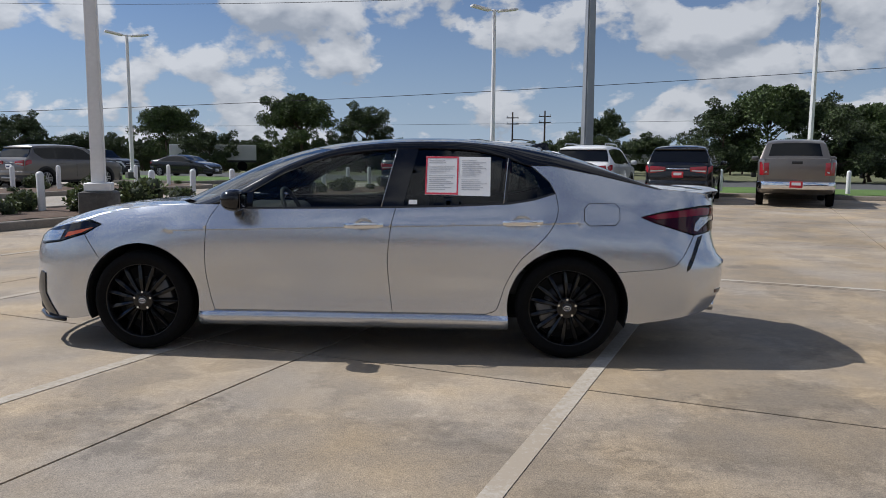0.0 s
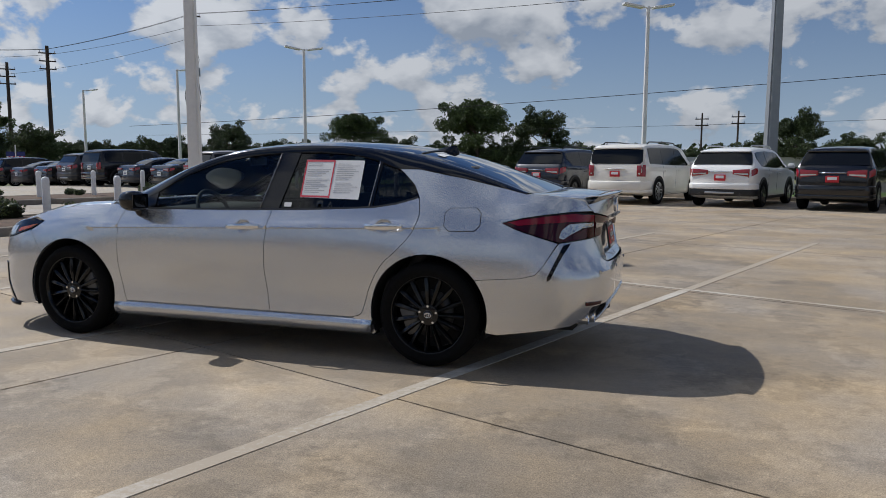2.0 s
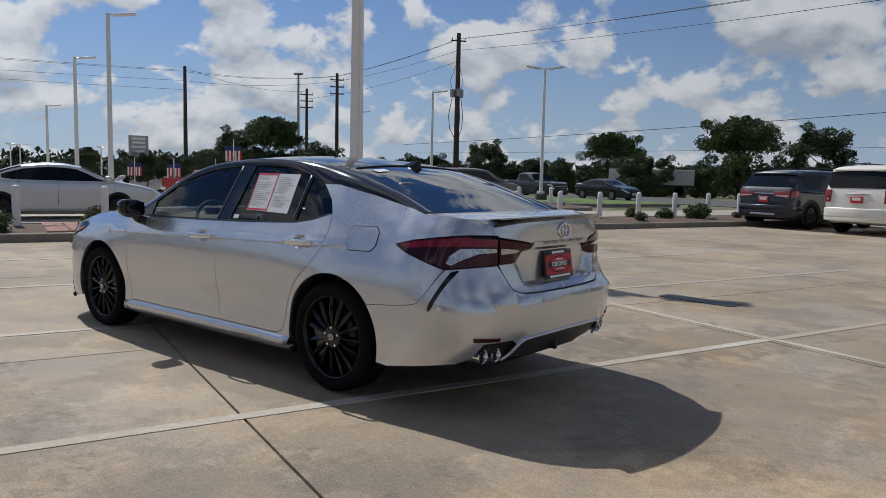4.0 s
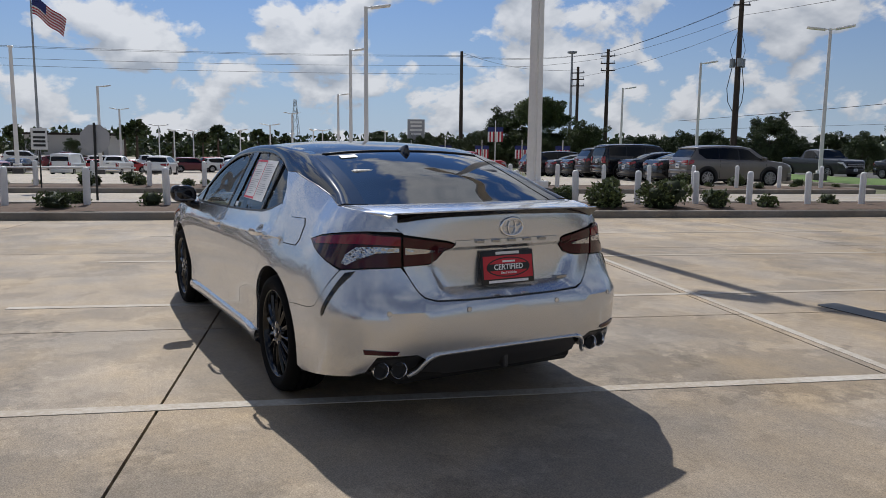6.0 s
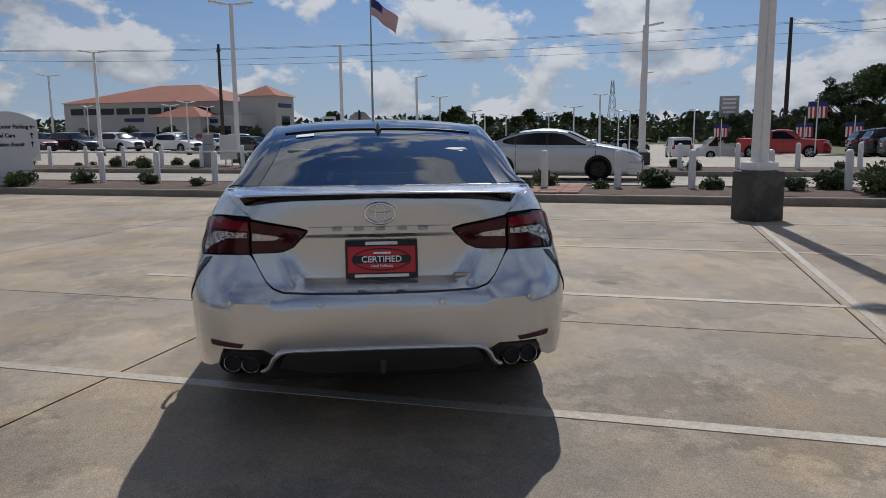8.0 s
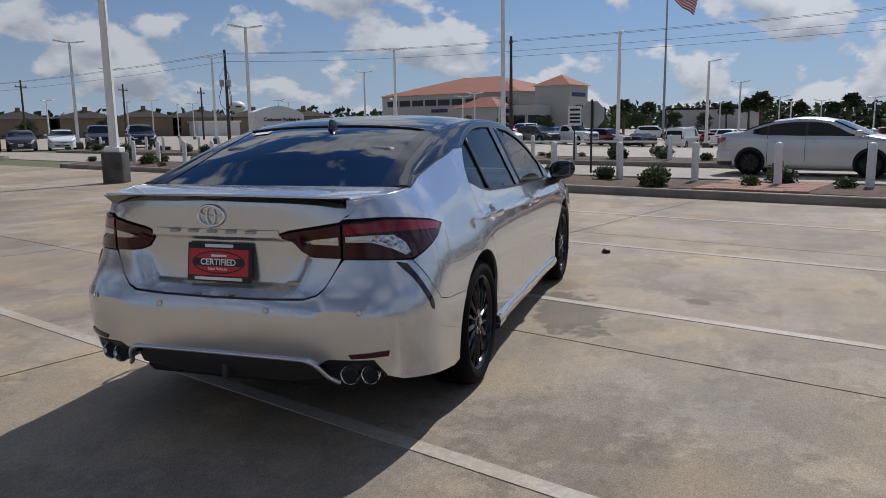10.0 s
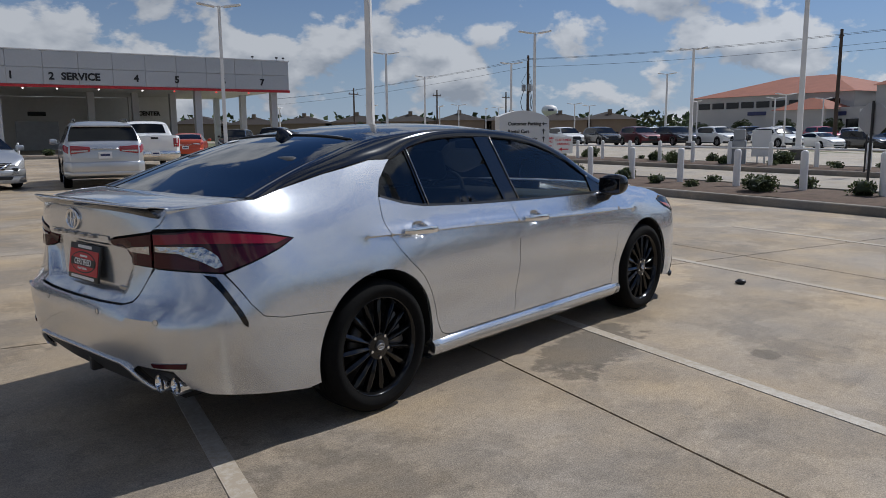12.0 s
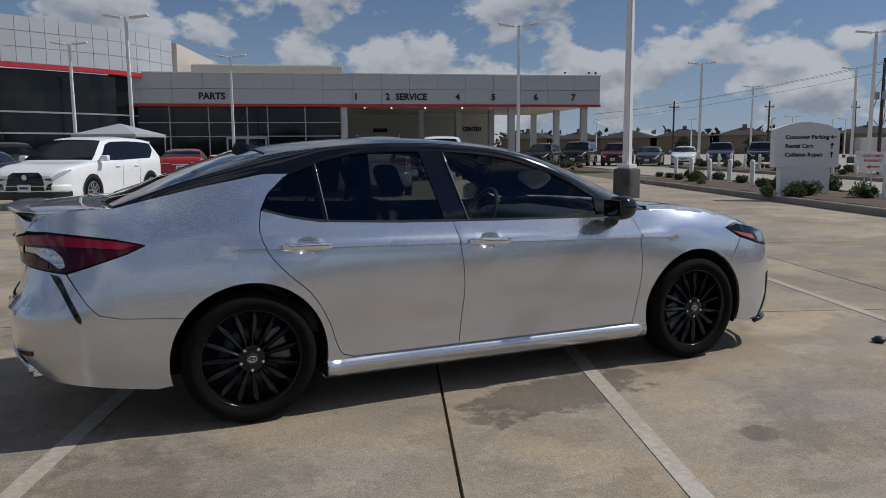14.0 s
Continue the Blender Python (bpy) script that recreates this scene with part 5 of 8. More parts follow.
    box(bm, -.05, .05, -.09, .09, .0, .062, .012, 2, Matrix.Rotation(radians(20), 4, "Z") @ Matrix.Translation((.14 * side, 0, 0)))
    part("brake_caliper", bm, M["caliper"], hub, smooth=40)
    bm = bmesh.new()
    revolve(bm, [(.0, -.02), (.23, -.03), (.23, -.09)], 24)
    bmesh.ops.remove_doubles(bm, verts=bm.verts, dist=.0003)
    part("wheel_back", bm, M["shell"], hub)


for cx in (-AX, AX):
    for sg in (-1, 1):
        wheel(cx, sg, sedan)

# underbody and cabin
bm = bmesh.new()
box(bm, -1.78, -1.03, -.55, .55, .17, .6, .03, 1)
box(bm, -1.02, 1.02, -.80, .80, .17, .33, .03, 1)
box(bm, 1.02, 2.30, -.55, .55, .20, .62, .03, 1)
box(bm, -2.25, -1.8, -.70, .70, .20, .6, .04, 1)
box(bm, 1.83, 2.3, -.72, .72, .27, .75, .04, 1)
part("underbody", bm, M["shell"], sedan, smooth=40)


def seat(x, y, z, w, lean, parent, head=True):
    m = Matrix.Translation((x, y, z))
    bm = bmesh.new()
    box(bm, -.26, .24, -w, w, 0, .16, .05, 3)
    st = part("seat", bm, M["seat_leather"], parent, smooth=50, m=m)
    bm = bmesh.new()
    box(bm, -.06, .06, -w * .95, w * .95, 0, .62, .05, 3, Matrix.Translation((.24, 0, .10)) @ Matrix.Rotation(radians(lean), 4, "Y"))
    part("backrest", bm, M["seat_leather"], st, smooth=50)
    if head:
        bm = bmesh.new()
        box(bm, -.045, .045, -.13, .13, 0, .19, .04, 3, Matrix.Translation((.24 + .72 * math.sin(radians(lean)), 0, .10 + .69 * math.cos(radians(lean)))) @ Matrix.Rotation(radians(lean), 4, "Y"))
        part("headrest", bm, M["seat_leather"], st, smooth=50)


for y in (-.37, .37):
    seat(-.05, y, .36, .25, 22, sedan)
    seat(.95, y, .38, .33, 27, sedan)
bm = bmesh.new()
box(bm, -1.15, -.62, -.74, .74, .55, .93, .08, 3)
dash = part("dashboard", bm, M["cabin"], sedan, smooth=50)
bm = bmesh.new()
tube(bm, [(0, .185 * math.cos(t), .185 * math.sin(t)) for t in [math.tau * k / 36 for k in range(36)]], .016, 8, True)
tube(bm, [(0, -.185, 0), (.02, 0, -.02), (0, .185, 0)], .02, 6)
part("steering_wheel", bm, M["cabin"], sedan, smooth=60, m=Matrix.Translation((-.50, -.37, .90)) @ Matrix.Rotation(radians(-24), 4, "Y"))
bm = bmesh.new()
box(bm, 1.35, 2.0, -.58, .58, 1.03, 1.065, .01, 1)
box(bm, 1.30, 1.36, -.60, .60, .5, 1.05, .02, 1)
part("parcel_shelf", bm, M["cabin"], sedan, smooth=40)
bm = bmesh.new()
box(bm, -.36, -.33, -.11, .11, 1.265, 1.33, .012, 2)
part("inside_mirror", bm, M["satin_black"], sedan, smooth=40)


# papers stuck inside the rear door glass
def on_glass(x, z, off):
    return body_off(x, z, -.012 + off)


buy = panel("window_sticker", [(.478, 1.063), (.905, 1.055), (.905, 1.308), (.478, 1.313)], M["paper"], sedan, -1, off=-.009, gap=0, flange=0, step=.08, label="white printed window form with red border")
for a, b, c, d in ((.478, .488, 1.065, 1.311), (.684, .694, 1.062, 1.309), (.488, .684, 1.299, 1.311), (.488, .684, 1.064, 1.076)):
    panel("sticker_border", [(a, c), (b, c), (b, d), (a, d)], M["paper_red"], buy, -1, off=-.0075, gap=0, flange=0, step=.06)
rnd = random.Random(4)
for col, (x0, x1) in enumerate(((.50, .675), (.715, .885))):
    z = 1.282
    while z > 1.09:
        w = rnd.uniform(.55, 1.0) if rnd.random() > .12 else .0
        if w:
            panel("print_bar", [(x0, z), (x0 + (x1 - x0) * w, z), (x0 + (x1 - x0) * w, z + .004), (x0, z + .004)], M["paper_print"], buy, -1, off=-.0075, gap=0, flange=0, step=.2)
        z -= .0125
panel("small_label", [(.375, .998), (.43, .998), (.43, 1.026), (.375, 1.026)], M["paper"], sedan, -1, off=-.002, gap=0, flange=0, step=.1, label="small white label on the door pillar")


bm = bmesh.new()
g = [[bm.verts.new(canopy(7.62 + .25 * i, -.78 + .17 * j) + Vector((0, 0, .003))) for j in range(2)] for i in range(2)]
bm.faces.new((g[0][0], g[1][0], g[1][1], g[0][1]))
part("small_label", bm, M["paper"], sedan, "small white label on the rear window")

# the tail stands a touch higher than the flank lines give
for ob in sedan.children_recursive:
    if ob.type == "MESH" and not ob.name.startswith(("tyre", "rim", "spoke", "hub", "centre", "cap", "wheel", "brake")):
        turn = ob.matrix_basis if ob.parent == sedan else ob.parent.matrix_basis @ ob.matrix_basis
        back = turn.inverted()
        for v in ob.data.vertices:
            p = turn @ v.co
            p.z += .024 * step01(1.45, 2.4, p.x)
            v.co = back @ p

# ---- parked vehicles ----
def paint(name, color, metal=0.4, rough=0.32):
    return material(name, color, rough, metal=metal, vary=0.04, fine=300, coat=0.6)


P = {
    "white": paint("white_paint", (0.86, 0.86, 0.84), 0.0), "cream": paint("pearl_white_paint", (0.84, 0.81, 0.73), 0.0),
    "black": paint("black_paint", (0.006, 0.006, 0.007), 0.0, 0.2), "navy": paint("dark_blue_paint", (0.010, 0.014, 0.026), 0.1, 0.25),
    "grey": paint("dark_grey_paint", (0.045, 0.046, 0.05), 0.4), "silver2": paint("bright_silver_paint", (0.55, 0.56, 0.57), 0.7),
    "taupe": paint("stone_grey_paint", (0.17, 0.155, 0.14), 0.5), "red": paint("red_paint", (0.42, 0.02, 0.02), 0.2),
    "maroon": paint("maroon_paint", (0.13, 0.012, 0.02), 0.3), "orange": paint("orange_paint", (0.55, 0.07, 0.02), 0.2),
    "blue": paint("bright_blue_paint", (0.05, 0.18, 0.42), 0.3), "lime": paint("lime_paint", (0.42, 0.48, 0.04), 0.1)}
M["auto_glass"] = material("dark_auto_glass", (0.008, 0.009, 0.010), 0.05, vary=0.05, spec=0.28)
M["lamp_red"] = material("red_lamp", (0.30, 0.012, 0.018), 0.18, vary=0.2, fine=40, coat=1)
M["lamp_clear"] = material("clear_lamp", (0.7, 0.7, 0.7), 0.15, metal=0.5, vary=0.4, fine=40, coat=1)
M["alloy"] = material("silver_alloy", (0.46, 0.46, 0.47), 0.3, metal=0.8, vary=0.1)

# half-section heights along the car, as shares of length from the tail (0) to the nose (1)
KINDS = {
    "suv": dict(L=4.95, W=1.96, H=1.76, clear=.24, tail=.40, wheel=.375, base=.585, roof=[(0, .50), (.006, .60), (.02, .665), (.085, .925), (.10, .965), (.18, .985), (.35, 1.0), (.52, .985), (.60, .945), (.735, .665), (.765, .640), (.88, .605), (.955, .555), (.985, .515), (1, .46)], belt=.64, dlo=(.10, .285, .47, .70), kick=.06, tw=.74),
    "big_suv": dict(L=5.25, W=2.04, H=1.89, clear=.27, tail=.42, wheel=.405, base=.565, roof=[(0, .50), (.005, .61), (.035, .925), (.045, .965), (.10, .985), (.35, 1.0), (.55, .985), (.62, .95), (.72, .665), (.745, .645), (.91, .625), (.975, .585), (1, .47)], belt=.625, dlo=(.065, .25, .455, .68), kick=.0, tw=.81),
    "sedan_car": dict(L=4.72, W=1.81, H=1.45, clear=.18, tail=.30, wheel=.325, base=.575, roof=[(0, .50), (.006, .62), (.02, .735), (.045, .755), (.13, .775), (.22, .89), (.30, .965), (.41, 1.0), (.50, .99), (.58, .945), (.735, .71), (.765, .690), (.88, .625), (.955, .555), (.985, .50), (1, .45)], belt=.68, dlo=(.19, .265, .455, .72), kick=.035, tw=.73),
    "pickup": dict(L=5.9, W=2.03, H=1.95, clear=.32, tail=.52, wheel=.415, base=.62, roof=[(0, .50), (.003, .68), (.006, .70), (.325, .70), (.335, .71), (.37, .95), (.385, .975), (.44, 1.0), (.54, .99), (.60, .96), (.685, .70), (.715, .680), (.93, .65), (.98, .60), (1, .46)], belt=.665, dlo=(.385, .40, .51, .655), kick=.0, tw=.79),
    "van": dict(L=5.6, W=2.0, H=2.1, clear=.24, tail=.36, wheel=.36, base=.6, roof=[(0, .50), (.005, .60), (.015, .95), (.03, .985), (.4, 1.0), (.74, .99), (.79, .96), (.885, .60), (.90, .575), (.965, .50), (.99, .45), (1, .36)], belt=.55, dlo=(.66, .675, .69, .84), kick=.0, tw=.85),
}


def vehicle(kind, color, at, heading, label, name=None, rear_axle=True, rack=False, plate=True, far=False, hub_dark=False, group="", face="", clad=None):
    """A parked vehicle with its nose along heading (degrees); at: ground place of the rear axle, or of the middle."""
    k = KINDS[kind]
    L, W, H, zb = k["L"], k["W"], k["H"], k["clear"]
    names = {"suv": ("sport_utility", "car"), "big_suv": ("large_sport_utility", "car"), "sedan_car": ("parked_sedan", "car"), "pickup": ("pickup_truck", "truck"), "van": ("cargo_van", "van")}
    nm, cat = names[kind]
    wb = L * k["base"]
    xr = -wb / 2 - .03 * L if kind != "pickup" else -wb / 2 - .02 * L
    ob = thing(name or nm, label, cat, Matrix.Translation((at[0], at[1], fall(at[0], at[1]))) @ Matrix.Rotation(radians(heading), 4, "Z") @ Matrix.Translation((-xr if rear_axle else 0, 0, 0)), group)
    col = P[color]
    rx, rz = [a[0] for a in k["roof"]], [a[1] for a in k["roof"]]
    bz = k["belt"] * H
    high = kind in ("suv", "big_suv", "pickup")
    if clad is None:
        clad = kind == "suv"

    def line(t):
        i = 0
        while i < len(rx) - 2 and t > rx[i + 1]:
            i += 1
        return rz[i] + (rz[i + 1] - rz[i]) * min(1, max(0, (t - rx[i]) / (rx[i + 1] - rx[i])))

    def top(t):
        s = .010 if .01 < t < .99 and kind != "pickup" else 0
        return H * (line(t - s) + 2 * line(t) + line(t + s)) / 4

    def belt(t):
        """The window line rises a little towards the tail."""
        return bz + H * .035 * max(0, 1 - t / .45)

    def plan(t):
        e = min(t, 1 - t) * L
        r = .62 if t > .5 else .38
        w = 1.0 if e > r else 1 - (1 - max(0, e / r)) ** 2.4 * (.30 if t > .5 else .17)
        return W / 2 * w

    def sill(t):
        f = max(0, 1 - t / .11) ** 1.5 if t < .5 else max(0, 1 - (1 - t) / .10) ** 1.5 * .35
        return zb + (k["tail"] - zb) * f

    def sec(t):
        """Half section from the middle of the top down to the sill."""
        z, w = top(t), plan(t)
        bt = belt(t)
        b = min(bt, z - .035)
        lift = max(0, min(1, (z - bt) / (H - bt)))
        g = min(1, lift * 3 + .2)
        wt = w * (1 - (1 - k["tw"]) * lift * .95) if z > bt + .03 else w * .91
        s = sill(t)
        mid = s + (b - s) * .55
        return [(0, z + .015 * lift), (wt * .5, z + .008 * lift), (wt * .84, z - .016 * g), (wt * .955, z - .042 * g), (wt, z - .085 * g), (w * .962, b), (w * .985, b - .03), (w, b - .09), (w * .994, mid), (w * .978, s + (b - s) * .30), (w * .992, s + (b - s) * .14), (w * .965, s + .03), (w * .90, s)]

    def surf(t, q, sg, up=0.0):
        s = sec(t)
        i = min(len(s) - 2, int(q))
        f = q - i
        y = s[i][0] + (s[i + 1][0] - s[i][0]) * f
        z = s[i][1] + (s[i + 1][1] - s[i][1]) * f
        dy, dz = s[i + 1][0] - s[i][0], s[i + 1][1] - s[i][1]
        n = math.hypot(dy, dz) or 1
        return Vector(((t - .5) * L, sg * (y - dz / n * up), z + dy / n * up))

    def at_z(t, z):
        s = sec(t)
        for i in range(5, len(s) - 1):
            if s[i + 1][1] <= z:
                return i + min(1, max(0, (s[i][1] - z) / max(.001, s[i][1] - s[i + 1][1])))
        return len(s) - 1.01

    def patch(name_, stations, mat, sg, up=.005, parent=ob, lab="", n=2):
        """A thin piece on the flank through stations (t, q0, q1), turned in at its rim."""
        bm = bmesh.new()
        rows = [[bm.verts.new(surf(t, q0 + (q1 - q0) * j / n, sg, up)) for j in range(n + 1)] for t, q0, q1 in stations]
        for a, b in zip(rows, rows[1:]):
            for i in range(n):
                bm.faces.new((a[i], b[i], b[i + 1], a[i + 1]))
        rim = [e for e in bm.edges if len(e.link_faces) == 1]
        r = bmesh.ops.extrude_edge_only(bm, edges=rim)
        for v in [v for v in r["geom"] if isinstance(v, bmesh.types.BMVert)]:
            v.co.y -= sg * (up + .004)
        bmesh.ops.recalc_face_normals(bm, faces=bm.faces)
        return part(name_, bm, mat, parent, lab, smooth=35)

    ts = sorted(set(rx + [.03, .05, .065, .15, .2, .25, .30, .40, .45, .5, .65, .68, .80, .84, .92, .97, .993]))
    bm = bmesh.new()
    rows = []
    for t in ts:
        x = (t - .5) * L
        s = sec(t)
        rows.append([bm.verts.new((x, -y, z)) for y, z in s[::-1]] + [bm.verts.new((x, y, z)) for y, z in s[1:]])
    for a, b in zip(rows, rows[1:]):
        for i in range(len(a) - 1):
            bm.faces.new((a[i], b[i], b[i + 1], a[i + 1]))
        bm.faces.new((a[0], a[-1], b[-1], b[0]))
    bm.faces.new(rows[0])
    bm.faces.new(rows[-1][::-1])
    if kind == "pickup":
        # open cargo bed
        for v in bm.verts:
            t = v.co.x / L + .5
            if .006 < t < .32 and abs(v.co.y) < W * .40 and v.co.z > .9:
                v.co.z = .80
    bmesh.ops.recalc_face_normals(bm, faces=bm.faces)
    part("body", bm, col, ob, smooth=28)

    # side glass: one dark band with panes on it
    p0, p1, p2, p3 = k["dlo"]
    nose_end = p3 - .012
    for sg in (-1, 1):
        def band(a, c, i0, i1, n=5):
            out = []
            for j in range(n + 1):
                t = a + (c - a) * j / n
                hi = i0 + max(0, (t - (p3 - .14)) / .13) * (i1 - i0) * .86
                lo = i1 - max(0, 1 - (t - p0) / .05) * k["kick"] * 8
                out.append((t, min(hi, i1 - .05), lo))
            return out
        patch("window_surround", band(p0, nose_end, 4.06, 4.97, 10), M["gloss_black"], sg, .004)
        for a, c in ((p0 + .008, p1 - .006), (p1 + .006, p2 - .007), (p2 + .007, nose_end - .008)):
            if c - a > .02:
                patch("side_window", band(a, c, 4.12, 4.92), M["auto_glass"], sg, .009)
        if not far:
            for td, q1 in ((p1 + .004 if kind != "pickup" else p1 + .01, .30), (p2, .97), (p3 + .02, .97)):
                e = 12.0 - .6 if q1 > .5 else 10.0
                patch("door_seam", [(td - .0012, 5.05, e), (td + .0012, 5.05, e)], M["shell"], sg, .002, n=6)
            for tx in (p1 + .025, p2 + .03):
                q = at_z(tx, bz - .14)
                bm = bmesh.new()
                c = surf(tx, q, sg, .012)
                box(bm, c.x, c.x + .20, c.y - .016, c.y + .016, c.z - .016, c.z + .016, .01, 2)
                part("door_handle", bm, M["chrome"] if face == "chrome" else col, ob, smooth=40)
        if clad:
            patch("sill_cladding", [(t, 10.4, 12) for t in (.13, .3, .5, .7, .86)], M["satin_black"], sg, .012)

    def screen(name_, t0, t1, wide, mat, up, sgn, n=6, par=ob):
        bm = bmesh.new()
        rows = []
        for j in range(n + 1):
            t = t0 + (t1 - t0) * j / n
            s = sec(t)
            row = []
            for q in (-1, -.8, -.4, 0, .4, .8, 1):
                y = (s[3][0] + .005) * wide * abs(q)
                a = s[0][1] + (s[2][1] - s[0][1]) * abs(q) ** 2
                row.append(bm.verts.new(((t - .5) * L + sgn * up, math.copysign(y, q), a + up * .5)))
            rows.append(row)
        for a, b in zip(rows, rows[1:]):
            for i in range(len(a) - 1):
                bm.faces.new((a[i], b[i], b[i + 1], a[i + 1]))
        r = bmesh.ops.extrude_edge_only(bm, edges=[e for e in bm.edges if len(e.link_faces) == 1])
        for v in [v for v in r["geom"] if isinstance(v, bmesh.types.BMVert)]:
            v.co.x -= sgn * .03
            v.co.z -= .012
        bmesh.ops.recalc_face_normals(bm, faces=bm.faces)
        return part(name_, bm, mat, par, smooth=50)

    steep = [(rx[i], rx[i + 1]) for i in range(len(rx) - 1) if abs(rz[i + 1] - rz[i]) > .10 and rx[i + 1] > .03]
    fr_ = [s for s in steep if s[0] > .5 and s[1] < .95][0]
    bk = [s for s in steep if s[1] < .5]
    bk = (bk[0][0], .29) if kind == "sedan_car" else bk[0] if bk else (.005, .015)
    screen("windscreen", fr_[0] - .002, fr_[1] + .004, .98, M["auto_glass"], .012, 1)
    screen("rear_window", bk[0] + (bk[1] - bk[0]) * (.16 if kind != "sedan_car" else .06), bk[1] - (bk[1] - bk[0]) * .05, 1.0 if kind == "big_suv" else .97 if kind != "pickup" else .80, M["auto_glass"], .012, -1, 5)
    if high and kind != "pickup":
        bm = bmesh.new()
        t = bk[1] + .004
        z = top(t)
        box(bm, (t - .5) * L - .10, (t - .5) * L + .16, -sec(t)[3][0] * .97, sec(t)[3][0] * .97, z - .045, z + .006, .018, 2)
        part("roof_spoiler", bm, col, ob, smooth=40)

    rw = k["wheel"]
    for wx in (xr, xr + wb):
        for sg in (-1, 1):
            # no arch is cut: a flat black disc stands in for its shaded hollow
            bm = bmesh.new()
            m = Matrix.Translation((wx, sg * (W / 2 - .02), rw + .02)) @ Matrix.Rotation(radians(-90 * sg), 4, "X")
            bmesh.ops.create_circle(bm, cap_ends=True, segments=28, radius=rw * 1.15, matrix=m)
            for v in bm.verts:
                v.co.z = max(v.co.z, zb * .8)
                v.co.y = sg * (W / 2 + .004)
            part("wheel_arch", bm, M["shell"], ob)
            if clad:
                bm = bmesh.new()
                pts = [(wx + rw * 1.2 * math.cos(a), sg * (W / 2 - .004), rw + .02 + rw * 1.2 * math.sin(a)) for a in (radians(-12 + 17 * j) for j in range(13))]
                tube(bm, pts, .045, 6)
                for v in bm.verts:
                    v.co.y = sg * (W / 2 - .004) + (v.co.y - sg * (W / 2 - .004)) * .45
                part("arch_cladding", bm, M["satin_black"], ob, smooth=50)
            hub = thing("wheel", "", "")
            hub.parent = ob
            hub.matrix_local = Matrix.Translation((wx, sg * (W / 2 - .085), rw)) @ Matrix.Rotation(radians(-90 * sg), 4, "X")
            bm = bmesh.new()
            rr = rw * .70
            revolve(bm, [(rr, -.09), (rw * .95, -.10), (rw, -.06), (rw, .07), (rw * .96, .098), (rr * 1.06, .104), (rr, .095)], 28)
            part("tyre", bm, M["rubber"], hub, smooth=40)
            bm = bmesh.new()
            revolve(bm, [(rr, .093), (rr * .94, .098), (rr * .90, .06)], 28)
            for j in range(5):
                a = math.tau * j / 5
                for d in (-.11, .11):
                    vs = box(bm, .03, rr * .95, -.020, .020, .062, .092, 0, 1, Matrix.Rotation(a + d * .2, 4, "Z") @ Matrix.Translation((0, d * .35, 0)))
            cyl(bm, .07, .06, (0, 0, .05), (0, 0, .10), 12)
            part("rim", bm, M["wheel_black"] if hub_dark else M["alloy"], hub, smooth=35)
            bm = bmesh.new()
            bmesh.ops.create_circle(bm, cap_ends=True, segments=24, radius=rr, matrix=Matrix.Translation((0, 0, .045)))
            part("wheel_back", bm, M["shell"], hub)

    def slab(name_, outline, x0, x1, mat, parent=ob, lab="", lean=0.0, bevel=.008):
        """An upright plate across the car: outline of (y, z), from x0 to x1, leaning back with height."""
        bm = bmesh.new()
        lo = [bm.verts.new((x0, y, z)) for y, z in outline]
        hi = [bm.verts.new((x1, y, z)) for y, z in outline]
        bm.faces.new(lo[::-1])
        cap_ = bm.faces.new(hi)
        for i in range(len(lo)):
            j = (i + 1) % len(lo)
            bm.faces.new((lo[i], lo[j], hi[j], hi[i]))
        if bevel:
            bmesh.ops.bevel(bm, geom=list(cap_.edges), offset=bevel, segments=2, affect="EDGES", profile=.5)
        z0 = min(z for y, z in outline)
        for v in bm.verts:
            v.co.x += lean * (v.co.z - z0)
        bmesh.ops.recalc_face_normals(bm, faces=bm.faces)
        return part(name_, bm, mat, parent, lab, smooth=35)

    def bumper(name_, end, z0, z1, out, mat, deep=.42):
        """A bar that wraps the nose (end 1) or the tail (end -1)."""
        bm = bmesh.new()
        pts = []
        for d in [deep] + [e for e in (.30, .18, .09, .035, 0) if e < deep]:
            t = d / L
            w = plan(t if end < 0 else 1 - t)
            pts.append((end * (L / 2 - d + out * (1 - d / deep) ** .5), w * (1 - .06 * (1 - d / deep) ** 6) + .012))
        ring = pts + [(x, -y) for x, y in pts[::-1]]
        prism(bm, ring, z0, z1)
        bmesh.ops.bevel(bm, geom=[e for e in bm.edges if abs(e.verts[0].co.z - e.verts[1].co.z) < .01], offset=min(.03, (z1 - z0) * .3), segments=2, affect="EDGES", profile=.5)
        bmesh.ops.recalc_face_normals(bm, faces=bm.faces)
        return part(name_, bm, mat, ob, smooth=45)

    xt, xn = -L / 2, L / 2
    tall = kind in ("big_suv", "pickup", "van")
    wt_ = plan(0)
    for sg in (-1, 1):
        # tail lamps wrap from the tail to the flank
        z1, z0 = (H * .645, H * .46) if tall else (bz + .01, bz - .23) if kind == "suv" else (bz - .02, bz - .19)
        
        inner = wt_ - (.13 if tall else .46 if kind == "suv" else .42)
        stn = [(t, at_z(t, min(z1, sec(t)[5][1] - .01)), at_z(t, z0 + (.0 if tall else .10 * (t / .05)))) for t in ((.001, .012, .022) if tall else (.001, .015, .03, .05))]
        tl = patch("tail_lamp", stn, M["lamp_red"], sg, .012, lab="red tail lamp")
        ol = [(sg * (wt_ + .004), z0), (sg * (wt_ + .004), z1 - .015), (sg * inner, z1 - (.015 if tall else .045)), (sg * inner, z0 + (0 if tall else .07))]
        slab("lamp_face", ol, xt + .03, xt - .016, M["lamp_red"], tl, lean=.0)
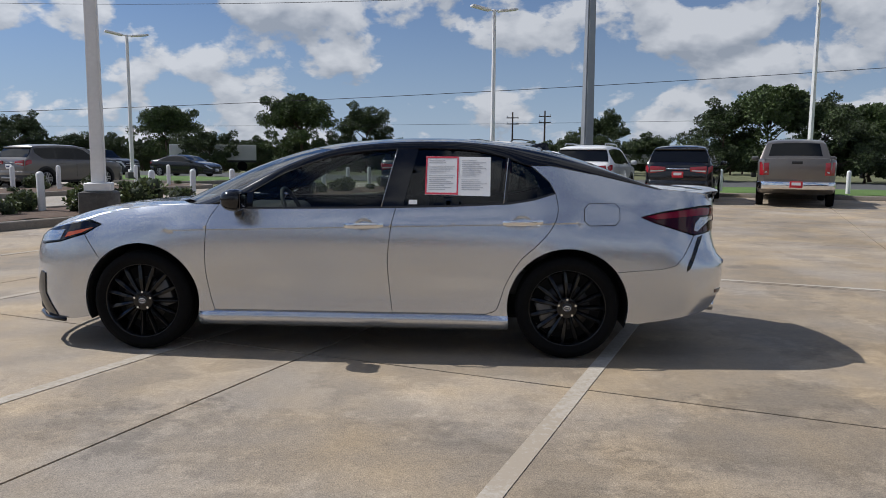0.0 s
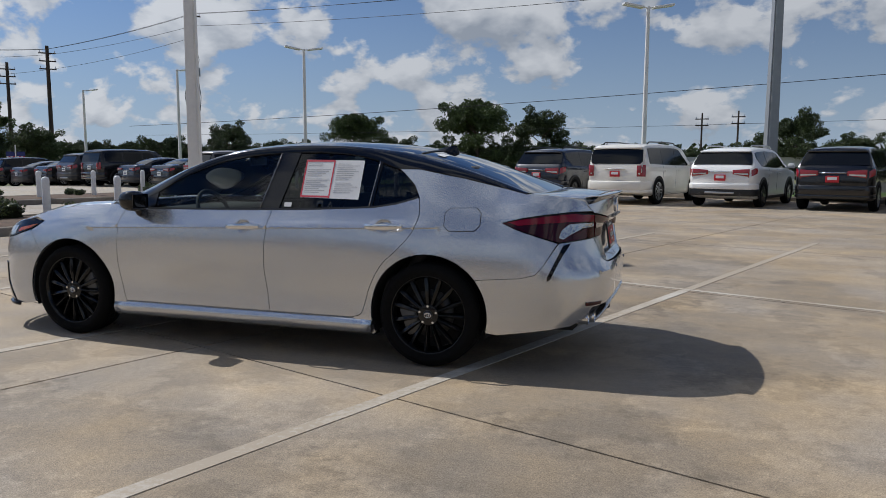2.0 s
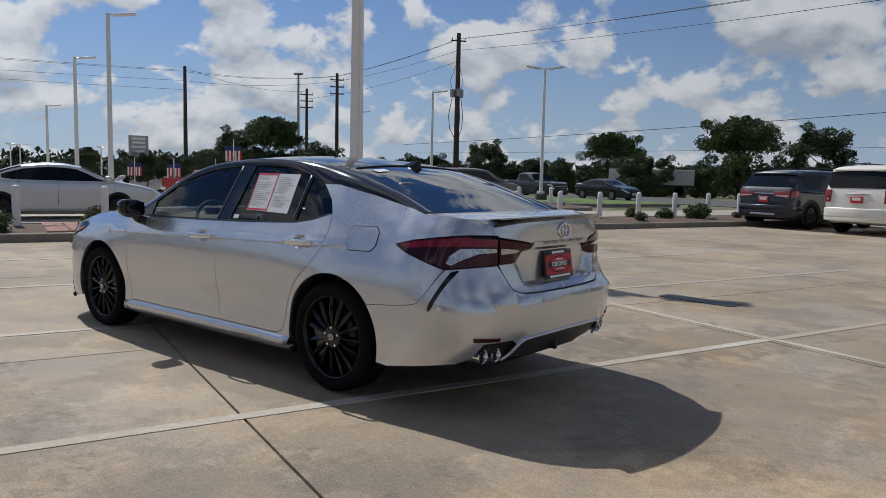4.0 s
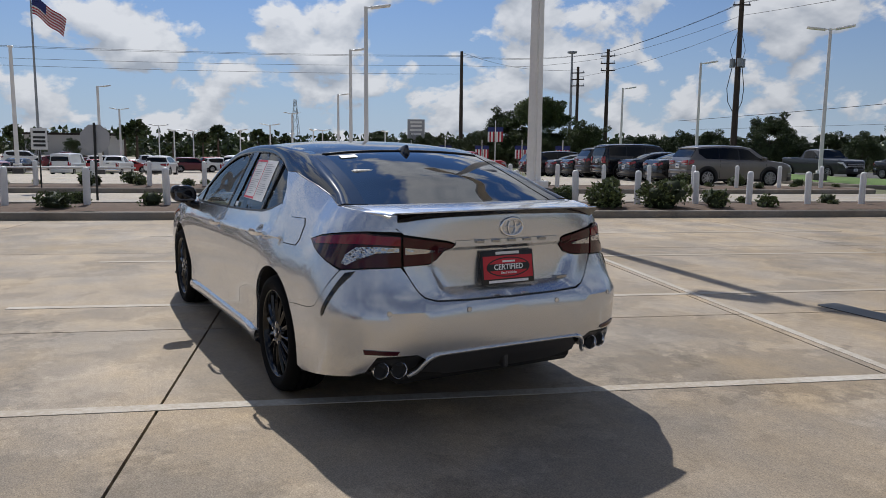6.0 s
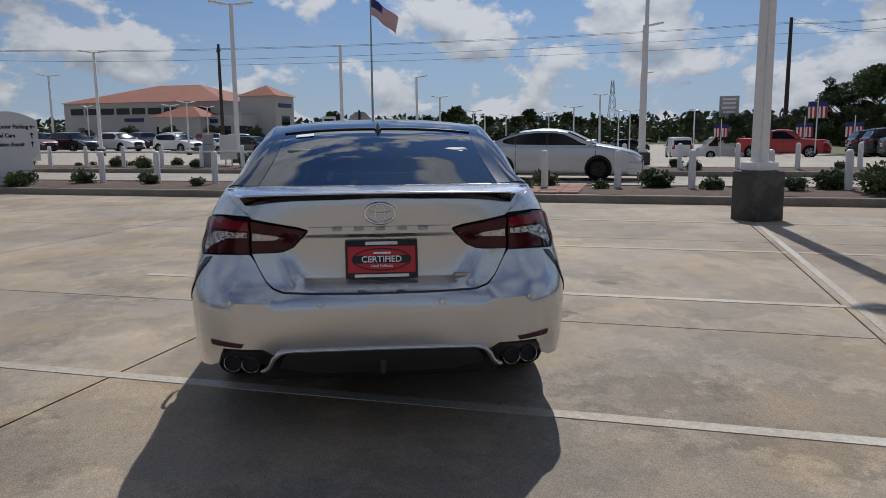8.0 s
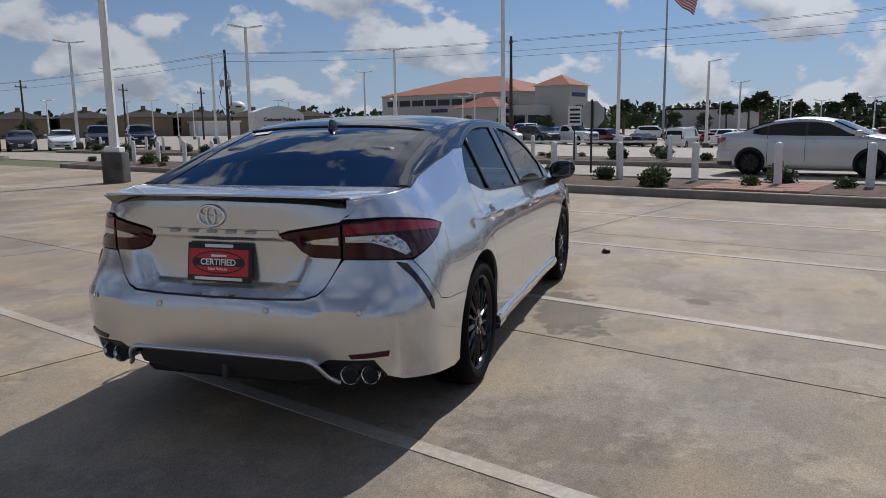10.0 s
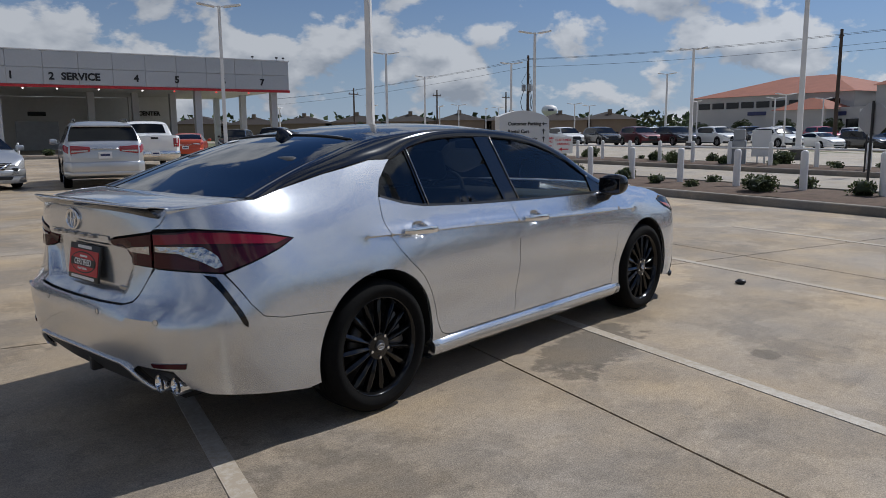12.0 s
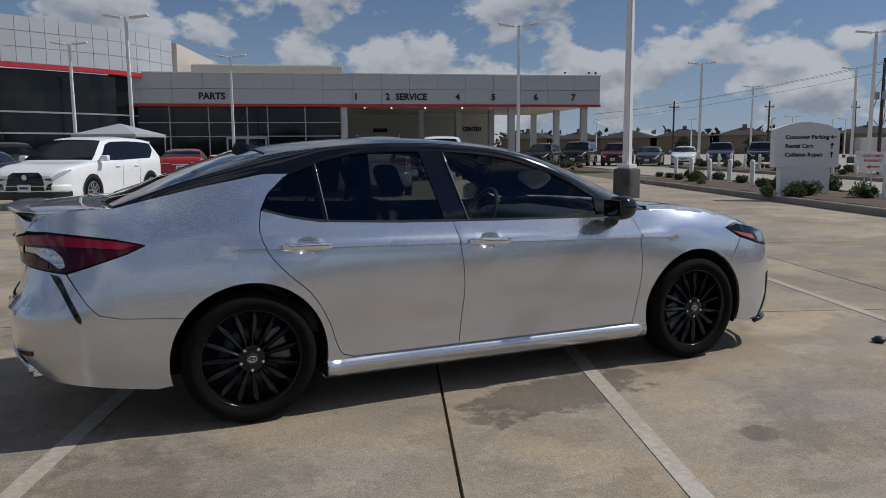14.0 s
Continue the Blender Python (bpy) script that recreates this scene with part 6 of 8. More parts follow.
        if not far:
            ol = [(sg * (wt_ - .02), z0 + .05), (sg * (wt_ - .02), z0 + .10), (sg * (inner + .05), z0 + .105), (sg * (inner + .05), z0 + .075)]
            slab("reversing_lens", ol, xt, xt - .020, M["lamp_clear"], tl, bevel=0)
        # head lamps
        tz = [(t, min(top(t) - .055, H * .575) if kind != "sedan_car" else min(top(t) - .05, .80)) for t in (.925, .955, .975, .990, .999)]
        hgt = .085 if face in ("black", "") and kind != "pickup" else .15
        stn = [(t, at_z(t, z), at_z(t, z - hgt * (.35 + .65 * min(1, (t - .925) / .04)))) for t, z in tz]
        hl = patch("head_lamp", stn, M["lamp_clear"], sg, .010, lab="clear head lamp")
        wn, zt = plan(.999), tz[-1][1]
        slab("lamp_face", [(sg * (wn + .004), zt - hgt), (sg * (wn + .004), zt), (sg * wn * .66, zt - .02), (sg * wn * .66, zt - hgt * .8)], xn - .05, xn + .010, M["lamp_clear"], hl)
        if not far:
            slab("lamp_insert", [(sg * wn * .97, zt - hgt * .7), (sg * wn * .97, zt - hgt * .25), (sg * wn * .74, zt - hgt * .3), (sg * wn * .74, zt - hgt * .65)], xn - .05, xn + .014, M["satin_black"], hl, bevel=0)
        bm = bmesh.new()
        mx = (p3 - .5) * L - .09
        box(bm, mx - .07, mx + .09, W / 2 + .03, W / 2 + .23, bz + .0, bz + .15, .04, 2)
        box(bm, mx - .03, mx + .05, W / 2 - .08, W / 2 + .08, bz + .005, bz + .045, .01, 1)
        for v in bm.verts:
            v.co.y *= sg
        bmesh.ops.recalc_face_normals(bm, faces=bm.faces)
        part("door_mirror", bm, col, ob, smooth=40)
    zt0 = k["tail"]
    if kind == "pickup":
        bumper("rear_bumper", -1, zt0 - .02, zt0 + .20, .10, M["chrome"], .25)
        slab("tailgate", [(-W * .40, zt0 + .26), (W * .40, zt0 + .26), (W * .40, H * .695), (-W * .40, H * .695)], xt + .05, xt - .010, col, lean=0)
        slab("tailgate_handle", [(-.14, H * .62), (.14, H * .62), (.14, H * .66), (-.14, H * .66)], xt, xt - .02, M["satin_black"])
    else:
        bumper("rear_bumper", -1, zt0 + (.13 if clad else .04), zt0 + (.30 if high else .34), .05 if high else .03, col)
        bumper("lower_valance", -1, zt0 - .06, zt0 + (.15 if clad else .06), .035 if high else .015, M["satin_black"] if clad or kind == "sedan_car" else col)
        if clad and not far:
            bm = bmesh.new()
            box(bm, xt - .05, xt + .1, -.42, .42, zt0 + .0, zt0 + .06, .015, 2)
            part("skid_plate", bm, M["alloy"], ob, smooth=40)
            for sg in (-1, 1):
                bm = bmesh.new()
                cyl(bm, .045, .045, (xt + .2, sg * .58, zt0 - .02), (xt - .05, sg * .58, zt0 - .02), 12)
                part("tail_pipe", bm, M["disc"], ob, smooth=40)
        if not far:
            zc = bz - (.09 if high else .16)
            bm = bmesh.new()
            box(bm, xt - .018, xt + .05, -.34, .34, zc - .016, zc + .014, .008, 1)
            part("tailgate_trim", bm, M["chrome"], ob, smooth=40)
    bumper("front_bumper", 1, sill(1) + .13, sill(1) + .30, .035, col, .35)
    bumper("front_valance", 1, sill(1) - .05, sill(1) + .15, .025, M["satin_black"] if high else col, .35)
    zg, g0 = min(top(.985), H * .55), sill(1)
    if face == "chrome":
        slab("grille", [(-.26, zg - .24), (.26, zg - .24), (.50, zg - .02), (-.50, zg - .02)], xn - .1, xn + .03, M["gloss_black"], lab="black slatted grille with a chrome surround", lean=-.15)
        for j in range(4):
            bm = bmesh.new()
            zz = zg - .05 - j * .05
            box(bm, xn - .05, xn + .045 - (zz - zg + .24) * .15, -.44 + j * .05, .44 - j * .05, zz - .009, zz + .007, .004, 1)
            part("grille_slat", bm, M["chrome"], ob)
        bm = bmesh.new()
        tube(bm, [(xn + .03, -.44, zg - .04), (xn + .05, -.12, zg - .21), (xn + .05, .12, zg - .21), (xn + .03, .44, zg - .04)], .018, 8)
        part("grille_surround", bm, M["chrome"], ob, smooth=50)
        slab("lower_intake", [(-.45, g0 + .05), (.45, g0 + .05), (.50, g0 + .13), (-.50, g0 + .13)], xn - .1, xn + .045, M["satin_black"], bevel=0)
    elif kind == "pickup":
        slab("grille", [(-.60, zg - .36), (.60, zg - .36), (.64, zg - .02), (-.64, zg - .02)], xn - .1, xn + .02, M["gloss_black"], lab="broad front grille with bright bars", lean=-.05)
        for j in range(2):
            bm = bmesh.new()
            box(bm, xn - .05, xn + .04, -.6, .6, zg - .16 - j * .12, zg - .10 - j * .12, .015, 1)
            part("grille_bar", bm, M["alloy"], ob, smooth=40)
    else:
        slab("grille", [(-.50, g0 + .16), (.50, g0 + .16), (.42, zg - .08), (.30, zg - .01), (-.30, zg - .01), (-.42, zg - .08)] if high else [(-.52, g0 + .06), (.52, g0 + .06), (.34, zg - .16), (-.34, zg - .16)], xn - .1, xn + .045, M["gloss_black"], lab="large black front grille", lean=-.10)
        if not far:
            for j in range(3):
                bm = bmesh.new()
                zz = g0 + .24 + j * .10
                box(bm, xn - .06, xn + .052 - (zz - g0 - .16) * .10, -.43, .43, zz - .01, zz + .01, .005, 1)
                part("grille_slat", bm, M["satin_black"], ob)
            bm = bmesh.new()
            cyl(bm, .07, .065, (xn - .06, 0, zg - .12), (xn + .035, 0, zg - .125), 16)
            part("badge", bm, M["chrome"], ob, smooth=40)
    if not far:
        for sg in (-1, 1):
            wn = plan(1) - .02
            slab("side_vent", [(sg * wn, g0 + .18), (sg * wn, g0 + .34), (sg * (wn - .10), g0 + .30), (sg * (wn - .16), g0 + .17)], xn - .12, xn + .035, M["satin_black"], bevel=.004)
    if plate:
        for x, s_ in ((xt - .02, -1), (xn + .055, 1)):
            zz = bz - .26 if kind == "suv" else bz - .30 if kind == "sedan_car" else H * .50 if kind == "big_suv" else zt0 + .12
            if s_ > 0:
                zz = g0 + .22
            if kind == "pickup" and s_ < 0:
                x -= .10
            bm = bmesh.new()
            box(bm, x - .012, x + .012, -.165, .165, zz - .088, zz + .088, .006, 1)
            pl = part("number_plate", bm, M["plate_red"] if group == "rear row" and s_ < 0 else M["white_print"], ob)
            bm = bmesh.new()
            box(bm, x + s_ * .012, x + s_ * .015, -.115, .115, zz - .02, zz + .06 if group == "rear row" else zz + .03, 0)
            part("plate_bar", bm, M["white_print"] if group == "rear row" and s_ < 0 else M["navy_print"], pl, "plain bar of print")
    if rack:
        for sg in (-1, 1):
            bm = bmesh.new()
            yy = sg * (W / 2 * k["tw"] - .09)
            tube(bm, [((.12 - .5) * L, yy, H - .03), ((.15 - .5) * L, yy, H + .035), ((.35 - .5) * L, yy, H + .05), ((.52 - .5) * L, yy, H + .03), ((.55 - .5) * L, yy, H - .03)], .02, 6)
            part("roof_bar", bm, M["steel"] if color == "white" else M["satin_black"], ob, smooth=50)
    return ob


M["navy_print"] = material("navy_print", (0.03, 0.04, 0.12), 0.5)
HU = 70.0
# row with their tails to the lot
vehicle("pickup", "taupe", (9.85, 16.75), HU, "stone grey crew cab pickup truck with chrome rear bumper", group="rear row", hub_dark=True)
vehicle("suv", "black", (6.85, 17.9), HU, "black sport utility with red tail lamps parked at the verge", group="rear row", clad=False)
vehicle("suv", "white", (4.05, 18.75), HU, "white sport utility with black lower bumper parked at the verge", group="rear row", rack=True, hub_dark=True)
vehicle("big_suv", "cream", (1.05, 19.3), HU, "large pearl white sport utility with tall red tail lamps", group="rear row", rack=True)
vehicle("suv", "navy", (-1.65, 20.25), HU, "dark blue sport utility parked at the end of the row", group="rear row", rack=True, hub_dark=True)
# sedan on the drive
vehicle("sedan_car", "silver2", (-16.3, 3.8), HU, "silver compact sedan stopped on the access drive", name="compact_sedan", hub_dark=True)
# service side
vehicle("sedan_car", "silver2", (-3.15, -21.4), 84, "bright silver sedan facing the lot", face="chrome")
vehicle("suv", "silver2", (-5.3, -16.9), HU + 180, "silver family sport utility with a roof rack", rack=True, clad=False)
vehicle("pickup", "white", (-11.5, -26.1), HU + 180, "white pickup truck waiting near the service lanes")
vehicle("suv", "white", (1.90, -19.0), 60, "white three-row sport utility with black grille facing the lot", clad=False)
vehicle("sedan_car", "red", (-0.6, -28.3), HU + 190, "red compact sedan near the showroom")
vehicle("sedan_car", "orange", (-17.7, -34.1), HU + 165, "orange hatchback beyond the planting strip")
vehicle("suv", "grey", (6.1, -31.2), HU + 30, "dark grey sport utility near the showroom")
vehicle("sedan_car", "white", (-4.6, -45.2), HU + 80, "white sedan by the glazed parts entrance")
vehicle("sedan_car", "grey", (-6.7, -42.3), HU - 80, "dark grey sedan by the glazed parts entrance")
vehicle("sedan_car", "navy", (6.2, -27.5), HU + 10, "dark blue sedan beside the white sport utility")
# under and past the service canopy
for i, (x, y, c, kd) in enumerate(((-29.2, -46.8, "black", "suv"), (-31.6, -45.3, "black", "big_suv"), (-34.0, -43.6, "maroon", "suv"), (-36.6, -42.9, "grey", "sedan_car"), (-38.9, -41.6, "white", "sedan_car"), (-41.2, -40.2, "grey", "suv"), (-43.7, -38.6, "black", "suv"))):
    vehicle(kd, c, (x, y), HU - 25, P[c].name.replace("_paint", "").replace("_", " ") + " vehicle parked beyond the service canopy", far=True, rear_axle=False, group="far parked cars")
# rows in the far lots
rnd = random.Random(11)
cols = ["white", "black", "grey", "white", "silver2", "navy", "maroon", "white", "black", "red"]
kinds = ["suv", "suv", "sedan_car", "pickup", "suv", "sedan_car"]


def far_row(x0, y0, x1, y1, n, heading, fixed=()):
    for i in range(n):
        f = i / max(1, n - 1)
        c, kd = fixed[i] if i < len(fixed) else (rnd.choice(cols), rnd.choice(kinds))
        vehicle(kd, c, (x0 + (x1 - x0) * f + rnd.uniform(-.2, .2), y0 + (y1 - y0) * f + rnd.uniform(-.2, .2)), heading + rnd.uniform(-2, 2), P[c].name.replace("_paint", "").replace("_", " ") + " vehicle in a far sales row", far=True, rear_axle=False, plate=False, group="far parked cars")


far_row(-58.6, -35.7, -65.0, -23.5, 5, HU - 15, [("white", "suv"), ("black", "suv"), ("maroon", "suv"), ("black", "suv"), ("white", "suv")])
far_row(-66.2, -18.7, -72.8, -5.5, 5, HU - 15, [("white", "suv"), ("white", "sedan_car"), ("black", "suv"), ("white", "pickup"), ("maroon", "suv")])
far_row(-75.5, -34.5, -83.0, -9.0, 9, HU - 30, [("white", "suv"), ("black", "suv"), ("white", "suv"), ("black", "suv"), ("white", "suv"), ("red", "suv"), ("white", "suv"), ("blue", "sedan_car"), ("white", "sedan_car")])
far_row(-77.0, -2.5, -75.0, 10.5, 4, HU + 90, [("black", "sedan_car"), ("white", "van"), ("white", "pickup"), ("white", "suv")])
far_row(-63.0, 8.4, -62.0, 14.6, 2, HU + 90, [("white", "suv"), ("white", "big_suv")])
far_row(-88.5, 2.0, -86.0, 26.0, 8, HU + 20)
far_row(-96.5, -2.0, -94.0, 34.0, 9, HU + 20)
vehicle("van", "white", (-66.0, 29.5), HU + 95, "white cargo van in the far lot", rear_axle=False, far=True, plate=False)
vehicle("van", "white", (-63.0, 33.0), HU + 180, "white cargo van facing the lot", rear_axle=False, far=True, plate=False)
# row across the drive, tails this way
for i, (kd, c) in enumerate((("suv", "taupe"), ("sedan_car", "black"), ("sedan_car", "navy"), ("big_suv", "black"), ("suv", "grey"), ("sedan_car", "black"), ("sedan_car", "grey"), ("suv", "black"), ("suv", "black"))):
    p = uv(17.7 - .1 * i, -24.6 - 2.85 * i)
    vehicle(kd, c, (p.x, p.y), HU, P[c].name.replace("_paint", "").replace("_", " ") + " vehicle parked across the access drive", rear_axle=False, group="cars across the drive", far=i > 4)
vehicle("pickup", "red", (-44.2, 28.0), 58, "red crew cab pickup truck displayed side-on", rear_axle=False)
vehicle("sedan_car", "black", (-19.5, 44.0), -15, "black sedan on the road behind the verge", rear_axle=False, far=True)
vehicle("pickup", "grey", (-26.5, 45.5), -15, "dark pickup truck on the road behind the verge", rear_axle=False, far=True)

# ---- shrubs and trees ----
M["leaf"] = material("shrub_leaf", (0.105, 0.135, 0.042), 0.55, vary=0.25, scale=2, fine=20, island=0.55)
M["leaf_oak"] = material("oak_leaf", (0.056, 0.080, 0.024), 0.6, vary=0.3, scale=.4, fine=5, island=0.6)
M["leaf_light"] = material("young_tree_leaf", (0.074, 0.108, 0.028), 0.6, vary=0.3, scale=.4, fine=5, island=0.55)
# darker copy of the leaf green: shade inside the shrub put into colour
M["leaf_core"] = material("shaded_leaf_core", (0.022, 0.034, 0.010), 0.8, vary=0.4, scale=3)


def leaf(bm, p, d, size, rnd, fold=.25):
    """One pointed leaf blade of two faces, folded along its rib."""
    d = d.normalized()
    side = d.cross(Vector((rnd.uniform(-1, 1), rnd.uniform(-1, 1), rnd.uniform(-1, 1))))
    if side.length < .05:
        side = d.orthogonal()
    side.normalize()
    n = d.cross(side) * (size * fold)
    w = size * .42
    a, b = bm.verts.new(p), bm.verts.new(p + d * size)
    l, r = bm.verts.new(p + d * size * .45 + side * w + n), bm.verts.new(p + d * size * .45 - side * w + n)
    bm.faces.new((a, l, b))
    bm.faces.new((a, b, r))


def shrub(seed, r, h, leaves, size):
    rnd = random.Random(seed)
    ob = thing("shrub", "low rounded green shrub in brown mulch", "shrub", None, "shrubs")
    bm = bmesh.new()
    for k in range(7):
        a = rnd.uniform(0, math.tau)
        tube(bm, [(0, 0, 0), (r * .3 * math.cos(a), r * .3 * math.sin(a), h * .35), (r * .7 * math.cos(a), r * .7 * math.sin(a), h * rnd.uniform(.5, .8))], .01, 5, radii=[.014, .010, .005])
    part("stem_clump", bm, M["bark"], ob, smooth=60)
    bm = bmesh.new()
    lumps = [(Vector((rnd.uniform(-.5, .5) * r, rnd.uniform(-.5, .5) * r, h * rnd.uniform(.3, .62))), rnd.uniform(.35, .6)) for _ in range(7)]
    for i in range(leaves):
        c, s = rnd.choice(lumps)
        d = Vector((rnd.gauss(0, 1), rnd.gauss(0, 1), rnd.gauss(0, .8) + .25)).normalized()
        rr = rnd.uniform(.55, 1.08)
        p = c + Vector((d.x * r * s, d.y * r * s, d.z * h * s * .8)) * rr
        if p.z < .02:
            continue
        leaf(bm, p, d + Vector((rnd.uniform(-.7, .7), rnd.uniform(-.7, .7), rnd.uniform(-.3, .7))), size * rnd.uniform(.7, 1.3), rnd)
    part("foliage", bm, M["leaf"], ob)
    # added dark blob that gives the foliage a shaded inside
    bm = bmesh.new()
    bmesh.ops.create_icosphere(bm, subdivisions=3, radius=1, matrix=Matrix.Translation((0, 0, h * .42)) @ Matrix.Diagonal((r * .62, r * .62, h * .42, 1)))
    for v in bm.verts:
        v.co += Vector((noise.noise(v.co * 5 + Vector((seed, 0, 0))), noise.noise(v.co * 5 + Vector((5, seed, 0))), noise.noise(v.co * 5 + Vector((0, 5, seed))))) * r * .5
        v.co.z = max(v.co.z, .01)
    part("leaf_core", bm, M["leaf_core"], ob, smooth=60)
    return ob


shrubs = [shrub(1, .48, .62, 800, .075), shrub(2, .62, .66, 1000, .08), shrub(3, .34, .44, 420, .07), shrub(4, .26, .30, 220, .08)]
for i, s in enumerate(shrubs):
    s.matrix_world = Matrix.Translation(uv(6.3 + 1.3 * i, -10.1, .12))
rnd = random.Random(8)


def plant(u, v, which, scale=1.0):
    copy_thing(shrubs[which], Matrix.Translation(uv(u, v, .11)) @ Matrix.Rotation(rnd.uniform(0, math.tau), 4, "Z") @ Matrix.Scale(scale * .68, 4))


for u0, u1, v0, v1, gap in ((-25.4, 22, -10.9, -9.75, 1.7), (-25, 22, -11.9, -11.2, 2.6), (-45, 19.5, -20.4, -19.0, 1.9), (-44, 19, -21.4, -20.6, 2.5), (-51, -37, -11.6, -9.9, 1.5)):
    u = u0
    while u < u1:
        if not (6.0 < u < 10.6 and v0 > -11) and not (-14.6 < u < -12.4 and v0 > -12):
            plant(u, rnd.uniform(v0, v1), rnd.choice((0, 0, 1, 2, 2, 3)), rnd.uniform(.8, 1.15))
        u += gap * rnd.uniform(.65, 1.35)
for v in (-12.5, -10.8, -9.2, -4.0, -2.6, -1.4, .3, 1.6, 3.5, 5.5, 7.0, 9.5, 12.0):
    plant(-47.2 + rnd.uniform(-.5, .5), v, rnd.choice((0, 1, 2)))
for v, w in ((-13.5, 1), (-13.2, 0), (-12.7, 2)):
    plant(-13.1 + rnd.uniform(-.5, .5), v + 3.6, w, .9)


def tree(seed, height, spread, leaves, size, mat, trunk_h=.28):
    rnd = random.Random(seed)
    ob = thing("tree", "broad leafy green tree with an uneven crown", "tree", None, "trees")
    bm = bmesh.new()
    fork = height * trunk_h
    tube(bm, [(0, 0, -.1), (.03 * height, 0, fork * .5), (0, .02 * height, fork), (.02 * height, 0, height * .62)], .2, 9, radii=[.030 * height, .023 * height, .019 * height, .006 * height])
    tips = []
    for k in range(13):
        a = k * 2.4 + rnd.uniform(-.4, .4)
        z = fork + (height * .86 - fork) * rnd.uniform(.05, .95)
        rr = spread * (1 - .55 * ((z - fork) / (height - fork)) ** 1.6) * rnd.uniform(.55, .9)
        e = Vector((rr * math.cos(a), rr * math.sin(a), z + height * .06))
        s = Vector((0, 0, max(fork * .8, z - height * .16)))
        tube(bm, [s, s.lerp(e, .5) + Vector((0, 0, height * .02)), e], .05, 6, radii=[.010 * height, .006 * height, .002 * height])
        tips.append(e)
    tips += [Vector((rnd.uniform(-.3, .3) * spread, rnd.uniform(-.3, .3) * spread, height * rnd.uniform(.72, .9))) for _ in range(5)]
    part("trunk", bm, M["bark"], ob, smooth=60)
    lumps = []
    for t in tips:
        lumps.append((t, height * rnd.uniform(.10, .17)))
        for _ in range(6):
            lumps.append((t + Vector((rnd.gauss(0, .12), rnd.gauss(0, .12), rnd.gauss(0, .09))) * height, height * rnd.uniform(.05, .11)))
    bm = bmesh.new()
    for i in range(leaves):
        c, s = rnd.choice(lumps)
        d = Vector((rnd.gauss(0, 1), rnd.gauss(0, 1), rnd.gauss(0, .85))).normalized()
        p = c + Vector((d.x, d.y, d.z * .75)) * s * rnd.uniform(.45, 1.12)
        if p.z < fork * .75:
            continue
        leaf(bm, p, d + Vector((rnd.uniform(-1, 1), rnd.uniform(-1, 1), rnd.uniform(-.9, .5))), size * rnd.uniform(.7, 1.4), rnd)
    part("crown", bm, mat, ob)
    return ob


kinds_t = [tree(21, 6.4, 3.5, 30000, .16, M["leaf_oak"], .15), tree(22, 6.4, 3.2, 30000, .16, M["leaf_light"], .13), tree(23, 4.7, 3.7, 24000, .16, M["leaf_oak"], .14), tree(24, 5.4, 2.6, 19000, .155, M["leaf_oak"], .12)]
PLACES = [(-16.6, 63.9, 1, 1.09), (-11.0, 67.5, 0, 0.93), (-31.0, 67.3, 1, 0.88), (-39.0, 56.3, 0, 0.77), (-24.5, 61.5, 2, 0.77), (-52.0, 58.5, 2, 0.88), (-55.5, 42.5, 2, 0.96), (-59.5, 39.0, 2, 0.91), (-50.5, 45.0, 3, 0.75), (10.8, 60.0, 0, 0.83), (8.2, 62.0, 3, 0.79), (14.6, 58.0, 3, 0.81), (15.8, 43.0, 0, 0.77), (18.2, 42.0, 1, 0.83), (20.9, 40.5, 0, 0.81), (23.6, 41.0, 2, 0.83), (25.6, 44.3, 1, 0.70), (-46.0, 54.0, 3, 0.67), (1.1, 60.0, 2, 0.57), (-65.5, 42.6, 2, 0.80), (-62.3, 43.7, 0, 0.92), (-58.7, 45.1, 1, 1.00), (-59.5, 48.9, 2, 0.78)]
first = [True] * 4
for i, (x, y, w, s) in enumerate(PLACES):
    m = Matrix.Translation((x, y, 0)) @ Matrix.Rotation(i * 1.7, 4, "Z") @ Matrix.Scale(s, 4)
    if first[w]:
        kinds_t[w].matrix_world = m
        first[w] = False
    else:
        copy_thing(kinds_t[w], m)
rnd = random.Random(5)
for i in range(62):
    a = radians(-60 + i * 1.8 + rnd.uniform(-.8, .8))
    d = rnd.uniform(72, 86)
    x, y = 1 + d * math.sin(a), -5 + d * math.cos(a)
    w = rnd.choice((2, 2, 3, 3))
    copy_thing(kinds_t[w], Matrix.Translation((x, y, -.1)) @ Matrix.Rotation(rnd.uniform(0, 6), 4, "Z") @ Matrix.Scale(rnd.uniform(.62, .86) * (1.15 if w == 2 else 1), 4))
for i in range(44):
    a = radians(-60 + i * 2.5 + rnd.uniform(-1, 1))
    d = rnd.uniform(90, 100)
    copy_thing(kinds_t[rnd.choice((2, 3))], Matrix.Translation((1 + d * math.sin(a), -5 + d * math.cos(a), -.8)) @ Matrix.Rotation(rnd.uniform(0, 6), 4, "Z") @ Matrix.Scale(rnd.uniform(.62, .80), 4))
# street trees before the red-roofed building, trees on the far skyline
for x, y, s in ((-98, -33, .62), (-99.5, -28, .62), (-100.5, -22.5, .62), (-96.5, -38, .55), (-102, -17, .6), (-74, 40, .8), (-92, 42, .9), (-128, -6, .72), (-131, 0, .76), (-130, 5, .66), (-84, -78, .7), (-77, -85, .7)):
    copy_thing(kinds_t[3], Matrix.Translation((x, y, 0)) @ Matrix.Rotation(rnd.uniform(0, 6), 4, "Z") @ Matrix.Scale(s, 4))


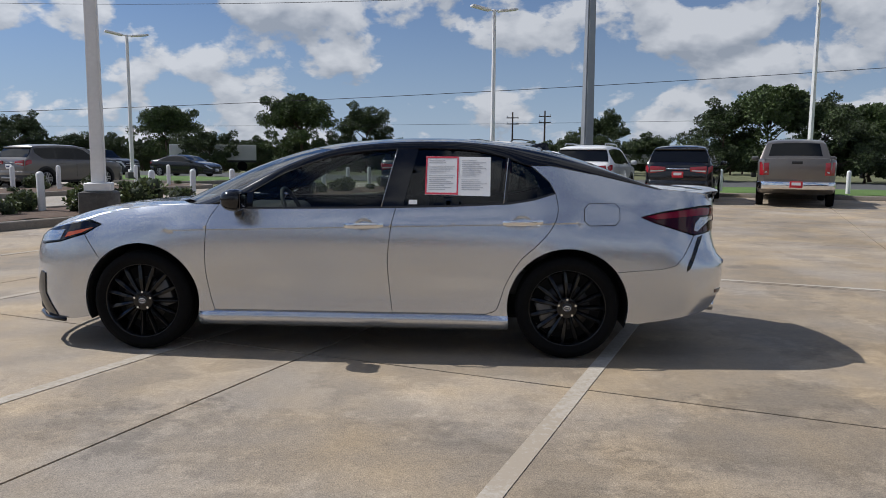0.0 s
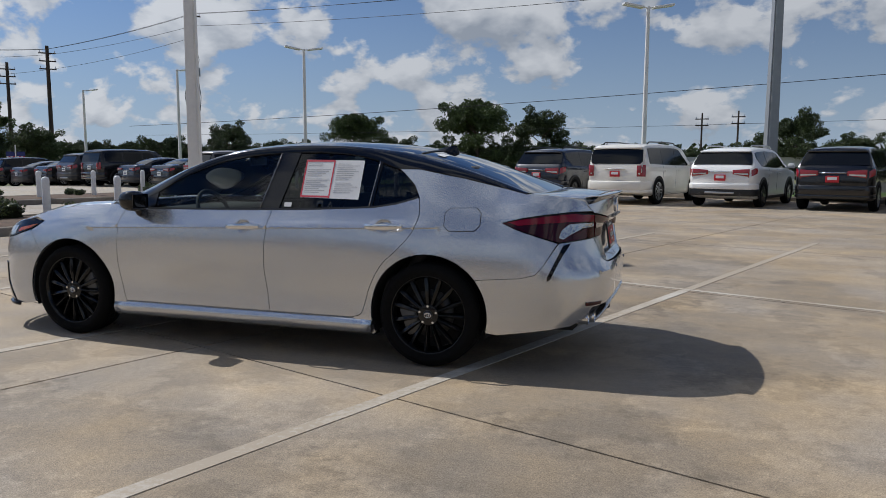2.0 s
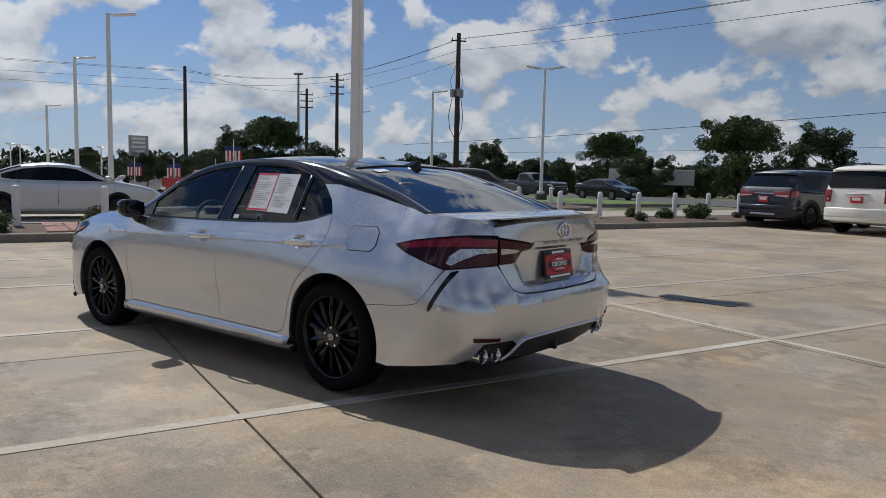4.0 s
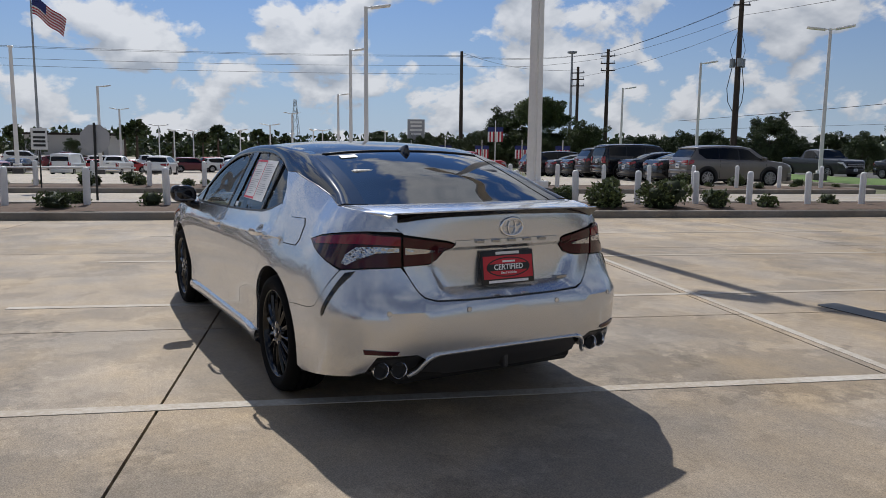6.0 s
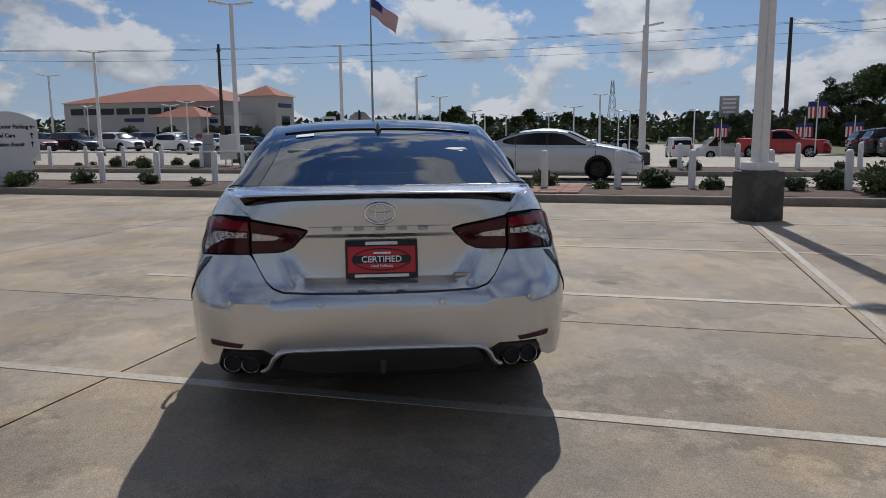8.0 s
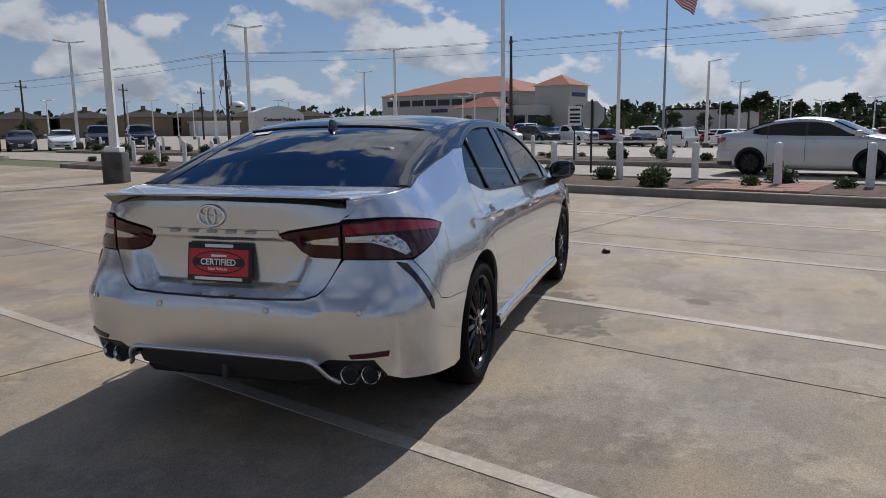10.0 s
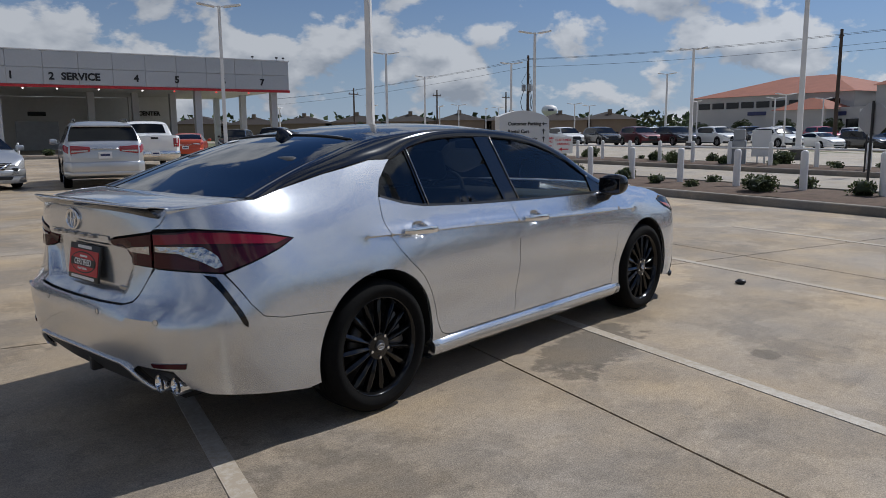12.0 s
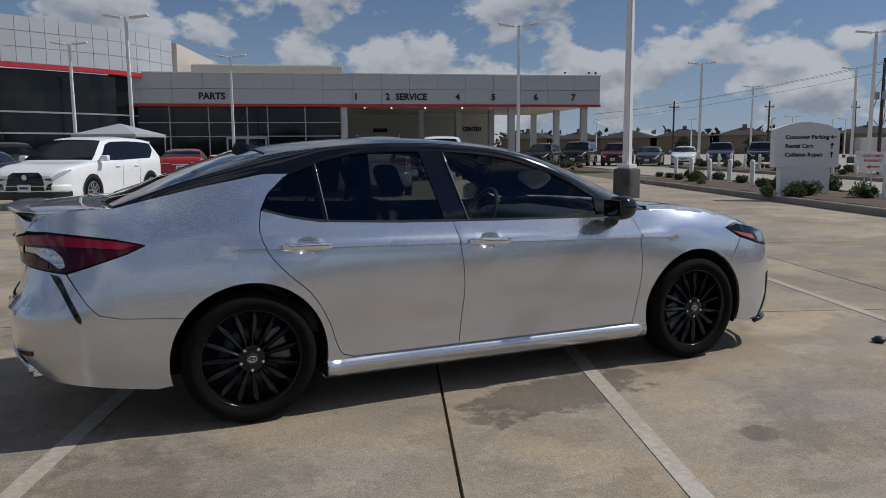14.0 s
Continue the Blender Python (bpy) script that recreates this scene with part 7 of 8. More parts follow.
def palm(seed):
    rnd = random.Random(seed)
    ob = thing("palm_tree", "fan palm with a slim trunk on the skyline", "palm tree", None, "palms")
    bm = bmesh.new()
    tube(bm, [(0, 0, 0), (.05, 0, 2), (0, .05, 4.2)], .15, 8, radii=[.22, .16, .14])
    part("trunk", bm, M["bark"], ob, smooth=60)
    bm = bmesh.new()
    for k in range(70):
        a, e = rnd.uniform(0, math.tau), rnd.uniform(-.7, 1.3)
        d = Vector((math.cos(a) * math.cos(e), math.sin(a) * math.cos(e), math.sin(e)))
        for j in range(4):
            leaf(bm, Vector((0, 0, 4.2)) + d * (.35 + .2 * j), d + Vector((rnd.uniform(-.5, .5), rnd.uniform(-.5, .5), rnd.uniform(-.6, .1))), rnd.uniform(.5, .8), rnd, .15)
    part("crown", bm, M["leaf_oak"], ob)
    return ob


pm = palm(3)
pm.matrix_world = Matrix.Translation((-103.8, 11.5, -.3))
for x, y, s in ((-103.2, 16.1, .9), (-102.6, 20, .88), (-101, 27.3, 1), (-100, 31, .8), (-104.1, 7.2, .95), (-103.6, 10, 1.05), (-101.8, 21.9, 1.1), (-100.1, 28.6, .85), (-106, -6.5, 1.1), (-105.5, -3, 1.0), (-98, 36, .9), (-96, 44, 1)):
    copy_thing(pm, Matrix.Translation((x, y, -.3)) @ Matrix.Rotation(x, 4, "Z") @ Matrix.Scale(s * .82, 4))
bm = bmesh.new()
rnd = random.Random(15)
for i in range(1500):
    t = rnd.random()
    a = radians(15 + 250 * t)
    d = rnd.uniform(165, 240) if t > .5 else rnd.uniform(125, 200)
    c = Vector((d * math.cos(a), d * math.sin(a), 0))
    h = rnd.uniform(2.2, 5.2) * d / 160
    for _ in range(34):
        q = c + Vector((rnd.gauss(0, 1.9), rnd.gauss(0, 1.9), (rnd.random() ** 1.5) * h - .6))
        leaf(bm, q, Vector((rnd.uniform(-1, 1), rnd.uniform(-1, 1), rnd.uniform(-.4, 1))), rnd.uniform(1.1, 2.0), rnd)
solid("far_woods", bm, M["leaf_oak"], "dark green woods along the flat horizon", "woods", kind="stuff")

# ---- service building, in lot axes: x across (v), y along (u) ----
M["panel_grey"] = material("aluminium_panel", (0.50, 0.505, 0.51), 0.42, metal=0.25, vary=0.05, scale=.6, fine=8)
M["red_band"] = material("red_band", (0.50, 0.025, 0.03), 0.4)
M["soffit"] = material("white_soffit", (0.62, 0.62, 0.60), 0.7)
M["stucco"] = material("tan_stucco", (0.50, 0.44, 0.36), 0.85, vary=0.08, bump=0.2)
M["white_wall"] = material("white_wall", (0.68, 0.68, 0.66), 0.8, vary=0.06)
M["store_glass"] = material("dark_store_glass", (0.006, 0.007, 0.008), 0.05, vary=0.2, scale=.3, spec=0.4)
M["mullion"] = material("mullion_grey", (0.35, 0.36, 0.37), 0.4, metal=0.5)
M["sign_black"] = material("black_letters", (0.012, 0.012, 0.013), 0.5)
M["tile_roof"] = material("red_tile_roof", (0.30, 0.10, 0.055), 0.8, vary=0.2, scale=.5, fine=6, bump=0.4, bump_scale=8)
M["pale_wall"] = material("pale_grey_wall", (0.46, 0.45, 0.43), 0.85, vary=0.06, scale=.3)
M["brown_roof"] = material("brown_shingles", (0.030, 0.022, 0.018), 0.9, vary=0.2)
M["cream_wall"] = material("cream_wall", (0.22, 0.17, 0.12), 0.9, vary=0.15, scale=.3)
M["lane_white"] = glow_material("white_lane_lamp", (1.0, 0.98, 0.92), 2.5)
M["lane_red"] = glow_material("red_lane_lamp", (1.0, 0.06, 0.05), 2)
FU = -59.0
SVC = LOT @ Matrix.Translation((-17.7, FU, 0)) @ Matrix.Rotation(radians(5.4), 4, "Z") @ Matrix.Translation((17.7, -FU, 0))

svc = thing("service_building", "long grey panelled service building with a red stripe and numbered lanes", "building", SVC)
bm = bmesh.new()
box(bm, -17.3, 22.5, FU - 19, FU - .06, 5.03, 7.42)
part("roof_block", bm, M["soffit"], svc)
bm = bmesh.new()
box(bm, -17.35, 22.5, FU - .30, FU + .06, 4.84, 5.03)
part("red_stripe", bm, M["red_band"], svc, "red stripe under the fascia")
bm = bmesh.new()
box(bm, -17.36, 22.5, FU - .2, FU + .05, 7.42, 7.50)
part("coping", bm, M["white_pole"], svc)
bm = bmesh.new()
box(bm, -1.2, 1.2, -.03, .03, -.585, .585, .012, 1)
pan_mesh = bpy.data.meshes.new("fascia_panel")
bm.to_mesh(pan_mesh)
bm.free()
pan_mesh.materials.append(M["panel_grey"])
for i in range(17):
    for j in range(2):
        o = new("fascia_panel", pan_mesh)
        o.parent = svc
        o.matrix_local = Matrix.LocRotScale((-17.3 + 1.17 + i * 2.34, FU, 5.63 + j * 1.195), None, (.968, 1, 1))
for w, v, s in (("PARTS", 14.79, .72), ("1", 3.48, .72), ("2", 0.9, .72), ("SERVICE", -1.05, .72), ("4", -4.92, .72), ("5", -7.95, .72), ("6", -11.62, .72), ("7", -14.9, .72)):
    text_part("fascia_letters", w, s, M["sign_black"], Matrix(((-1, 0, 0, v), (0, 0, 1, FU + .05), (0, 1, 0, 5.62), (0, 0, 0, 1))), svc, .03, bold=.026)
# lane lamps
for i, v in enumerate((2.8, .6, -2.2, -5.3, -7.7, -11.0, -13.7)):
    bm = bmesh.new()
    box(bm, v - .055, v + .055, FU - .02, FU + .06, 4.70, 4.79, .015, 1)
    part("lane_lamp", bm, M["lane_white"] if i < 4 else M["lane_red"], svc)
# columns and back of the canopy
for v, u in ((-16.3, -1.2), (-9.8, -1.2), (-16.3, -9), (-9.8, -9), (-6.6, -9), (-3.0, -9), (-16.3, -17)):
    bm = bmesh.new()
    box(bm, v - .27, v + .27, FU + u - .27, FU + u + .27, 0, 5.03, .02, 1)
    part("column", bm, M["panel_grey"], svc)
bm = bmesh.new()
box(bm, -8.0, 4.4, FU - 19.2, FU - 18.6, 0, 5.0)
part("rear_wall", bm, M["white_wall"], svc)
bm = bmesh.new()
box(bm, -1.6, 2.0, FU - 18.62, FU - 18.5, 0, 2.7, .01, 1)
part("shutter_door", bm, M["mullion"], svc)
bm = bmesh.new()
box(bm, -.6, .9, FU - 18.62, FU - 18.5, 3.2, 3.6, .01, 1)
part("lane_sign", bm, M["sign_black"], svc)
text_part("wall_letters", "CENTER", .55, M["sign_black"], Matrix(((-1, 0, 0, -9.2), (0, 0, 1, FU - 15.4), (0, 1, 0, 3.4), (0, 0, 0, 1))), svc, .03, bold=.02)
bm = bmesh.new()
box(bm, -11.5, -7.4, FU - 16.0, FU - 15.5, 0, 5.0)
part("wing_wall", bm, M["white_wall"], svc)
# parts front: dark glazing with mullions
bm = bmesh.new()
box(bm, 4.6, 22.3, FU - .9, FU - .7, 0, 4.84)
gl = part("shop_glass", bm, M["store_glass"], svc, "dark glazed shop front")
for v in (4.7, 7.6, 10.6, 12.2, 15.2, 18.2, 21.2):
    bm = bmesh.new()
    box(bm, v - .05, v + .05, FU - .70, FU - .62, 0, 4.84)
    part("mullion", bm, M["mullion"], svc)
for z in (2.5, 3.6):
    bm = bmesh.new()
    box(bm, 4.6, 22.3, FU - .70, FU - .63, z - .04, z + .04)
    part("mullion", bm, M["mullion"], svc)
bm = bmesh.new()
box(bm, 4.2, 4.7, FU - 1.0, FU - .3, 0, 4.84, .02, 1)
part("column", bm, M["panel_grey"], svc)
bm = bmesh.new()
box(bm, 10.7, 13.9, FU - .68, FU - .5, 2.28, 2.5)
box(bm, 10.7, 10.85, FU - .68, FU - .5, 0, 2.3)
box(bm, 13.75, 13.9, FU - .68, FU - .5, 0, 2.3)
box(bm, 12.25, 12.35, FU - .68, FU - .5, 0, 2.3)
part("entrance_frame", bm, M["mullion"], svc)
# set-back parapet
bm = bmesh.new()
box(bm, 4.4, 17.0, FU - 9, FU - 4.5, 7.3, 8.5)
part("parapet", bm, M["stucco"], svc, "tan set-back parapet")
bm = bmesh.new()
box(bm, 4.3, 17.0, FU - 9, FU - 4.4, 8.5, 8.6)
part("coping", bm, M["white_pole"], svc)
# perched clutter on the corner of the roof
for v in (-16.9, -16.3, -14.2):
    bm = bmesh.new()
    cyl(bm, .02, .02, (v, FU - .1, 7.48), (v, FU - .1, 7.68), 6)
    box(bm, v - .10, v + .10, FU - .16, FU - .02, 7.65, 7.77, .02, 1)
    part("roof_camera", bm, M["dark"], svc)

# showroom with a curved panel front
show = thing("showroom_building", "tall curved grey panelled showroom over dark glazing", "building", LOT)
ARC = [(18.6, -59.5), (20.6, -53.6), (23.5, -49.9), (26.2, -47.2), (30.0, -44.5), (36.0, -42.0), (44.0, -40.5), (52.0, -40.0)]
arc_pts = smooth_line(ARC, 4)


def wall_run(bm, pts, z0, z1, push=0.0, thick=.3):
    lo, hi, lo2, hi2 = [], [], [], []
    for i, (x, y) in enumerate(pts):
        a, b = Vector(pts[max(0, i - 1)]), Vector(pts[min(len(pts) - 1, i + 1)])
        d = (b - a).normalized()
        n = Vector((-d.y, d.x))
        p, q = Vector((x, y)) + n * push, Vector((x, y)) + n * (push - thick)
        lo.append(bm.verts.new((p.x, p.y, z0)))
        hi.append(bm.verts.new((p.x, p.y, z1)))
        lo2.append(bm.verts.new((q.x, q.y, z0)))
        hi2.append(bm.verts.new((q.x, q.y, z1)))
    for i in range(len(pts) - 1):
        bm.faces.new((lo[i], lo[i + 1], hi[i + 1], hi[i]))
        bm.faces.new((hi[i], hi[i + 1], hi2[i + 1], hi2[i]))
        bm.faces.new((lo2[i], lo2[i + 1], lo[i + 1], lo[i]))
    bm.faces.new((lo[0], hi[0], hi2[0], lo2[0]))
    bm.faces.new((lo[-1], hi[-1], hi2[-1], lo2[-1]))


for k in range(len(arc_pts) - 1):
    for z0, z1 in ((7.35, 8.36), (8.40, 9.41), (9.45, 10.4)):
        bm = bmesh.new()
        (xa, ya), (xb, yb) = arc_pts[k], arc_pts[k + 1]
        d = (Vector((xb, yb)) - Vector((xa, ya))) * .015
        wall_run(bm, [(xa + d.x, ya + d.y), (xb - d.x, yb - d.y)], z0, z1, .04, .06)
        part("fascia_panel", bm, M["panel_grey"], show)
for nm, z0, z1, mt, push, th in (("wall_core", 7.1, 10.35, "panel_grey", -.02, .4), ("red_stripe", 7.02, 7.30, "red_band", .08, .4), ("shop_glass", 0, 7.0, "store_glass", -.8, .2), ("mullion", 4.05, 4.17, "mullion", -.74, .1), ("mullion", 2.6, 2.72, "mullion", -.74, .1)):
    bm = bmesh.new()
    wall_run(bm, arc_pts, z0, z1, push, th)
    part(nm, bm, M[mt], show)
bm = bmesh.new()
box(bm, 18.2, 18.6, -72, -59.6, 4.8, 10.2)
part("side_wall", bm, M["stucco"], show, "tan stucco return wall")
bm = bmesh.new()
prism(bm, [(x + .4, y - .6) for x, y in arc_pts] + [(52, -75), (18.7, -75)], 10.0, 10.15)
part("roof_slab", bm, M["soffit"], show)

# pop-up canopy by the entrance
tent = thing("canopy_tent", "small grey pyramid canopy tent by the entrance", "tent", Matrix.Translation((1.69, -29.62, 0)) @ Matrix.Rotation(-.5, 4, "Z"))
bm = bmesh.new()
top_ = bm.verts.new((0, 0, 2.52))
ring = [bm.verts.new((x, y, 2.06)) for x, y in ((-1.35, -1.35), (1.35, -1.35), (1.35, 1.35), (-1.35, 1.35))]
hem = [bm.verts.new((v.co.x, v.co.y, 1.95)) for v in ring]
for i in range(4):
    bm.faces.new((ring[i], ring[(i + 1) % 4], top_))
    bm.faces.new((hem[i], hem[(i + 1) % 4], ring[(i + 1) % 4], ring[i]))
part("tent_roof", bm, M["panel_grey"], tent)
for x, y in ((-1.3, -1.3), (1.3, -1.3), (1.3, 1.3), (-1.3, 1.3)):
    bm = bmesh.new()
    cyl(bm, .03, .03, (x, y, 0), (x, y, 2.0), 8)
    part("tent_leg", bm, M["steel"], tent)


# ---- red-roofed dealership ----
def hip(bm, x0, x1, y0, y1, z0, z1, over=.5):
    x0, x1, y0, y1 = x0 - over, x1 + over, y0 - over, y1 + over
    w = min(x1 - x0, y1 - y0) / 2
    lo = [bm.verts.new(p) for p in ((x0, y0, z0), (x1, y0, z0), (x1, y1, z0), (x0, y1, z0))]
    if x1 - x0 > y1 - y0:
        a, b = bm.verts.new((x0 + w, (y0 + y1) / 2, z1)), bm.verts.new((x1 - w, (y0 + y1) / 2, z1))
        fs = ((lo[0], lo[1], b, a), (lo[1], lo[2], b), (lo[2], lo[3], a, b), (lo[3], lo[0], a))
    else:
        a, b = bm.verts.new(((x0 + x1) / 2, y0 + w, z1)), bm.verts.new(((x0 + x1) / 2, y1 - w, z1))
        fs = ((lo[0], lo[1], a), (lo[1], lo[2], b, a), (lo[2], lo[3], b), (lo[3], lo[0], a, b))
    for f in fs:
        bm.faces.new(f)
    bm.faces.new(lo[::-1])


deal = thing("dealership_building", "pale two-storey dealership with red tiled hip roofs and a tower", "building", LOT @ Matrix.Translation((0, -3.2, 0)))
for nm, dims in (("main_block", (-136, -112, -99, -66, 0, 7.3)), ("front_block", (-124, -108, -79, -60, 0, 4.7)), ("tower", (-120, -113, -63.2, -56.4, 0, 8.0)), ("entry_block", (-112, -105, -74, -66, 0, 4.4))):
    bm = bmesh.new()
    box(bm, *dims)
    part(nm, bm, M["pale_wall"], deal)
for dims in ((-136, -112, -99, -66, 7.3, 11.0), (-120, -113, -63.2, -56.4, 8.0, 10.0), (-112, -105, -75, -66, 4.4, 6.3)):
    bm = bmesh.new()
    hip(bm, *dims)
    part("tiled_roof", bm, M["tile_roof"], deal, "red tiled hip roof")
for i in range(9):
    u = -97.5 + i * 3.3
    bm = bmesh.new()
    box(bm, -112.05, -111.9, u, u + 2.7, 5.2, 6.3)
    part("window", bm, M["store_glass"], deal)
for i in range(6):
    u = -76.5 + i * 3.0
    bm = bmesh.new()
    box(bm, -108.05, -107.9, u, u + 2.3, .6, 2.9)
    part("window", bm, M["store_glass"], deal)
for i in range(4):
    v = -122 + i * 3.6
    bm = bmesh.new()
    box(bm, v, v + 2.8, -60.05, -59.9, .6, 2.8)
    part("window", bm, M["store_glass"], deal)
bm = bmesh.new()
box(bm, -118.2, -115.2, -56.5, -56.3, 0, 4.6, .02, 1)
part("arched_door", bm, M["store_glass"], deal)
for (v0, v1), u0, z in (((-119, -114), -56.4, 6.4),):
    bm = bmesh.new()
    box(bm, v0, v1, u0, u0 + .1, z - .35, z + .35, .02, 1)
    part("sign_bar", bm, M["navy_print"], deal, "plain dark bar of lettering")
for u0, u1, z in ((-72, -64.5, 3.75), (-86, -81, 4.2)):
    bm = bmesh.new()
    vv = -107.9 if u0 > -80 else -111.9
    box(bm, vv, vv + .1, u0, u1, z - .35, z + .3, .02, 1)
    part("sign_bar", bm, M["navy_print"], deal, "plain dark bar of lettering")

# low building past the tower
low = thing("low_showroom", "low pale showroom on the skyline", "building", LOT)
bm = bmesh.new()
box(bm, -150, -138, -52, -38, 0, 3.6)
part("wall", bm, M["pale_wall"], low)
bm = bmesh.new()
box(bm, -151, -137.9, -52.5, -37.5, 3.6, 4.0)
part("roof", bm, M["brown_roof"], low)

# ---- brown-roofed apartments ----
rnd = random.Random(3)
for i in range(9):
    f = i / 8
    x, y = -84 + (-146 + 84) * f, -142 + (-80 + 142) * f
    apt = thing("apartment_house", "cream apartment block with a brown hip roof", "building", Matrix.Translation((x, y, 0)) @ Matrix.Rotation(radians(48 + rnd.uniform(-6, 6)), 4, "Z"), "apartments")
    w, d, h = rnd.uniform(5.5, 8.0), 5, rnd.uniform(3.2, 3.9)
    bm = bmesh.new()
    box(bm, -w, w, -d, d, 0, h)
    part("wall", bm, M["cream_wall"], apt)
    bm = bmesh.new()
    hip(bm, -w, w, -d, d, h, h + 1.7, .6)
    part("roof", bm, M["brown_roof"], apt)
    bm = bmesh.new()
    box(bm, w * .4, w * .4 + .7, -.4, .4, h + .8, h + 2.2)
    part("chimney", bm, M["cream_wall"], apt)
    for j in range(5):
        for z in (.6, 2.1):
            for side in (-1, 1):
                bm = bmesh.new()
                yy = side * (d + .01)
                box(bm, -w * .85 + j * w * .4, -w * .85 + j * w * .4 + 1.1, min(yy, yy + side * .06), max(yy, yy + side * .06), z, z + 1.0)
                part("window", bm, M["store_glass"], apt)
# long white shed and water tower on the skyline
shed = thing("white_shed", "long low white shed beside the apartments", "building", Matrix.Translation((-128, -92, 0)) @ Matrix.Rotation(radians(48), 4, "Z"))
bm = bmesh.new()
box(bm, -11, 11, -4, 4, 0, 2.6)
part("wall", bm, M["white_wall"], shed)
bm = bmesh.new()
box(bm, -11.3, 11.3, -4.3, 4.3, 2.6, 2.85)
part("roof", bm, M["white_pole"], shed)
wt_ = thing("water_tower", "white water tower with a blue emblem on the skyline", "water tower", Matrix.Translation((-268, -175, 0)))
bm = bmesh.new()
revolve(bm, [(1.2, 0), (.7, 3), (.65, 6.5), (1.2, 7.5), (3.2, 9.2), (3.5, 10.2), (2.9, 11.6), (1.2, 12.4), (0, 12.5)], 24)
bmesh.ops.remove_doubles(bm, verts=bm.verts, dist=.01)
part("tank", bm, M["white_pole"], wt_, smooth=60)
bm = bmesh.new()
box(bm, -1.2, 1.2, -.3, .3, -.35, .35, .1, 1, Matrix.Translation((2.6, 2.3, 10.2)) @ Matrix.Rotation(radians(135), 4, "Z"))
part("emblem_bar", bm, M["navy_print"], wt_)
# white trailer and low wall behind the road
tr = thing("box_trailer", "long white box trailer parked behind the trees", "trailer", Matrix.Translation((-25.2, 64.4, 0)) @ Matrix.Rotation(radians(20), 4, "Z"))
bm = bmesh.new()
box(bm, -3.9, 3.9, -1.2, 1.2, 1.0, 2.45, .03, 1)
part("box", bm, M["white_wall"], tr)
bm = bmesh.new()
box(bm, -3.9, 3.9, -1.1, 1.1, .8, 1.0)
part("frame", bm, M["dark"], tr)
for x in (-3.0, -2.2, 2.6):
    bm = bmesh.new()
    cyl(bm, .45, .45, (x, -1.15, .45), (x, 1.15, .45), 18)
    part("wheel", bm, M["rubber"], tr, smooth=40)
fence = thing("boundary_wall", "long low white boundary wall behind the road", "wall", kind="structure")
bm = bmesh.new()
p0, p1 = Vector((-3, 62, 0)), Vector((60, 46, 0))
d = (p1 - p0).normalized()
n = Vector((-d.y, d.x, 0))
vs = []
for z in (1.0, 1.75):
    for p, s in ((p0, 0), (p1, 0), (p1, .3), (p0, .3)):
        vs.append(bm.verts.new(p + n * s + Vector((0, 0, z))))
for f in ((0, 1, 5, 4), (1, 2, 6, 5), (2, 3, 7, 6), (3, 0, 4, 7), (4, 5, 6, 7), (3, 2, 1, 0)):
    bm.faces.new([vs[i] for i in f])
part("panel_course", bm, M["white_wall"], fence)
bm = bmesh.new()
for k in range(26):
    p = p0.lerp(p1, k / 25)
    box(bm, p.x - .15, p.x + .15, p.y + .05, p.y + .35, 0, 1.0)
part("posts", bm, M["dark"], fence)

# ---- utility poles and lines ----
def utility_pole(at, h, arms=1, drums=0, lean=0.0, turn=0.0, label="dark wooden utility pole with crossarms"):
    ob = thing("utility_pole", label, "utility pole", Matrix.Translation((at[0], at[1], 0)) @ Matrix.Rotation(turn, 4, "Z") @ Matrix.Rotation(lean, 4, "X"), "utility poles")
    bm = bmesh.new()
    cyl(bm, .020 * h, .013 * h, (0, 0, -.2), (0, 0, h), 10)
    part("shaft", bm, M["wood_pole"], ob, smooth=50)
    for k in range(arms):
        z = h - .7 - k * .75
        bm = bmesh.new()
        box(bm, -.75, .75, -.05, .05, z - .06, z + .06, .01, 1)
        arm = part("crossarm", bm, M["wood_pole"], ob)
        for x in (-.65, .65):
            bm = bmesh.new()
            cyl(bm, .05, .03, (x, 0, z + .05), (x, 0, z + .28), 8)
            part("insulator", bm, M["steel"], arm)
    for k in range(drums):
        a = k * math.tau / 3 + .5
        bm = bmesh.new()
        cyl(bm, .24, .24, (.5 * math.cos(a), .5 * math.sin(a), h * .60), (.5 * math.cos(a), .5 * math.sin(a), h * .60 + .72), 14)
        part("transformer", bm, M["grey_pole"], ob, smooth=40)
        bm = bmesh.new()
        tube(bm, [(.5 * math.cos(a), .5 * math.sin(a), h * .60 + .7), (.75 * math.cos(a), .75 * math.sin(a), h * .70), (.1 * math.cos(a), .1 * math.sin(a), h * .82)], .02, 5)
        tube(bm, [(.5 * math.cos(a), .5 * math.sin(a), h * .60), (.85 * math.cos(a), .85 * math.sin(a), h * .48), (.7 * math.cos(a), .7 * math.sin(a), h * .40), (.15 * math.cos(a), .15 * math.sin(a), h * .33), (.15 * math.cos(a), .15 * math.sin(a), 0)], .035, 5)
        part("drop_cable", bm, M["cable"], ob, smooth=60)
    return ob


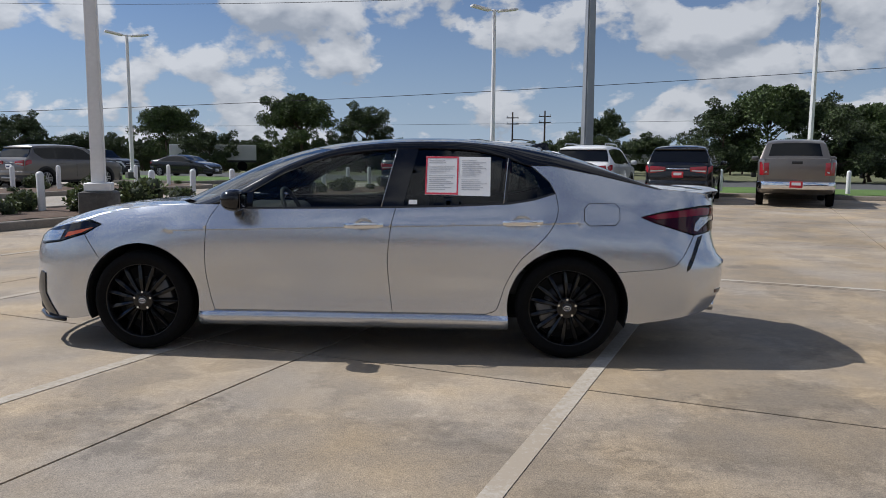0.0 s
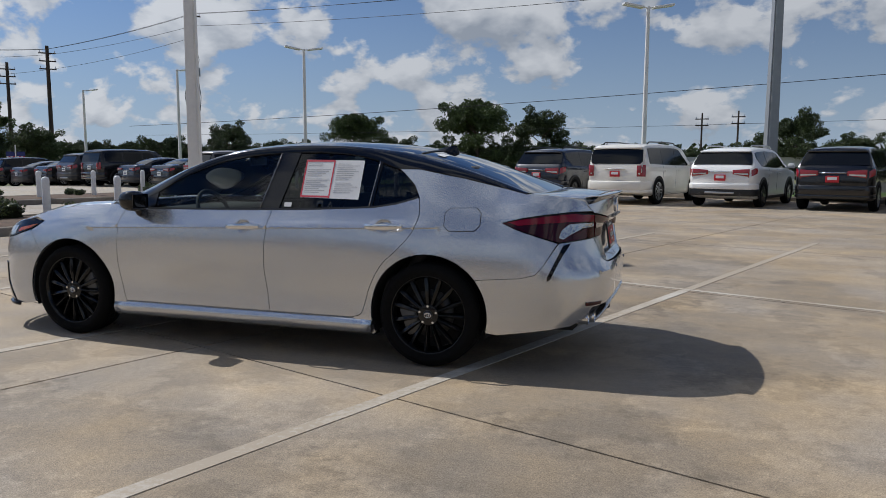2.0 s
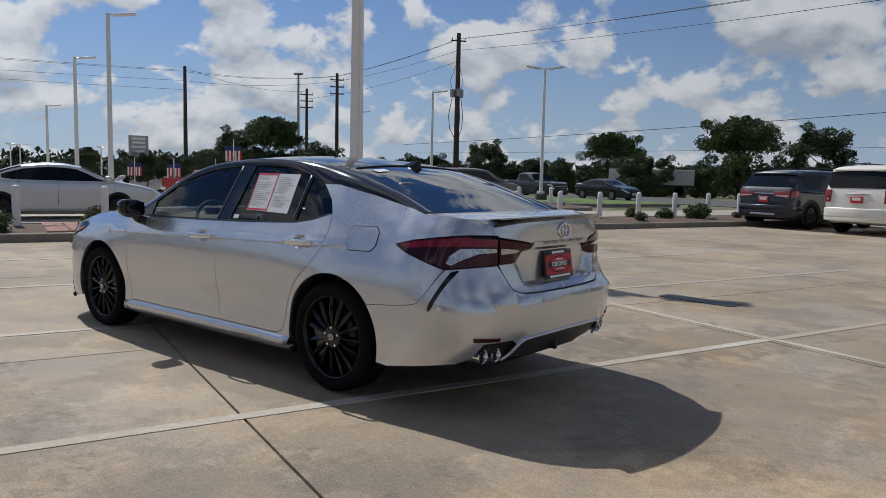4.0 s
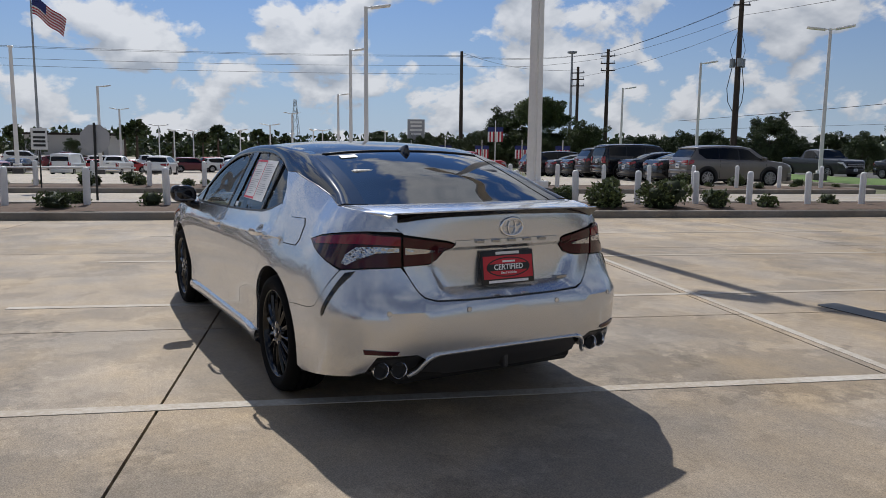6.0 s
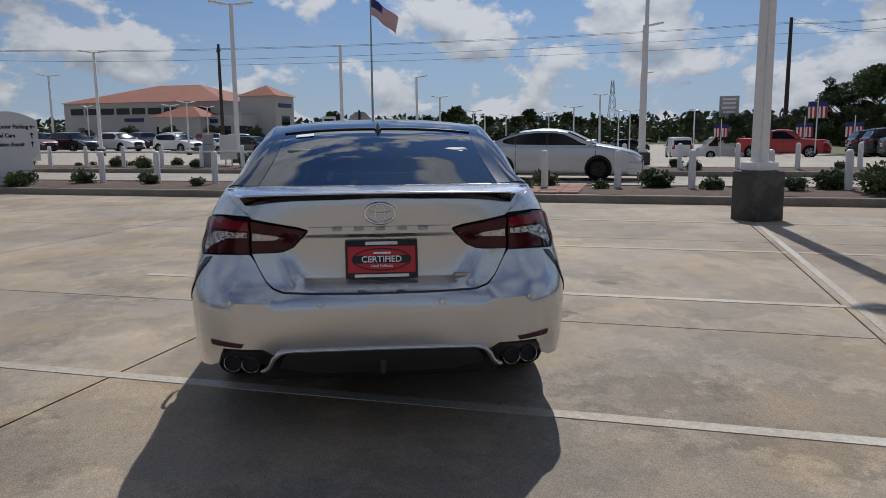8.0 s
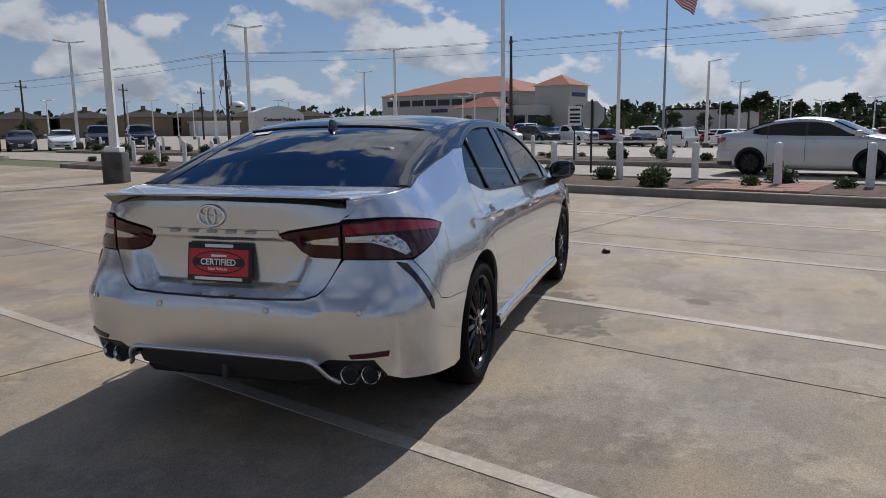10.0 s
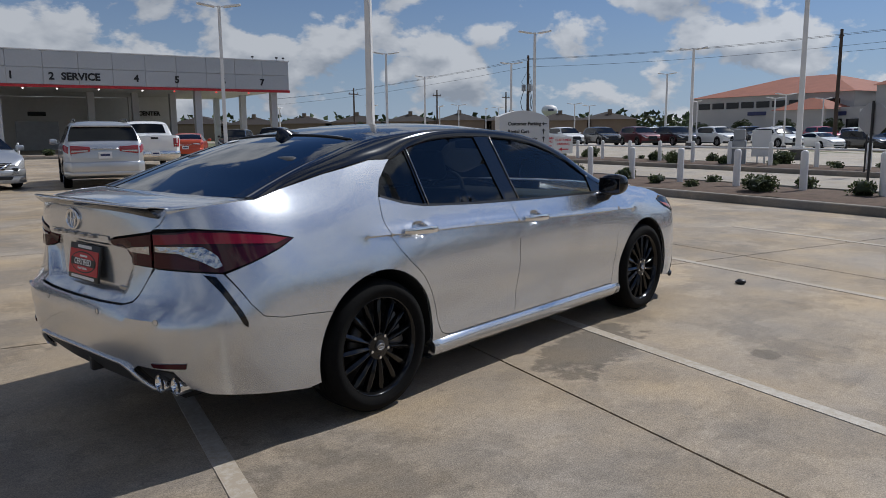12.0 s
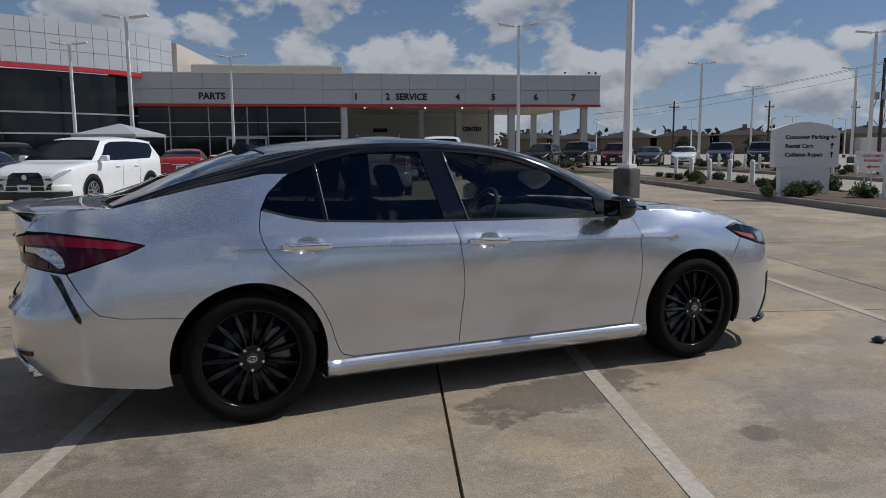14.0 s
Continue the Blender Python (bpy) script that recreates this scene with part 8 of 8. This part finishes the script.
UP = {"H": (-40.4, 53.3, 15.0), "I": (-57.0, 53.0, 12.3), "J": (-65.0, 55.5, 11.4), "K": (-71.5, 43.4, 13.0), "Z1": (-78.4, -16.8, 11.0), "Z2": (-68.6, -47.1, 10.0)}
utility_pole(UP["H"], UP["H"][2], 1, 3, turn=1.0, label="tall dark utility pole with three transformers")
utility_pole(UP["I"], UP["I"][2], 3, 0, radians(2), .8)
utility_pole(UP["J"], UP["J"][2], 3, 0, 0, .8)
utility_pole(UP["K"], UP["K"][2], 0, 0)
utility_pole(UP["Z1"], UP["Z1"][2], 1, 0, 0, .5)
utility_pole(UP["Z2"], UP["Z2"][2], 1, 3, 0, .5, "dark utility pole with transformers")
utility_pole((3.9, 89), 7.1, 2, 0)
utility_pole((7.9, 89), 7.3, 2, 0)
for x, y, h in ((-57.8, -65.0, 6.7), (-68.6, -61.2, 6.7), (-76.5, -56.1, 6.5)):
    utility_pole((x, y), h, 1, 0)


def cable(a, b, sag, r=.017):
    a, b = Vector(a), Vector(b)
    pts = [a.lerp(b, k / 20) - Vector((0, 0, sag * 4 * (k / 20) * (1 - k / 20))) for k in range(21)]
    bm = bmesh.new()
    tube(bm, pts, r, 5)
    solid("power_line", bm, M["cable"], "thin dark overhead power line", "cable", "power lines", smooth=60)


def tip(k, dz=0.0, dx=0.0):
    x, y, h = UP[k]
    return (x + dx, y, h + dz)


for dz, dx in ((-.5, .3), (-.55, -.3), (-1.6, 0)):
    cable(tip("H", dz, dx), tip("I", dz * .5, dx), .25)
    cable(tip("I", dz * .5, dx), tip("K", dz, dx), .5)
    cable(tip("K", dz, dx), tip("Z1", dz, dx), .35)
    cable(tip("Z1", dz, dx), tip("Z2", dz * .8, dx), .3)
    cable(tip("Z2", dz * .8, dx), (-85, -120, 8.5 + dz), .6)
    cable(tip("H", dz, dx), (4, 38.5 + dx, 12.2 + dz), .3)
cable(tip("K", -2.6), tip("Z1", -2.2), .3)
cable(tip("K", -.1), tip("J", -.3), .8)
cable(tip("J", -1.2), tip("H", -2.6), .5)
cable((-56.7, 63.5, 5.1), (36.7, 54.5, 8.8), .5, .025)
cable((-57, 66, 4.2), (45, 62, 5.4), .4, .015)
# high mast, steel lattice mast
mast = thing("high_mast", "tall thin grey highway light mast", "light pole", Matrix.Translation((-75.4, 62.9, 0)))
bm = bmesh.new()
cyl(bm, .25, .13, (0, 0, 0), (0, 0, 14.8), 10)
part("shaft", bm, M["grey_pole"], mast, smooth=50)
bm = bmesh.new()
cyl(bm, .65, .65, (0, 0, 14.6), (0, 0, 14.8), 16)
part("lamp_ring", bm, M["grey_pole"], mast, smooth=40)
lat = thing("lattice_mast", "distant steel lattice transmission mast", "mast", Matrix.Translation((-190, 62, 0)))
bm = bmesh.new()
for k in range(7):
    z0, z1 = k * 2.1, (k + 1) * 2.1
    w0, w1 = 1.3 - k * .15, 1.3 - (k + 1) * .15
    for sx, sy in ((-1, -1), (1, -1), (1, 1), (-1, 1)):
        cyl(bm, .07, .07, (sx * w0, sy * w0, z0), (sx * w1, sy * w1, z1), 5)
        cyl(bm, .045, .045, (sx * w0, sy * w0, z0), (-sy * w1, sx * w1, z1), 5)
for z, w in ((11.5, 2.0), (13.2, 1.6)):
    cyl(bm, .07, .07, (-w, 0, z), (w, 0, z), 5)
part("lattice", bm, M["steel"], lat)

# small far lamp poles
rnd = random.Random(6)
far_pole = lamp_pole((-70, 20), 5.2, .16, 2, .4, .4, 1.0, label="far white parking lot light pole")
for x, y, s in ((-66, 31, .9), (-74, 26, .95), (-82, 30, 1), (-90, 22, 1), (-94, 30, .95), (-99, 18, 1), (-88, 12, 1.05), (-78, 12, .9), (-95, 6, .95), (-70, -20, .85), (-76, -30, .85), (-86, -20, .9), (-62, -52, .85), (-70, -62, .9), (-56, -60, .85), (-80, -60, .9), (-52, -72, .85), (-64, -38, .8), (-84, -48, .9), (-90, -70, .95), (-60, -16, .85)):
    copy_thing(far_pole, Matrix.Translation((x, y, fall(x, y))) @ Matrix.Rotation(rnd.uniform(0, 3), 4, "Z") @ Matrix.Scale(s, 4))

# ---- signs, flag, street furniture ----
M["sign_white"] = material("sign_white", (0.74, 0.74, 0.72), 0.5, vary=0.04)
M["sign_red"] = material("sign_red_print", (0.55, 0.03, 0.04), 0.5)
M["sign_back"] = material("bare_aluminium", (0.42, 0.42, 0.43), 0.45, metal=0.6)
M["flag_red"] = material("flag_red", (0.42, 0.03, 0.05), 0.8)
M["flag_white"] = material("flag_white", (0.72, 0.72, 0.70), 0.8)
M["flag_blue"] = material("flag_blue", (0.03, 0.04, 0.16), 0.8)


def flat_text(words, size, mat, m, parent, label=""):
    return text_part("sign_word", words, size, mat, m, parent, .002, label, bold=.003)


ms = thing("monument_sign", "white curved-top direction sign on a pale base", "sign", Matrix.Translation((-14.3, -9.4, .10)) @ Matrix.Rotation(radians(-31), 4, "Z") @ Matrix.Scale(1.06, 4))
bm = bmesh.new()
prism(bm, [(-.56, -.16), (.56, -.16), (.56, .16), (-.56, .16)], 0, .72)
part("base", bm, M["sign_white"], ms)
bm = bmesh.new()
n = 14
out = [(-.74, .70), (.74, .70)] + [(.74 - 1.48 * k / n, 1.52 + .26 * math.sin(math.pi * min(1, .12 + .80 * k / n)) * (1 if k < n else .6)) for k in range(n + 1)]
lo = [bm.verts.new((x, -.17, z)) for x, z in out]
hi = [bm.verts.new((x, .17, z)) for x, z in out]
bm.faces.new(lo)
bm.faces.new(hi[::-1])
for i in range(len(out)):
    bm.faces.new((lo[i], hi[i], hi[(i + 1) % len(out)], lo[(i + 1) % len(out)]))
bmesh.ops.recalc_face_normals(bm, faces=bm.faces)
part("panel", bm, M["sign_white"], ms)


def face_m(x, z):
    return Matrix(((-1, 0, 0, x), (0, 0, 1, .175), (0, 1, 0, z), (0, 0, 0, 1)))


for i, (w, dxx) in enumerate((("Customer Parking", 0), ("Rental Cars", 0), ("Collision Repair", 0))):
    z = 1.42 - i * .21
    text_part("sign_word", w, .135, M["sign_black"], face_m(.50, z), ms, .002, bold=.004, align="LEFT")
    bm = bmesh.new()
    if i == 0:
        prism(bm, [(-.64, -.012), (-.52, -.012), (-.52, .012), (-.64, .012)], 0, .004)
        prism(bm, [(-.50, 0), (-.56, .05), (-.56, -.05)], 0, .004)
        mm = Matrix(((1, 0, 0, -.02), (0, 0, 1, .176), (0, 1, 0, z), (0, 0, 0, 1)))
    else:
        prism(bm, [(-.58, -.07), (-.556, -.07), (-.556, .03), (-.58, .03)], 0, .004)
        prism(bm, [(-.62, .02), (-.568, .075), (-.516, .02)], 0, .004)
        mm = Matrix(((1, 0, 0, 0), (0, 0, 1, .176), (0, 1, 0, z), (0, 0, 0, 1)))
    part("arrow", bm, M["sign_black"], ms, m=mm)


def parking_sign(at, turn):
    ob = thing("parking_sign", "small white customer parking sign with red letters", "sign", Matrix.Translation((at[0], at[1], .05)) @ Matrix.Rotation(turn, 4, "Z"))
    bm = bmesh.new()
    cyl(bm, .025, .025, (0, 0, 0), (0, 0, 1.15), 8)
    part("post", bm, M["steel"], ob)
    bm = bmesh.new()
    box(bm, -.36, .36, .02, .035, .55, 1.15, .01, 1)
    part("plate", bm, M["sign_white"], ob)
    for w, z in (("CUSTOMER", 1.02), ("PARKING", .88)):
        text_part("sign_word", w, .115, M["sign_red"], Matrix(((-1, 0, 0, 0), (0, 0, 1, .038), (0, 1, 0, z), (0, 0, 0, 1))), ob, .002, bold=.003)
    bm = bmesh.new()
    prism(bm, [(-.05, -.02), (.2, -.02), (.2, .02), (-.05, .02)], 0, .003)
    prism(bm, [(-.05, .06), (-.18, 0), (-.05, -.06)], 0, .003)
    part("arrow", bm, M["sign_red"], ob, m=Matrix(((-1, 0, 0, 0), (0, 0, 1, .037), (0, 1, 0, .70), (0, 0, 0, 1))))


parking_sign((-18.9, -10.9), radians(-35))
parking_sign((-23.8, -14.8), radians(-40))
# stop sign, seen edge-on from behind, and a small information board
st = thing("stop_sign", "octagonal stop sign seen from its bare back", "sign", Matrix.Translation((-15.34, -0.49, .05)) @ Matrix.Rotation(radians(68), 4, "Z"))
bm = bmesh.new()
cyl(bm, .03, .03, (0, 0, 0), (0, 0, 1.95), 8)
part("post", bm, M["dark"], st)
bm = bmesh.new()
prism(bm, [(.38 * math.cos(radians(22.5 + 45 * k)), .38 * math.sin(radians(22.5 + 45 * k))) for k in range(8)], -.004, .004)
part("plate", bm, M["sign_back"], st, m=Matrix.Translation((0, .035, 1.55)) @ Matrix.Rotation(radians(90), 4, "X"))
inf = thing("notice_sign", "small white notice sign on a post", "sign", Matrix.Translation((-20.37, -1.64, .05)) @ Matrix.Rotation(radians(-75), 4, "Z"))
bm = bmesh.new()
cyl(bm, .025, .025, (0, 0, 0), (0, 0, 1.9), 8)
part("post", bm, M["dark"], inf)
bm = bmesh.new()
box(bm, -.23, .23, .02, .035, 1.25, 1.9, .01, 1)
part("plate", bm, M["sign_white"], inf)
for z in (1.78, 1.62, 1.50, 1.38):
    bm = bmesh.new()
    box(bm, -.17, .17, .036, .039, z - .035, z + .035)
    part("print_bar", bm, M["sign_black"], inf, "plain bar of print")
wb = thing("white_board_sign", "plain white board on two posts in the planting strip", "sign", Matrix.Translation((-23.91, -5.74, .0)) @ Matrix.Rotation(radians(-75), 4, "Z"))
bm = bmesh.new()
box(bm, -.32, .32, -.02, .02, .42, 1.36, .01, 1)
part("board", bm, M["sign_white"], wb)
for x in (-.12, .12):
    bm = bmesh.new()
    cyl(bm, .03, .03, (x, .0, 0), (x, .0, .45), 8)
    part("post", bm, M["sign_white"], wb)
cab = thing("utility_box", "dark grey utility cabinet in the planting strip", "utility box", Matrix.Translation((-23.65, -6.43, 0)) @ Matrix.Rotation(radians(15), 4, "Z"))
bm = bmesh.new()
box(bm, -.20, .20, -.24, .24, 0, 1.0, .03, 1)
part("cabinet", bm, M["grey_pole"], cab)
bm = bmesh.new()
box(bm, -.17, .17, -.20, .20, 1.0, 1.4, .03, 1)
part("hood", bm, M["grey_pole"], cab)
# white rail between bollards of the far strip
for k in range(10):
    bm = bmesh.new()
    a, b = uv(-6.0 - 1.72 * k, -19.6, .74), uv(-6.0 - 1.72 * (k + 1), -19.6, .74)
    cyl(bm, .035, .035, a, b, 8)
    ob = solid("guard_rail", bm, M["white_pole"], "white painted pipe rail between bollards", "railing", "guard rails", smooth=50)

# pylon sign with plain bars
py = thing("pylon_sign", "grey dealer pylon sign with plain white bars", "sign", Matrix.Translation((-61.3, 32.2, .6)) @ Matrix.Rotation(radians(65), 4, "Z"))
bm = bmesh.new()
box(bm, -.3, .3, -.2, .2, 0, 2.2, .02, 1)
part("post", bm, M["mullion"], py)
bm = bmesh.new()
box(bm, -.85, .85, -.22, .22, 2.0, 3.9, .03, 1)
part("cabinet", bm, M["grey_pole"], py)
for z, w in ((3.6, .6), (3.25, .55), (2.85, .62), (2.45, .5)):
    for s in (-1, 1):
        bm = bmesh.new()
        box(bm, -w, w, s * .225 - .012, s * .225 + .012, z - .10, z + .10)
        part("print_bar", bm, M["sign_white"], py, "plain white bar")
# banners on the far lamp poles
ban = thing("pole_banner", "pair of red, white and blue banners on a pole", "banner", Matrix.Translation((-42.0, 29.0, .9)) @ Matrix.Rotation(radians(40), 4, "Z") @ Matrix.Scale(.72, 4), "banners")
bm = bmesh.new()
cyl(bm, .06, .05, (0, 0, -1.5), (0, 0, 3.9), 8)
part("post", bm, M["white_pole"], ban)
for s in (-1, 1):
    for k in range(4):
        bm = bmesh.new()
        x0 = s * (.10 + .18 * k)
        x1 = s * (.10 + .18 * (k + 1))
        box(bm, min(x0, x1), max(x0, x1), -.01, .01, 1.7, 3.2)
        part("banner_strip", bm, M["flag_red"] if (k % 2) == (s > 0) else M["flag_white"], ban)
    bm = bmesh.new()
    box(bm, min(s * .09, s * .84), max(s * .09, s * .84), -.014, .014, 2.75, 3.22)
    part("banner_top", bm, M["flag_blue"], ban)
for x, y in ((-47, 35), (-51, 33.5), (-55, 32.0), (-58, 30.0), (-44, 37)):
    copy_thing(ban, Matrix.Translation((x, y, -.4)) @ Matrix.Rotation(radians(50), 4, "Z"))

# flag on its pole
fp = thing("flagpole", "tall flagpole with a striped flag hanging in light wind", "flagpole", Matrix.Translation((-86.4, -0.5, 0)))
bm = bmesh.new()
cyl(bm, .16, .08, (0, 0, 0), (0, 0, 17.5), 12)
part("pole", bm, M["grey_pole"], fp, smooth=50)
NX, NZ = 14, 13


def flag_at(a, b):
    """a along the fly, b down the hoist, both 0 to 1."""
    droop = 2.2 * a ** 1.15
    return Vector((.25 * math.sin(a * 7 + b * 1.5) * a, .1 + 3.2 * a * (1 - .12 * b), 17.2 - 1.9 * b - droop + .1 * math.sin(a * 9)))


for k in range(13):
    start = 0.42 if k < 7 else 0.0
    bm = bmesh.new()
    rows = [[bm.verts.new(flag_at(start + (1 - start) * i / NX, (k + j) / 13)) for j in range(2)] for i in range(NX + 1)]
    for a, b in zip(rows, rows[1:]):
        bm.faces.new((a[0], b[0], b[1], a[1]))
    part("flag_stripe", bm, M["flag_red"] if k % 2 == 0 else M["flag_white"], fp, smooth=60)
bm = bmesh.new()
rows = [[bm.verts.new(flag_at(.42 * i / 6, 7 / 13 * j / 4)) for j in range(5)] for i in range(7)]
for a, b in zip(rows, rows[1:]):
    for j in range(4):
        bm.faces.new((a[j], b[j], b[j + 1], a[j + 1]))
part("flag_canton", bm, M["flag_blue"], fp, smooth=60)

# small things on the lot: a stone, an iron grate (drain dimple: lot colour only)
bm = bmesh.new()
bmesh.ops.create_icosphere(bm, subdivisions=2, radius=.045)
for v in bm.verts:
    v.co *= 1 + .35 * noise.noise(v.co * 30)
    v.co.z = v.co.z * .55 + .022
solid("pebble", bm, M["dark"], "small dark lump of rubber on the concrete", "debris", smooth=40, m=Matrix.Translation((-2.864, 1.131, 0)))
bm = bmesh.new()
prism(bm, rounded(-.45, .45, -.13, .13, .05), 0, .006)
solid("trench_grate", bm, M["dark"], "dark iron trench grate set in the concrete", "drain", m=Matrix.Translation((1.75, 4.30, 0)) @ Matrix.Rotation(radians(-9), 4, "Z"))
# lane of brick pavers in the strip
pav = thing("paver_patch", "patch of red brick pavers in the planting strip", "paving", LOT @ Matrix.Translation((-10.7, -.3, .155)))
bm = bmesh.new()
box(bm, -.19, .19, -.19, .19, -.05, .02, .012, 1)
pv = bpy.data.meshes.new("paver")
bm.to_mesh(pv)
bm.free()
M["paver"] = material("red_paver", (0.32, 0.16, 0.11), 0.85, vary=0.2)
pv.materials.append(M["paver"])
for i in range(6):
    for j in range(5):
        o = new("paver", pv)
        o.parent = pav
        o.matrix_local = Matrix.Translation((-1.0 + .4 * i, -.8 + .4 * j, .004 * ((i * 3 + j * 5) % 3)))

# ---- slabs of the lot, last ----
for i in range(len(V_EDGES) - 1):
    for j in range(len(U_EDGES) - 1):
        a, b = V_EDGES[i], V_EDGES[i + 1]
        c, d = U_EDGES[j], U_EDGES[j + 1]
        ob = new("slab", slab_mesh)
        ob.parent = pavement
        ob.matrix_local = Matrix.LocRotScale(((a + b) / 2, (c + d) / 2, 0), None, ((b - a) / 4.4, (d - c) / 4.4, 1))
